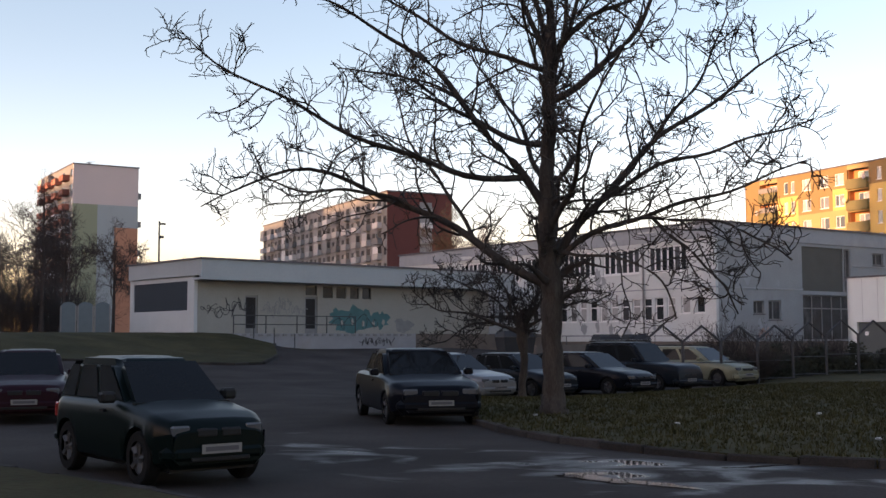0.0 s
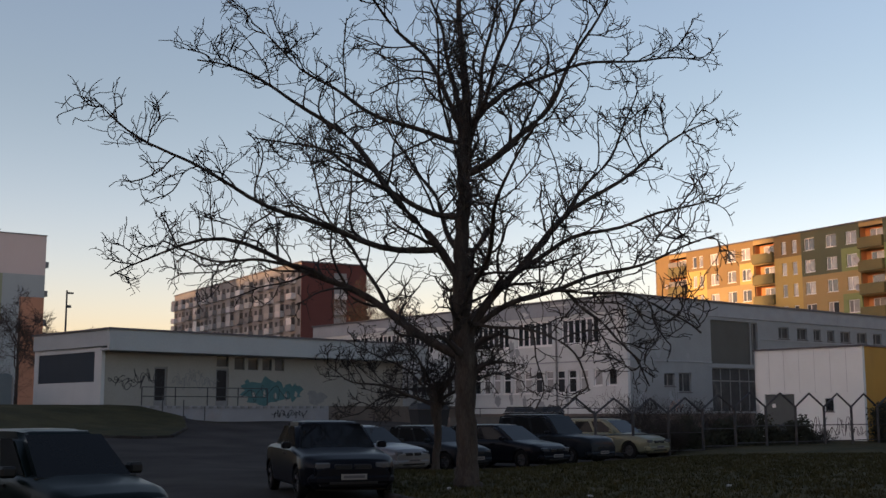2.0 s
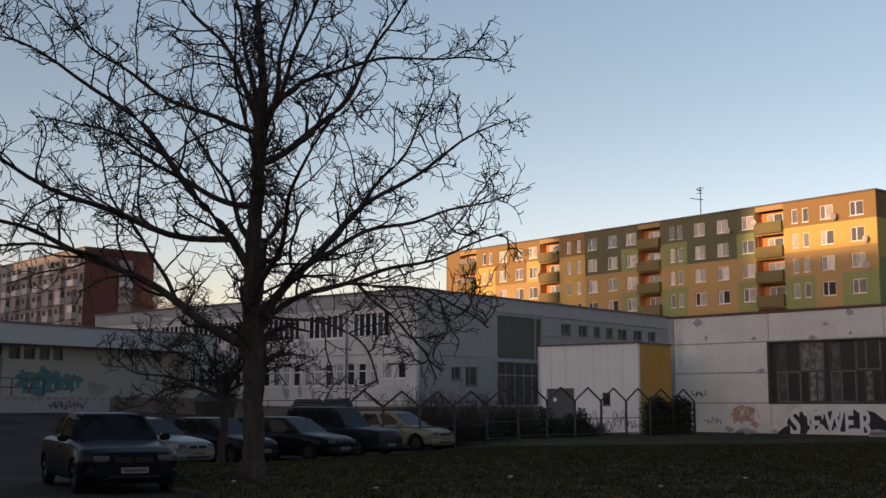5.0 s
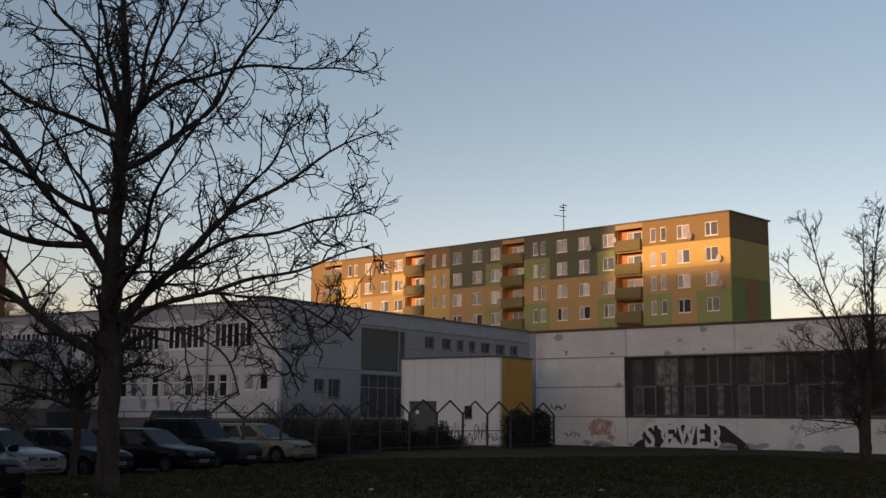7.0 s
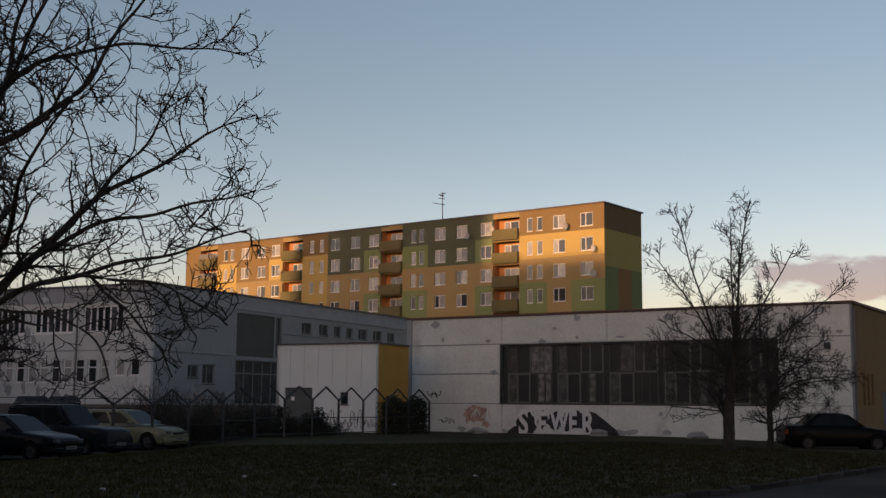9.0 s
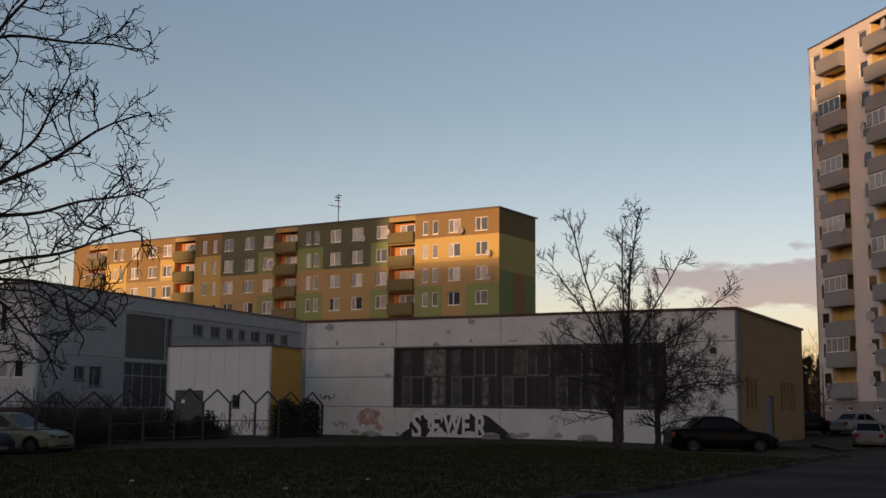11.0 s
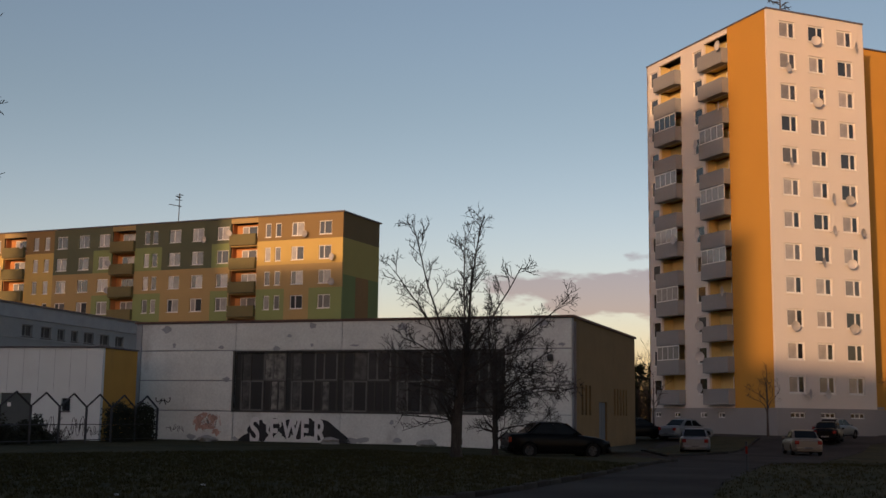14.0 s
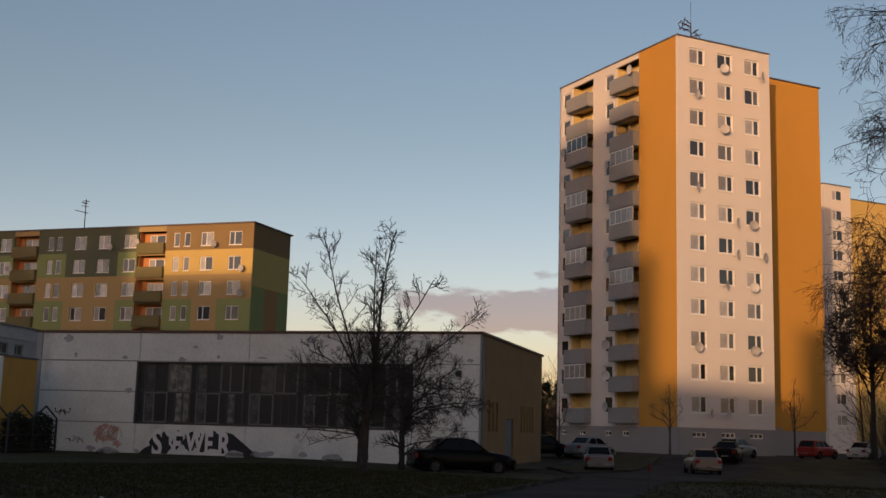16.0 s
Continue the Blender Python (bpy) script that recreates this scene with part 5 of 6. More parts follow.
def big_tree(at, z, limbs, trunk_pts, seed, label, name="tree", counts=(11, 7, 5), lens=(2.0, 0.95, 0.42), twig_r=0.007, lift=0.03, bark=None, twig=None, split=False, curl=1.0, bare=(0.25, 0.55), bend=1.0):
    rng = random.Random(seed)
    root = thing(name, pose(at[0], at[1], z), label, "tree")
    trunk = [(Vector(p), r) for *p, r in trunk_pts]
    tubes("trunk", [roughen(rng, trunk)], bark or BARK, root, 14)
    lv1 = []
    for row in limbs:
        if len(row) == 8:
            source, at_, az, e0, e1, e2, ln, r = row
            along = trunk if source < 0 else lv1[source]
            if source < 0:
                i = max(k for k in range(len(trunk) - 1) if trunk[k][0].z <= at_)
                p = trunk[i][0].lerp(trunk[i + 1][0], (at_ - trunk[i][0].z) / (trunk[i + 1][0].z - trunk[i][0].z))
            else:
                p = along[round(at_ * 18)][0]
            s = limb_line(rng, p, az, (e0, e1, e2), ln * 0.95, r, 18, bend)
            lv1.append(s)
            tubes("limb", [s], bark or BARK, root, 7)
            continue
        h, az, rise, ln, r, lf = row
        i = max(k for k in range(len(trunk) - 1) if trunk[k][0].z <= h)
        f = (h - trunk[i][0].z) / (trunk[i + 1][0].z - trunk[i][0].z)
        p = trunk[i][0].lerp(trunk[i + 1][0], min(1.0, f))
        a, e = radians(az), radians(rise)
        d = Vector((math.sin(a) * math.cos(e), math.cos(a) * math.cos(e), math.sin(e)))
        s = stroke(rng, p, d, ln * 0.95, r, 0.014, 16, 0.115, lf)
        lv1.append(s)
        tubes("limb", [s], bark or BARK, root, 7)
    lv2, lv3, lv4 = [], [], []
    for s in lv1 + [trunk]:
        L = sum((b[0] - a[0]).length for a, b in zip(s, s[1:]))
        c = max(4, int(counts[0] * L / 6))
        lv2 += sprout(rng, s, c, bare[0] if s is not trunk else bare[1], lens[0], 0.5, (0.55, 1.2), 0.17 * curl, lift, 9, twig_r * 1.5)
    for s in lv2:
        lv3 += sprout(rng, s, counts[1], 0.15, lens[1], 0.6, (0.6, 1.3), 0.3 * curl, lift, 7, twig_r)
    for s in lv3:
        lv4 += sprout(rng, s, counts[2], 0.2, lens[2], 0.8, (0.6, 1.3), 0.36 * curl, lift * 2, 4, twig_r * 0.85)
    if split:
        for s in lv2[:300]:
            tubes("branch", [s], twig or TWIG, root, 5)
    else:
        tubes("branch_mass", lv2, twig or TWIG, root, 5, kind="stuff")
    tubes("twig_mass", lv3, twig or TWIG, root, 4, kind="stuff")
    tubes("fine_twig_mass", lv4, twig or TWIG, root, 3, kind="stuff")
    return root


# the walnut on the lawn: source limb (-1 is the trunk), place on it, heading from the far side clockwise, rise at foot, middle and tip, length, radius
WALNUT_WEST = [
    (-1, 2.63, -72, 32, 26, -32, 9.7, 0.105), (-1, 4.20, -98, 52, 47, 7, 7.7, 0.1), (1, 0.11, -110, 2, 20, 36, 8.1, 0.075), (-1, 5.57, -60, 14, 38, 2, 6.0, 0.07),
    (-1, 7.14, -74, 12, 34, 46, 6.0, 0.06), (0, 0.22, -44, 51, 47, 75, 5.0, 0.05), (0, 0.39, -114, 26, -8, 28, 4.0, 0.05)]
WALNUT_EAST = [
    (-1, 2.80, 82, 63, 37, 31, 8.3, 0.1), (7, 0.06, 121, 32, 8, 22, 5.7, 0.07), (7, 0.33, 64, 45, 49, 69, 5.3, 0.06), (7, 0.22, 110, 41, 11, 16, 5.0, 0.06),
    (8, 0.22, 136, 6, -8, -40, 4.7, 0.045), (-1, 3.38, 126, -6, -10, -80, 3.7, 0.04), (8, 0.39, 106, -41, -43, -67, 2.8, 0.04)]
WALNUT_TOP = [
    (-1, 6.47, 106, 21, 61, 57, 5.7, 0.085), (-1, 6.29, 116, 77, 81, 69, 5.1, 0.075), (15, 0.28, 84, 49, 9, 4, 6.0, 0.055), (-1, 7.08, -104, 82, 45, 45, 5.0, 0.07),
    (-1, 7.32, -54, 77, 76, 68, 4.6, 0.065), (-1, 7.20, 146, 47, 59, 48, 4.6, 0.06)]
WALNUT_DEEP = [(-1, 3.4, 15, 36, 34, 20, 6.6, 0.08), (-1, 3.6, 172, 34, 30, 26, 6.0, 0.075), (-1, 4.8, -20, 42, 44, 30, 6.2, 0.07), (-1, 5.4, 195, 44, 40, 38, 5.2, 0.06)]
big_tree((2.3, 23.8), 0.05, WALNUT_WEST + WALNUT_EAST + WALNUT_TOP + WALNUT_DEEP,
         [(0.05, 0, -0.15, 0.34), (0.05, 0, 0.22, 0.255), (0.04, 0, 0.75, 0.215), (0.01, 0, 1.7, 0.205), (0.05, 0, 2.55, 0.235), (-0.03, 0, 3.1, 0.185), (-0.07, 0, 3.85, 0.165), (-0.05, 0, 5.03, 0.155), (0.04, 0, 6.11, 0.15),
          (-0.01, 0, 7.08, 0.12), (0.09, 0, 8.31, 0.085), (-0.05, 0, 9.67, 0.06), (-0.1, 0, 11.19, 0.04), (-0.05, 0, 12.6, 0.02)],
         5, "tall bare walnut tree with spreading crooked branches on the lawn", counts=(13, 6, 3), lens=(1.9, 0.95, 0.44), twig_r=0.0115, lift=0.035, curl=1.0, split=True, bare=(0.1, 0.26))

# small pollarded tree by the parked cars
big_tree((2.4, 33.4), height(2.4, 33.4) + 0.05,
         [(1.9, -92, 22, 3.9, 0.06, 0.005), (2.0, 88, 35, 3.0, 0.06, 0.0), (2.1, -40, 50, 3.2, 0.05, 0.0), (2.1, 60, 60, 3.2, 0.05, 0.0), (2.0, -130, 40, 3.2, 0.05, 0.0), (2.0, 150, 40, 3.0, 0.05, 0.0), (2.15, -80, 65, 3.0, 0.05, 0.0),
          (2.1, -100, 45, 3.6, 0.05, 0.0), (2.0, -70, 12, 3.0, 0.045, 0.0), (2.1, 100, 62, 2.8, 0.045, 0.0), (2.1, 20, 40, 2.8, 0.045, 0.0)],
         [(0, 0, -0.1, 0.15), (0, 0, 0.4, 0.11), (0.08, 0, 1.2, 0.105), (0.0, 0, 1.75, 0.16), (0.0, 0, 2.15, 0.15), (0.0, 0, 2.6, 0.05)],
         8, "small bare pollarded tree with a thick knotted head", counts=(19, 6, 4), lens=(1.25, 0.6, 0.3), twig_r=0.011, lift=0.05, bare=(0.12, 0.5))

# two bare trees before the gym, the taller one with several steep stems
GYM_TALL = [(-1, 2.45, -34, 71, 72, 77, 6.9, 0.055), (-1, 3.46, 71, 85, 78, 67, 6.0, 0.06), (-1, 3.45, 11, 86, 88, 94, 5.0, 0.045), (-1, 3.46, 156, 54, 58, 58, 4.3, 0.05), (-1, 2.65, 111, 44, 32, 45, 5.7, 0.05),
            (-1, 2.25, -74, 72, 57, 44, 5.7, 0.045), (-1, 1.94, -29, 33, 35, 49, 3.5, 0.035), (-1, 1.35, -79, 7, 5, 1, 2.4, 0.03), (-1, 1.85, 171, 23, 24, 2, 2.5, 0.03), (-1, 2.6, -60, 25, 12, 5, 3.0, 0.035),
            (-1, 2.9, -85, 40, 25, 15, 3.2, 0.035), (-1, 3.0, 125, 35, 20, 8, 3.0, 0.035), (-1, 2.1, -100, 20, 10, 0, 2.8, 0.03)]
GYM_ROUND = [(-1, 2.4, 150, 30, 15, 5, 2.6, 0.03), (-1, 3.2, -140, 40, 30, 20, 2.8, 0.03), (-1, 3.3, 40, 40, 30, 20, 2.8, 0.03), (-1, 1.7, 110, 12, 2, -8, 2.6, 0.03)]
GYM_LOW = [(-1, 1.24, 143, 61, 28, -13, 3.2, 0.035), (-1, 1.57, 113, 65, 49, 31, 3.6, 0.035), (-1, 2.33, -17, 81, 82, 96, 3.6, 0.04), (-1, 1.46, -67, 57, 37, 41, 3.1, 0.03), (-1, 0.92, 113, 20, 7, 2, 2.6, 0.025),
           (-1, 2.33, 73, 46, 52, 49, 3.6, 0.035), (-1, 1.9, 128, 40, 12, -12, 3.4, 0.03), (-1, 2.2, 100, 48, 20, -5, 3.4, 0.03), (-1, 1.8, -40, 40, 25, 0, 2.6, 0.03)]
big_tree((27.6, 31.4), height(27.6, 31.4) + 0.05, GYM_TALL + GYM_ROUND, [(0, 0, -0.1, 0.26), (0, 0, 0.4, 0.2), (0.02, -0.02, 1.4, 0.18), (0.12, -0.1, 2.6, 0.14), (0.2, -0.18, 3.2, 0.1), (0.3, -0.28, 4.3, 0.06), (0.34, -0.3, 5.9, 0.035), (0.4, -0.36, 7.4, 0.012)],
         21, "bare tree with several steep upright stems in front of the gym", counts=(20, 6, 3), lens=(1.4, 0.6, 0.26), twig_r=0.0088, curl=0.5, lift=0.05, bare=(0.04, 0.2), bend=0.35)
big_tree((31.3, 33.3), height(31.3, 33.3) + 0.05, GYM_LOW, [(0, 0, -0.1, 0.16), (0, 0, 0.4, 0.12), (-0.02, 0, 1.5, 0.1), (-0.03, 0, 2.4, 0.07), (-0.05, 0, 3.6, 0.04), (0, 0, 4.8, 0.012)],
         22, "smaller bare tree with drooping side twigs beside the gym", counts=(22, 7, 5), lens=(1.3, 0.65, 0.3), twig_r=0.0095, curl=0.55, lift=-0.015, bare=(0.08, 0.2), bend=0.5)

# saplings before the tower, and bare trees by the far buildings
SAP = [(1.6, -90, 55, 2.6, 0.035, 0.02), (1.8, 90, 55, 2.6, 0.035, 0.02), (2.2, 0, 60, 2.2, 0.03, 0.02), (2.3, 180, 60, 2.2, 0.03, 0.02), (2.6, -60, 65, 2.0, 0.03, 0.02)]


def sapling(x, y, s, tz, label="slender bare sapling in front of the tower block", dense=(6, 4, 2), r=0.014, twig=None):
    k = tz / 5.0
    big_tree((x, y), height(x, y), [(h * k, az, e, l * k, rr_ * k, lf) for h, az, e, l, rr_, lf in SAP], [(0, 0, -0.1, 0.09 * k), (0, 0, 1.0 * k, 0.07 * k), (0.03, 0, 2.5 * k, 0.05 * k), (0.0, 0, tz, 0.012)],
             s, label, counts=dense, lens=(1.1 * k, 0.6 * k, 0.3 * k), twig_r=r, bark=twig, twig=twig)


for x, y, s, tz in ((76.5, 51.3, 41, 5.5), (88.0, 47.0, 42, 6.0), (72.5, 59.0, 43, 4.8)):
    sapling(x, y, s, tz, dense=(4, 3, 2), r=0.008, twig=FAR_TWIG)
FAR = "bare tree near the apartment blocks"
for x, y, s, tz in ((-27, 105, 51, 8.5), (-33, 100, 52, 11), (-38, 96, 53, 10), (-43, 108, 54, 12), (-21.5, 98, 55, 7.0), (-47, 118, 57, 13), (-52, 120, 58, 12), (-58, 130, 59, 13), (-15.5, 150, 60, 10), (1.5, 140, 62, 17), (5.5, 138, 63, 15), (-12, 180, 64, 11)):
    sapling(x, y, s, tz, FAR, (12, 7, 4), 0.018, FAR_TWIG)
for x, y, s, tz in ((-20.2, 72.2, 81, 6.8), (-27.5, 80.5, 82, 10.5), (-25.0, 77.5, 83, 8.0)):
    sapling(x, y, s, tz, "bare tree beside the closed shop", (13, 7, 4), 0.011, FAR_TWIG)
for x, y, s, tz in ((84, 38.5, 71, 14), (92, 38, 72, 13), (88, 36, 73, 12), (80, 33.5, 74, 10)):
    sapling(x, y, s, tz, "bare tree beside the tower block car park", (18, 9, 5), 0.018)

# hanging birch at the edge of the road
BIRCH_LIMBS = [(5 + 0.55 * k, (-80 + 47 * k) % 360, 45, 4.2 - 0.1 * k, 0.05, -0.05) for k in range(18)]
big_tree((34.9, 13.5), height(34.9, 13.5), BIRCH_LIMBS, [(0, 0, -0.1, 0.22), (0, 0, 1.0, 0.18), (0.1, 0, 4.0, 0.14), (0.0, 0, 8.0, 0.09), (0.1, 0, 16.5, 0.02)], 77,
         "tall bare birch with hanging twigs beside the road", counts=(17, 8, 5), lens=(2.5, 1.5, 0.5), twig_r=0.0072, lift=-0.16, twig=BIRCH_TWIG)


# dark spruces beyond the gym
NEEDLES = mat("spruce_needles", (0.018, 0.026, 0.016), 0.95, vary=0.4, scale=1.0, bump=0, spec=0.1)


def spruce(x, y, h, seed):
    rng = random.Random(seed)
    root = thing("spruce_tree", pose(x, y, height(x, y)), "dark green spruce between the gym and the tower", "tree")
    tubes("trunk", [[(Vector((0, 0, -0.1)), 0.2), (Vector((0, 0, h * 0.5)), 0.12), (Vector((0, 0, h)), 0.02)]], BARK, root, 8)
    boughs, sprays = [], []
    n = int(h * 13)
    for k in range(n):
        a = (k + rng.random()) / n
        z = h * (0.05 + 0.94 * a)
        ang = rng.uniform(0, math.tau)
        ln = (1 - a) ** 0.85 * h * 0.26 * rng.uniform(0.75, 1.15) + 0.15
        s = stroke(rng, Vector((0, 0, z)), Vector((math.cos(ang), math.sin(ang), 0.1 - 0.4 * (1 - a))), ln, 0.05, 0.02, 4, 0.08, 0.03)
        boughs.append(s)
        sprays += sprout(rng, s, 9, 0.1, 0.75, 0.9, (0.5, 1.1), 0.15, -0.12, 3, 0.055, -0.1)
    tubes("bough_mass", boughs, NEEDLES, root, 4, kind="stuff")
    tubes("needle_mass", sprays, NEEDLES, root, 3, kind="stuff")


for az, d, h, s in ((49.7, 128, 7.3, 1), (50.2, 126, 7.0, 2), (50.9, 137, 8.0, 3), (49.1, 131, 7.0, 4)):
    spruce(d * math.sin(radians(az)), d * math.cos(radians(az)), h, s)


def bush(x, y, r, h, seed, label="tangled bare bush near the pipe fence"):
    rng = random.Random(seed)
    root = thing("bush", pose(x, y, height(x, y)), label, "bush")
    st = []
    for k in range(85):
        a = rng.uniform(0, math.tau)
        p = Vector((math.cos(a) * r * 0.4 * rng.random(), math.sin(a) * r * 0.4 * rng.random(), -0.05))
        st.append(stroke(rng, p, Vector((math.cos(a) * rng.uniform(0.1, 0.8), math.sin(a) * rng.uniform(0.1, 0.8), 1)), h * rng.uniform(0.7, 1.1), 0.014, 0.005, 5, 0.12, 0.0))
    tw = []
    for s in st:
        tw += sprout(rng, s, 9, 0.15, h * 0.45, 0.7, (0.4, 1.1), 0.15, 0.0, 4, 0.006)
    tubes("stem_mass", st, BUSH, root, 4, kind="stuff")
    tubes("twig_mass", tw, BUSH, root, 3, kind="stuff")
    return root


for x, y, r, h, s in ((14.5, 51.5, 1.6, 2.2, 1), (17.3, 51.6, 1.4, 1.9, 2), (20.0, 52.8, 1.3, 0.9, 3), (21.6, 53.2, 1.3, 0.8, 4), (11.8, 49.4, 1.3, 2.4, 7), (12.8, 46.8, 1.2, 1.6, 8), (16.0, 50.0, 1.6, 1.6, 12),
                      (-26, 82, 3.0, 4.0, 9), (-30, 86, 3.5, 4.5, 10), (-34, 90, 3.5, 5.0, 11), (-29.5, 80.5, 2.6, 4.6, 15), (-32.5, 82.5, 3.0, 5.4, 16), (-28.0, 88, 3.0, 6.0, 17), (-36, 86, 3.0, 6.0, 18), (93, 77, 3.0, 7.0, 19), (72, 31.5, 3.0, 4.5, 20), (77, 33.0, 3.0, 5.5, 21), (82, 34.0, 3.2, 5.0, 22), (87, 35.5, 3.0, 4.5, 23)):
    bush(x, y, r, h, s)


# bare woods along the horizon
def woods(name, spots, seed, label):
    rng = random.Random(seed)
    st, tw = [], []
    for x, y, h in spots:
        z = height(x, y) - 0.1
        t = stroke(rng, Vector((x, y, z)), Vector((0, 0, 1)), h, 0.16, 0.03, 5, 0.05, 0)
        st.append(t)
        b = sprout(rng, t, 12, 0.2, h * 0.38, 0.5, (0.4, 1.0), 0.12, 0.03, 4, 0.035)
        tw += b
        for c in b:
            tw += sprout(rng, c, 5, 0.2, h * 0.16, 0.6, (0.4, 1.1), 0.15, 0.03, 3, 0.028)
    root = thing(name, Matrix(), label, "woods", kind="stuff")
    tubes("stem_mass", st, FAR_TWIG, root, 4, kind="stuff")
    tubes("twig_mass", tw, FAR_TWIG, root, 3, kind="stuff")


wr_ = random.Random(88)
spots = []
for k in range(150):
    az, d = radians(wr_.uniform(-30, -17.5)), wr_.uniform(120, 200)
    spots.append((d * math.sin(az), d * math.cos(az), wr_.uniform(7, 13)))
for k in range(60):
    az, d = radians(wr_.uniform(-15, 12)), wr_.uniform(240, 330)
    spots.append((d * math.sin(az), d * math.cos(az), wr_.uniform(12, 20)))
for k in range(50):
    az, d = radians(wr_.uniform(36, 52)), wr_.uniform(220, 300)
    spots.append((d * math.sin(az), d * math.cos(az), wr_.uniform(10, 18)))
for k in range(60):
    az, d = radians(wr_.uniform(64, 85)), wr_.uniform(110, 190)
    spots.append((d * math.sin(az), d * math.cos(az), wr_.uniform(9, 14)))
woods("far_woods", spots, 5, "bare woods along the horizon in haze-paled grey-brown")

# ---- gabled pipe fence ----
fence = thing("pipe_fence", Matrix(), "dark pipe fence with gabled bays along the lawn", "fence")
F0, F1, NB = Vector((7.6, 43.2)), Vector((27.9, 54.9)), 12
for k in range(NB + 1):
    p = F0.lerp(F1, k / NB)
    z = height(p.x, p.y)
    bm = bmesh.new()
    cyl(bm, (p.x, p.y, z - 0.1), (p.x, p.y, z + 1.75), 0.06, 0.06, 8)
    part("post", bm, DARK_METAL, fence)
    if k < NB:
        q = F0.lerp(F1, (k + 1) / NB)
        c = (p + q) / 2
        bm = bmesh.new()
        cyl(bm, (p.x, p.y, z + 1.75), (c.x, c.y, z + 2.35), 0.045, 0.045, 6)
        cyl(bm, (c.x, c.y, z + 2.35), (q.x, q.y, z + 1.75), 0.045, 0.045, 6)
        part("gable_bar", bm, DARK_METAL, fence)
        bm = bmesh.new()
        for zz in (0.25, 0.95):
            cyl(bm, (p.x, p.y, z + zz), (q.x, q.y, z + zz), 0.02, 0.02, 5)
        part("wire", bm, DARK_METAL, fence)

# dark ivy and undergrowth along parts of the fence
IVY = mat("dark_ivy_leaves", (0.034, 0.036, 0.025), 0.9, vary=0.5, scale=2.0, bump=0, spec=0.15)


def undergrowth(a0, a1, h, gap, count, seed, label, back=0.25):
    """Small leaves massed along a stretch of the fence line, thinner towards the top."""
    rng = random.Random(seed)
    along = (F1 - F0).normalized()
    side = Vector((-along.y, along.x))
    vs, fs = [], []
    for k in range(count):
        a = rng.uniform(a0, a1)
        f = a - math.floor(a)
        top = h + (gap * (1 - abs(2 * f - 1)) if gap else 0.35 * math.sin(a * 5.1) + 0.2 * math.sin(a * 13))
        z = top * rng.random() ** 1.25
        p = F0.lerp(F1, a / NB) + side * (back + rng.gauss(0, 0.16))
        c = Vector((p.x, p.y, height(p.x, p.y) + z))
        u = Vector((rng.gauss(0, 1), rng.gauss(0, 1), rng.gauss(0, 1))).normalized()
        w = u.orthogonal().normalized()
        s = rng.uniform(0.04, 0.1)
        n = len(vs)
        vs += [c - u * s, c + w * s * 0.6, c + u * s, c - w * s * 0.6]
        fs.append((n, n + 1, n + 2, n + 3))
    me = bpy.data.meshes.new("undergrowth")
    me.from_pydata(vs, [], fs)
    me.materials.append(IVY)
    tagged(new("undergrowth", me), label, "undergrowth", kind="stuff")


undergrowth(10.0, 12.0, 1.6, 0.5, 8000, 5, "dark ivy filling two bays of the pipe fence")
undergrowth(3.0, 8.2, 0.95, 0.0, 14000, 6, "dark leafy undergrowth behind the pipe fence", 0.9)

# brown retaining wall behind the parked cars, with a rail on top
rw = thing("retaining_wall", Matrix(), "low brown stained retaining wall with a thin rail", "wall", kind="structure")
A, B = SHOP_C + SHOP_X * 1.0 - SHOP_Y * 20.5 + SHOP_X * 5, SHOP_C + SHOP_X * 26.0 - SHOP_Y * 22.0
ang = math.degrees(math.atan2(B.y - A.y, B.x - A.x))
RL = (B - A).length
part("wall_body", boxes((0, -0.15, -0.3, RL, 0.15, 1.35)), BROWN_WALL, rw, "", pose(A.x, A.y, height(A.x, A.y) * 0.0, 0, 0, ang))
bm = bmesh.new()
for k in range(int(RL / 2) + 1):
    cyl(bm, (k * 2, 0, 1.35), (k * 2, 0, 1.75), 0.02, 0.02, 5)
cyl(bm, (0, 0, 1.75), (RL, 0, 1.75), 0.02, 0.02, 5)
part("rail", bm, DARK_METAL, rw, "", pose(A.x, A.y, 0, 0, 0, ang))

# ---- cars ----
WHEEL_CACHE = {}


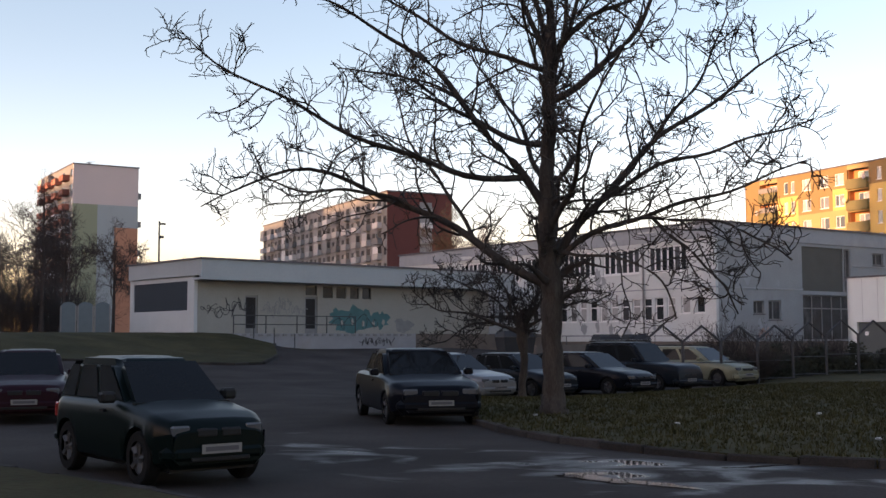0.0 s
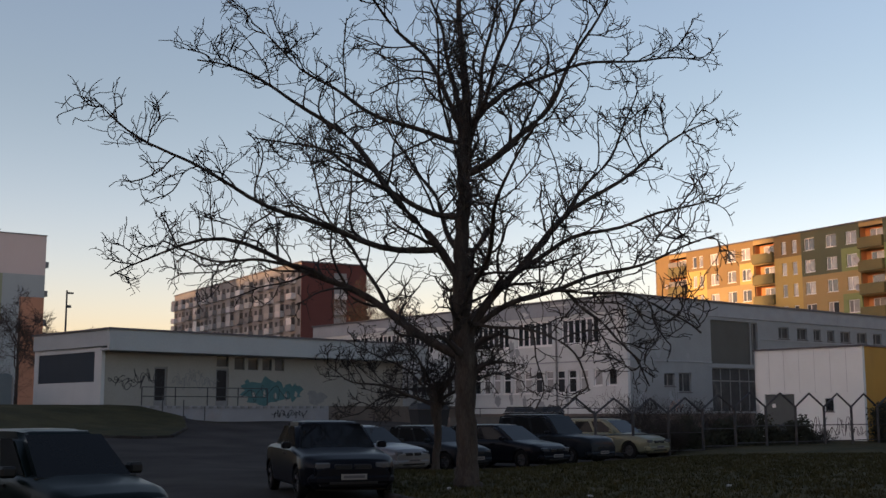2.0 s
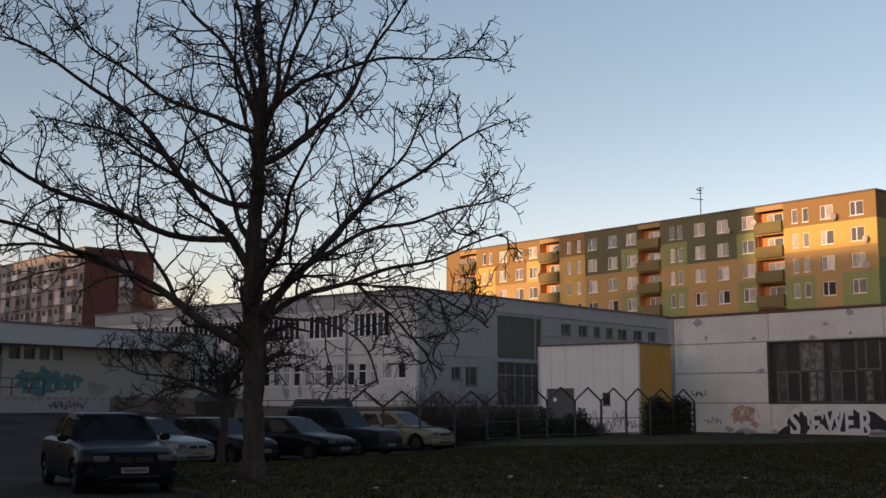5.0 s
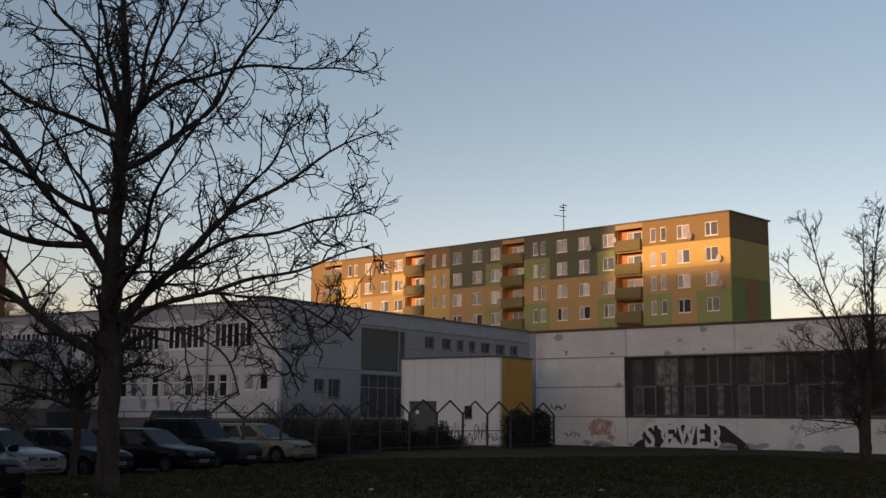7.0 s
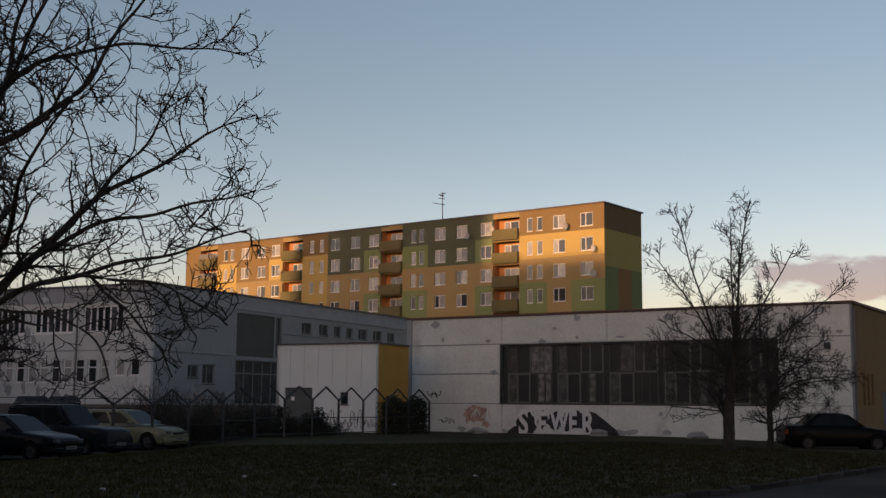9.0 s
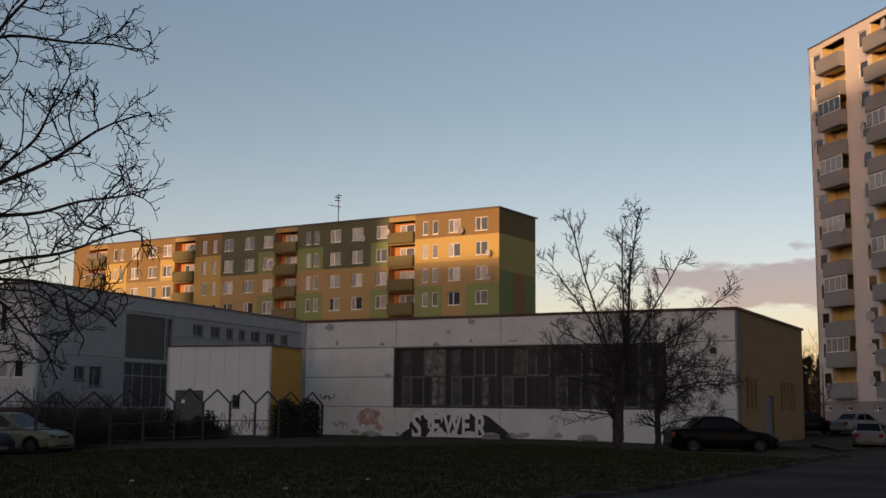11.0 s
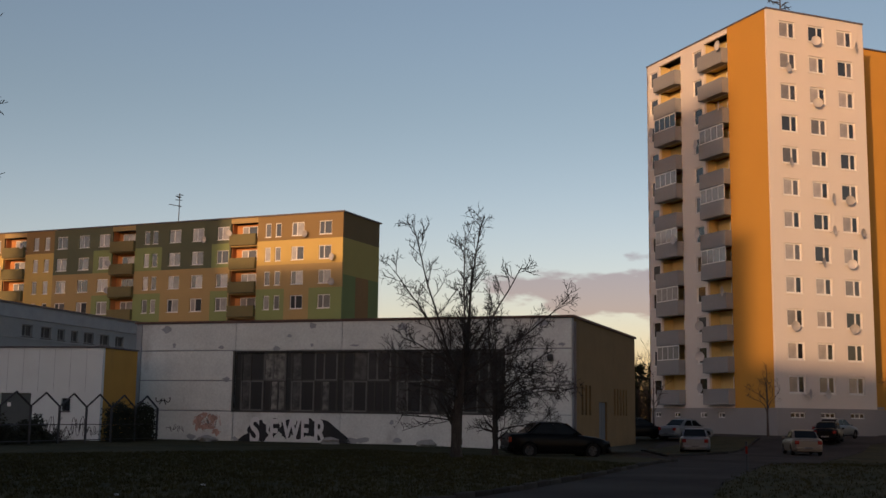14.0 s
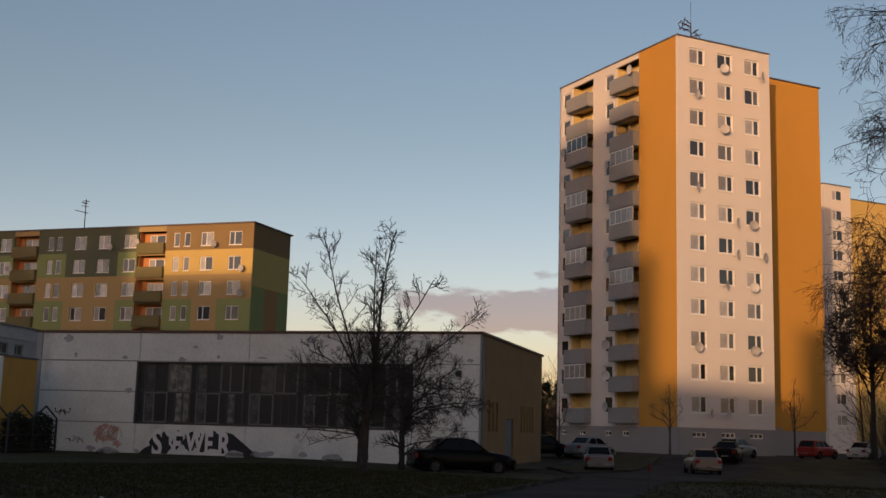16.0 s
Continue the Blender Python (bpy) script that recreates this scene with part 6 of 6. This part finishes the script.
def wheel(parent, x, y, r, side):
    key = round(r, 3)
    if key not in WHEEL_CACHE:
        t = bmesh.new()
        prof = [(r * 0.62, 0.085), (r * 0.93, 0.085), (r, 0.058), (r, -0.058), (r * 0.93, -0.085), (r * 0.62, -0.085)]
        n = 20
        rings = [[t.verts.new((a * math.cos(k * math.tau / n), w, a * math.sin(k * math.tau / n))) for a, w in prof] for k in range(n)]
        for k in range(n):
            for j in range(len(prof) - 1):
                t.faces.new((rings[k][j], rings[k][j + 1], rings[(k + 1) % n][j + 1], rings[(k + 1) % n][j]))
        m = bmesh.new()
        bmesh.ops.create_cone(m, cap_ends=True, segments=20, radius1=r * 0.63, radius2=r * 0.6, depth=0.1, matrix=Matrix.Rotation(math.pi / 2, 4, "X"))
        for k in range(5):
            a = k * math.tau / 5
            c = Vector((math.cos(a), 0, math.sin(a)))
            cyl(m, c * 0.06 + Vector((0, -0.055, 0)), c * r * 0.55 + Vector((0, -0.05, 0)), 0.035, 0.045, 5)
            cyl(m, c * 0.06 + Vector((0, 0.055, 0)), c * r * 0.55 + Vector((0, 0.05, 0)), 0.035, 0.045, 5)
        WHEEL_CACHE[key] = (mesh_of(t, "wheel", RUBBER), mesh_of(m, "rim", RIM))
    a, b = WHEEL_CACHE[key]
    w = put("wheel", a, parent, pose(x, y, r))
    put("rim", b, w)


# profile: along (0 rear to 1 front) -> bonnet or boot line; cabin: rear foot, rear roof, front roof, front foot
SHAPES = {
    "hatch": dict(top=[(0, 0.86), (0.03, 0.92), (0.62, 0.93), (0.7, 0.9), (0.88, 0.8), (0.97, 0.72), (1, 0.6)], cabin=(0.02, 0.1, 0.52, 0.72)),
    "sedan": dict(top=[(0, 0.78), (0.03, 0.92), (0.2, 0.96), (0.64, 0.94), (0.72, 0.9), (0.9, 0.8), (0.97, 0.7), (1, 0.56)], cabin=(0.16, 0.3, 0.56, 0.73)),
    "estate": dict(top=[(0, 0.84), (0.02, 0.94), (0.62, 0.94), (0.72, 0.9), (0.9, 0.8), (0.97, 0.7), (1, 0.56)], cabin=(0.01, 0.06, 0.54, 0.72)),
    "suv": dict(top=[(0, 0.9), (0.02, 1.05), (0.62, 1.06), (0.7, 1.04), (0.9, 0.98), (0.98, 0.9), (1, 0.7)], cabin=(0.01, 0.04, 0.54, 0.68)),
}


def lerp_profile(prof, a):
    for (x0, z0), (x1, z1) in zip(prof, prof[1:]):
        if a <= x1:
            return z0 + (z1 - z0) * (a - x0) / (x1 - x0)
    return prof[-1][1]


def car(x, y, heading, shape, L, W, H, color, label, dz=0.0, trim=None, rails=False, lights=None, ground_z=None):
    """A parked car; heading in degrees, 0 along +x. Front is +x in its own axes."""
    s = SHAPES[shape]
    z = (height(x, y) if ground_z is None else ground_z) + dz
    root = thing("car", pose(x, y, z, 0, 0, heading), label, "car")
    k = H / (1.4 if shape != "suv" else 1.75) 
    hw = W / 2
    n = 64
    bm = bmesh.new()
    secs = []
    wheel_x = (L * 0.315, -L * 0.305)
    for i in range(n + 1):
        a = i / n
        x_ = L * (a - 0.5)
        zt = lerp_profile(s["top"], a) * k
        nose = min(a, 1 - a)
        round_in = (1 - smooth(0, 0.13, nose)) ** 1.5
        w = hw * (1 - 0.21 * round_in)
        zb = (0.2 + 0.06 * round_in) * k
        arch = max([0.0] + [0.31 * k + math.sqrt(max(0.0, (0.345 * k) ** 2 - (x_ - wx) ** 2)) if abs(x_ - wx) < 0.345 * k else 0.0 for wx in wheel_x])
        pts = [(w * 0.84, zb), (w * 0.965, zb + 0.06 * k), (w * 0.995, zb + 0.2 * k), (w, zb + 0.34 * k), (w * 0.985, zt - 0.2 * k), (w * 0.965, zt - 0.08 * k), (w * 0.9, zt - 0.025 * k), (w * 0.78, zt), (w * 0.4, zt + 0.018)]
        pts = [(yy, min(max(zz, arch), zt + 0.018)) for yy, zz in pts]
        loop = pts + [(-yy, zz) for yy, zz in reversed(pts)]
        secs.append([bm.verts.new((x_, yy, zz)) for yy, zz in loop])
    m = len(secs[0])
    for i in range(n):
        for j in range(m):
            bm.faces.new((secs[i][j], secs[i][(j + 1) % m], secs[i + 1][(j + 1) % m], secs[i + 1][j]))
    bm.faces.new(secs[0])
    bm.faces.new(secs[-1])
    body = part("body", bm, color, root)
    for f in body.data.polygons:
        f.use_smooth = True
    body.data.set_sharp_from_angle(angle=radians(38))
    part("underbody", boxes((-L * 0.45, -hw * 0.72, 0.17 * k, L * 0.45, hw * 0.72, 0.66 * k)), BLACK_TRIM, root)
    # glasshouse
    c0, c1, c2, c3 = [L * (a - 0.5) for a in s["cabin"]]
    zb0, zb3 = lerp_profile(s["top"], s["cabin"][0]) * k - 0.04, lerp_profile(s["top"], s["cabin"][3]) * k - 0.03
    wb, wr, zr = hw * 0.93, hw * 0.74, H - 0.03

    def quad(name, pts, mat_, parent, label=""):
        b = bmesh.new()
        b.faces.new([b.verts.new(p) for p in pts])
        return part(name, b, mat_, parent, label)

    def shrink(pts, e):
        c = sum((Vector(p) for p in pts), Vector()) / len(pts)
        return [Vector(p).lerp(c, e) for p in pts]

    cab = bmesh.new()
    lo = [(c0, wb * 0.92, zb0), (c3, wb * 0.95, zb3), (c3, -wb * 0.95, zb3), (c0, -wb * 0.92, zb0)]
    hi = [(c1, wr, zr), (c2, wr, zr), (c2, -wr, zr), (c1, -wr, zr)]
    lv, hv = [cab.verts.new(p) for p in lo], [cab.verts.new(p) for p in hi]
    rc = [cab.verts.new(p) for p in ((c1 + 0.22, wr * 0.7, H + 0.015), (c2 - 0.22, wr * 0.7, H + 0.015), (c2 - 0.22, -wr * 0.7, H + 0.015), (c1 + 0.22, -wr * 0.7, H + 0.015))]
    for i in range(4):
        j = (i + 1) % 4
        cab.faces.new((lv[i], lv[j], hv[j], hv[i]))
        cab.faces.new((hv[i], hv[j], rc[j], rc[i]))
    cab.faces.new(rc)
    bmesh.ops.bevel(cab, geom=[e for e in cab.edges], offset=0.085, segments=4, affect="EDGES")
    cb = part("cabin", cab, color, root)
    for f in cb.data.polygons:
        f.use_smooth = True
    cb.data.set_sharp_from_angle(angle=radians(40))
    out = 0.012
    # front and rear screens
    fs = shrink([(c3, wb * 0.95, zb3), (c3, -wb * 0.95, zb3), (c2, -wr, zr), (c2, wr, zr)], 0.11)
    quad("windscreen", [p + Vector((out * 2, 0, out)) for p in fs], CAR_GLASS, root)
    rs_ = shrink([(c0, wb * 0.92, zb0), (c0, -wb * 0.92, zb0), (c1, -wr, zr), (c1, wr, zr)], 0.13)
    quad("rear_screen", [p + Vector((-out * 2, 0, out)) for p in rs_], CAR_GLASS, root)
    for sg in (1, -1):
        q = [Vector((c0, sg * wb * 0.92, zb0)), Vector((c3, sg * wb * 0.95, zb3)), Vector((c2, sg * wr, zr)), Vector((c1, sg * wr, zr))]

        def at(a, b):
            return q[0].lerp(q[1], a).lerp(q[3].lerp(q[2], a), b) + Vector((0, sg * out, out * 0.3))
        spans = ((0.08, 0.26), (0.3, 0.6), (0.64, 0.93)) if shape in ("estate", "suv", "hatch") else ((0.1, 0.48), (0.52, 0.93))
        for a0, a1 in spans:
            quad("side_window", [at(a0, 0.12), at(a1, 0.12), at(a1 - (0.05 if a1 > 0.9 else 0), 0.88), at(a0 + 0.02, 0.88)], CAR_GLASS, root)
        mb = boxes((c3 - 0.42, sg * (wb + 0.02), zb3 + 0.03, c3 - 0.26, sg * (wb + 0.2), zb3 + 0.16), bevel=0.03)
        part("mirror", mb, trim or color, root)
        hb = boxes((L * 0.5 - 0.26, sg * hw * 0.77, (0.54 if shape == "hatch" else 0.565) * k, L * 0.5 - 0.02, sg * hw * 0.47, 0.68 * k), bevel=0.022)
        hl = part("headlight", hb, LENS, root)
        cb_ = bmesh.new()
        cyl(cb_, (L * 0.5 - 0.04, sg * hw * 0.61, 0.612 * k), (L * 0.5 - 0.016, sg * hw * 0.61, 0.612 * k), 0.045 * k, 0.045 * k, 10)
        part("reflector", cb_, RIM, hl)
        tb = boxes((-L * 0.5 - 0.012, sg * hw * 0.86, 0.62 * k, -L * 0.5 + 0.12, sg * hw * 0.58, 0.82 * k), bevel=0.02)
        part("tail_light", tb, TAIL, root)
        hd_ = boxes((L * 0.02, sg * (hw * 0.985), 0.78 * k, L * 0.06, sg * (hw * 0.985 + 0.03), 0.81 * k))
        part("door_handle", hd_, trim or color, root)
        for wx in (L * 0.315, -L * 0.305):
            wheel(root, wx, sg * (hw - 0.105), 0.305 * k, sg)
        if rails:
            part("roof_rail", boxes((c1 + 0.1, sg * wr * 0.85, H + 0.02, c2 - 0.2, sg * (wr * 0.85 - 0.04), H + 0.06)), BLACK_TRIM, root)
    part("bumper", boxes((L * 0.5 - 0.3, -hw * 0.9, 0.21 * k, L * 0.5 + 0.035, hw * 0.88, 0.53 * k), bevel=0.13), color, root)
    part("rear_bumper", boxes((-L * 0.5 - 0.045, -hw * 0.9, 0.23 * k, -L * 0.5 + 0.3, hw * 0.88, 0.55 * k), bevel=0.13), color, root)
    for sg in (1, -1):
        part("grille", boxes((L * 0.5 - 0.12, sg * 0.02, 0.545 * k, L * 0.5 + 0.008, sg * hw * 0.38, 0.645 * k), bevel=0.02), BLACK_TRIM, root)
        part("wiper", boxes((c3 - 0.02, sg * 0.08, zb3 + 0.015, c3 + 0.03, sg * 0.6, zb3 + 0.035)), BLACK_TRIM, root)
    part("air_intake", boxes((L * 0.5 - 0.02, -hw * 0.5, 0.29 * k, L * 0.5 + 0.042, hw * 0.5, 0.34 * k), bevel=0.01), BLACK_TRIM, root)
    for sx in (1, -1):
        pl = part("number_plate", boxes((sx * (L * 0.5 + 0.05), -0.24, 0.375 * k, sx * (L * 0.5 + 0.062), 0.24, 0.475 * k)), PLATE, root)
        part("plate_bar", boxes((sx * (L * 0.5 + 0.063), -0.2, 0.4 * k, sx * (L * 0.5 + 0.066), 0.2, 0.45 * k)), PLATE_BAR, pl)
    return root


GREEN_PAINT = paint("dark_green_car_paint", (0.003, 0.0065, 0.0062), 0.0)
BLUE_PAINT = paint("dark_navy_car_paint", (0.005, 0.006, 0.009), 0.0)
PLUM_PAINT = paint("dark_plum_car_paint", (0.018, 0.006, 0.01), 0.0)
SILVER_PAINT = paint("silver_car_paint", (0.17, 0.177, 0.187), 0.3)
STEEL_PAINT = paint("slate_blue_car_paint", (0.009, 0.012, 0.016), 0.0)
OLIVE_PAINT = paint("pale_olive_car_paint", (0.17, 0.17, 0.12), 0.2)
BLACK_CAR = paint("black_car_paint", (0.004, 0.004, 0.0045), 0.0)
RED_PAINT = paint("red_car_paint", (0.22, 0.03, 0.025))
CREAM_PAINT = paint("cream_car_paint", (0.2, 0.17, 0.14), 0.1)
WHITE_CAR = paint("white_car_paint", (0.42, 0.42, 0.42), 0.0)
ROW_H = -49.0
car(-3.45, 14.2, -52, "hatch", 3.4, 1.42, 1.4, GREEN_PAINT, "small dark green hatchback parked by the road", trim=BLACK_TRIM)
car(-0.5, 23.8, -76, "sedan", 4.5, 1.82, 1.42, BLUE_PAINT, "dark navy saloon car parked beside the lawn")
car(-8.6, 24.4, -72, "hatch", 4.0, 1.68, 1.42, PLUM_PAINT, "dark plum hatchback parked on the asphalt")
car(0.45, 35.4, ROW_H, "hatch", 4.1, 1.68, 1.4, SILVER_PAINT, "silver hatchback in the row of parked cars", trim=BLACK_TRIM)
car(2.7, 37.6, ROW_H, "hatch", 3.7, 1.62, 1.42, STEEL_PAINT, "slate blue hatchback in the row of parked cars")
car(5.2, 39.5, ROW_H, "estate", 4.5, 1.74, 1.42, BLUE_PAINT, "dark blue estate car in the row of parked cars")
car(7.4, 42.6, ROW_H, "suv", 4.5, 1.78, 1.75, STEEL_PAINT, "dark off-road car with a roof rack in the row", rails=True)
car(10.5, 46.8, ROW_H, "estate", 4.6, 1.76, 1.55, OLIVE_PAINT, "pale olive car parked behind the pipe fence", rails=True)
car(33.5, 32.2, -30, "sedan", 4.1, 1.7, 1.4, BLACK_CAR, "black saloon parked on the grass by the gym")
car(56.2, 42.7, 38, "sedan", 4.4, 1.72, 1.42, SILVER_PAINT, "silver saloon parked on the road to the tower")
car(67.5, 52.0, 0, "sedan", 4.4, 1.72, 1.42, SILVER_PAINT, "grey saloon parked beside the tower")
car(65.5, 54.5, -28, "hatch", 4.2, 1.75, 1.48, BLACK_CAR, "black hatchback parked beside the tower")
car(60.5, 38.3, 42, "sedan", 4.4, 1.72, 1.42, CREAM_PAINT, "cream saloon with red tail lights on the road")
car(72.5, 43.8, 25, "sedan", 4.3, 1.7, 1.42, BLACK_CAR, "dark car parked in front of the tower")
car(77.5, 46.2, 5, "sedan", 4.4, 1.72, 1.42, SILVER_PAINT, "pale saloon parked in front of the tower")
car(87.0, 44.5, 0, "hatch", 4.1, 1.7, 1.45, RED_PAINT, "red hatchback parked before the tower wing")
car(90.5, 42.2, 5, "sedan", 4.4, 1.72, 1.42, WHITE_CAR, "white saloon parked before the tower wing")
car(-44, 118, -20, "hatch", 4.0, 1.7, 1.45, WHITE_CAR, "white hatchback parked far off by the trees")

# ---- small things ----
kiosk = thing("bottle_bank", pose(-21.5, 67.5, height(-21.5, 67.5) + 0.1, 0, 0, 16), "row of blue-grey metal recycling cabins with arched tops", "cabin")
for k in range(3):
    bm = bmesh.new()
    prof = [(-0.42, 0), (0.42, 0), (0.42, 1.55)] + [(0.42 * math.cos(a), 1.55 + 0.28 * math.sin(a)) for a in (0.5, 1.0, 1.57, 2.14, 2.64)] + [(-0.42, 1.55)]
    f = bm.faces.new([bm.verts.new((x, 0, z)) for x, z in prof])
    r = bmesh.ops.extrude_face_region(bm, geom=[f])
    bmesh.ops.translate(bm, vec=(0, 1.0, 0), verts=[v for v in r["geom"] if isinstance(v, bmesh.types.BMVert)])
    c = part("cabin", bm, KIOSK, kiosk, "", pose(k * 0.95, 0, 0))
    part("frame", boxes((-0.46, -0.04, 0, -0.38, -0.005, 1.6), (0.38, -0.04, 0, 0.46, -0.005, 1.6)), FRAME_GREY, c)
for x, y, s in ((9.3, 19.7, 1), (4.2, 20.5, 2), (1.9, 22.9, 3), (6.5, 17.2, 4), (12.0, 21.5, 5), (7.5, 23.0, 6)):
    rng = random.Random(s)
    bm = bmesh.new()
    bmesh.ops.create_icosphere(bm, subdivisions=1, radius=0.05)
    for v in bm.verts:
        v.co = Vector((v.co.x * rng.uniform(0.8, 1.8), v.co.y * rng.uniform(0.6, 1.2), v.co.z * 0.5))
    ob = part("litter", bm, LITTER, None, "", pose(x, y, height(x, y) + 0.125))
    tagged(ob, "crumpled pale litter lying on the grass", "litter")
for x, y, s in ((28.0, 58.0, 11), (30.5, 54.2, 12), (36.9, 44.3, 13), (34.2, 48.5, 14)):
    rng = random.Random(s)
    bm = bmesh.new()
    bmesh.ops.create_icosphere(bm, subdivisions=2, radius=0.4)
    for v in bm.verts:
        v.co = Vector((v.co.x * 1.4, v.co.y, v.co.z * 0.6)) * rng.uniform(0.72, 1.15)
    ob = part("stone", bm, STONE, None, "", pose(x - 0.4, y - 0.6, height(x, y) + 0.2))
    tagged(ob, "grey rubble lump at the foot of the wall", "stone")

# waste containers behind the retaining wall
CONTAINER = mat("dark_container_plastic", (0.014, 0.014, 0.016), 0.7, vary=0.25)


def container(x, y, z, w, turn):
    root = thing("waste_container", pose(x, y, z, 0, 0, turn), "dark wheeled waste container with a sloping lid", "container", "containers behind the wall")
    bm = bmesh.new()
    lo = [(-w * 0.42, -0.42, 0.2), (w * 0.42, -0.42, 0.2), (w * 0.42, 0.42, 0.2), (-w * 0.42, 0.42, 0.2)]
    hi = [(-w * 0.5, -0.52, 1.1), (w * 0.5, -0.52, 1.1), (w * 0.5, 0.52, 1.1), (-w * 0.5, 0.52, 1.1)]
    a, b = [bm.verts.new(p) for p in lo], [bm.verts.new(p) for p in hi]
    for i in range(4):
        j = (i + 1) % 4
        bm.faces.new((a[i], a[j], b[j], b[i]))
    bm.faces.new(a)
    bm.faces.new(b)
    part("bin_body", bm, CONTAINER, root)
    lid = bmesh.new()
    a = [lid.verts.new(p) for p in ((-w * 0.52, -0.55, 1.11), (w * 0.52, -0.55, 1.11), (w * 0.52, 0.55, 1.11), (-w * 0.52, 0.55, 1.11))]
    b = [lid.verts.new(p) for p in ((-w * 0.44, -0.3, 1.38), (w * 0.44, -0.3, 1.38), (w * 0.44, 0.4, 1.38), (-w * 0.44, 0.4, 1.38))]
    for i in range(4):
        j = (i + 1) % 4
        lid.faces.new((a[i], a[j], b[j], b[i]))
    lid.faces.new(a)
    lid.faces.new(b)
    part("lid", lid, CONTAINER, root)
    for sx in (-1, 1):
        for sy in (-1, 1):
            wb_ = bmesh.new()
            cyl(wb_, (sx * w * 0.34, sy * 0.34 - 0.03, 0.1), (sx * w * 0.34, sy * 0.34 + 0.03, 0.1), 0.1, 0.1, 10)
            part("castor", wb_, RUBBER, root)


for x, y, w in ((3.35, 50.6, 1.5), (8.2, 56.6, 1.15), (9.75, 57.4, 1.15)):
    pad = part("concrete_pad", boxes((-1.1, -0.8, -0.6, 1.1, 0.8, 0.0)), DOCK_GREY, None, "", pose(x, y, 0.6 if w > 1.3 else 0.45, 0, 0, 41))
    tagged(pad, "low concrete pad under the waste container", "pad")
    container(x, y, 0.6 if w > 1.3 else 0.45, w, 20)

post = thing("marker_post", pose(29.6, 20.6, height(29.6, 20.6) + 0.08), "thin dark marker post at the road edge", "post")
part("pole", cyl(bmesh.new(), (0, 0, -0.1), (0, 0, 0.86), 0.03, 0.03, 8), DARK_METAL, post)
part("band", cyl(bmesh.new(), (0, 0, 0.5), (0, 0, 0.72), 0.034, 0.034, 8), TAIL, post, "dull red band")

# puddles on the road
WATER = mat("puddle_water", (0.02, 0.02, 0.022), 0.03, vary=0.1, bump=0, spec=0.6)


def puddle(pts):
    bm = bmesh.new()
    bm.faces.new([bm.verts.new((x, y, height(x, y) + 0.012)) for x, y in pts])
    bmesh.ops.triangulate(bm, faces=bm.faces[:])
    ob = part("puddle", bm, WATER)
    tagged(ob, "shallow puddle reflecting the evening sky", "puddle")


def puddle_shape(cx, cy, lx, ly, ang, seed, n=40):
    rng = random.Random(seed)
    ph = [rng.uniform(0, 6) for _ in range(4)]
    out = []
    for k in range(n):
        t = k * math.tau / n
        r = 1 + 0.22 * math.sin(2 * t + ph[0]) + 0.2 * math.sin(3 * t + ph[1]) + 0.16 * math.sin(5 * t + ph[2]) + 0.12 * math.sin(9 * t + ph[3]) + 0.06 * math.sin(17 * t + ph[0])
        x, y = lx * r * math.cos(t), ly * r * math.sin(t)
        out.append((cx + x * math.cos(ang) - y * math.sin(ang), cy + x * math.sin(ang) + y * math.cos(ang)))
    return out


puddle(puddle_shape(2.0, 13.25, 0.75, 0.2, -0.8, 4, 90))

# grass tufts on the lawns near the viewer
def tufts(name, poly_box, count, seed, inside, label):
    rng = random.Random(seed)
    verts, faces = [], []
    while count > 0:
        x, y = rng.uniform(poly_box[0], poly_box[1]), rng.uniform(poly_box[2], poly_box[3])
        if not inside(x, y):
            continue
        count -= 1
        z = height(x, y) + 0.095
        for k in range(5):
            a = rng.uniform(0, math.tau)
            h, w, ln = rng.uniform(0.03, 0.095), 0.012, rng.uniform(0.02, 0.09)
            px, py = x + rng.uniform(-0.07, 0.07), y + rng.uniform(-0.07, 0.07)
            b = len(verts)
            verts += [(px - w * math.sin(a), py + w * math.cos(a), z), (px + w * math.sin(a), py - w * math.cos(a), z), (px + ln * math.cos(a), py + ln * math.sin(a), z + h)]
            faces.append((b, b + 1, b + 2))
    me = bpy.data.meshes.new(name)
    me.from_pydata(verts, [], faces)
    me.materials.append(GRASS_BLADE)
    tagged(new(name, me), label, "grass", kind="stuff")


def in_poly(poly):
    def f(x, y):
        c = False
        for (x0, y0), (x1, y1) in zip(poly, poly[1:] + poly[:1]):
            if (y0 > y) != (y1 > y) and x < (x1 - x0) * (y - y0) / (y1 - y0) + x0:
                c = not c
        return c
    return f


tufts("grass", (0, 30, 13.5, 40), 26000, 1, in_poly(LAWN), "short dull winter grass on the lawn")
tufts("grass", (18, 50, 4, 32), 7000, 2, in_poly(RIGHT_LAWN), "short dark grass beside the road")
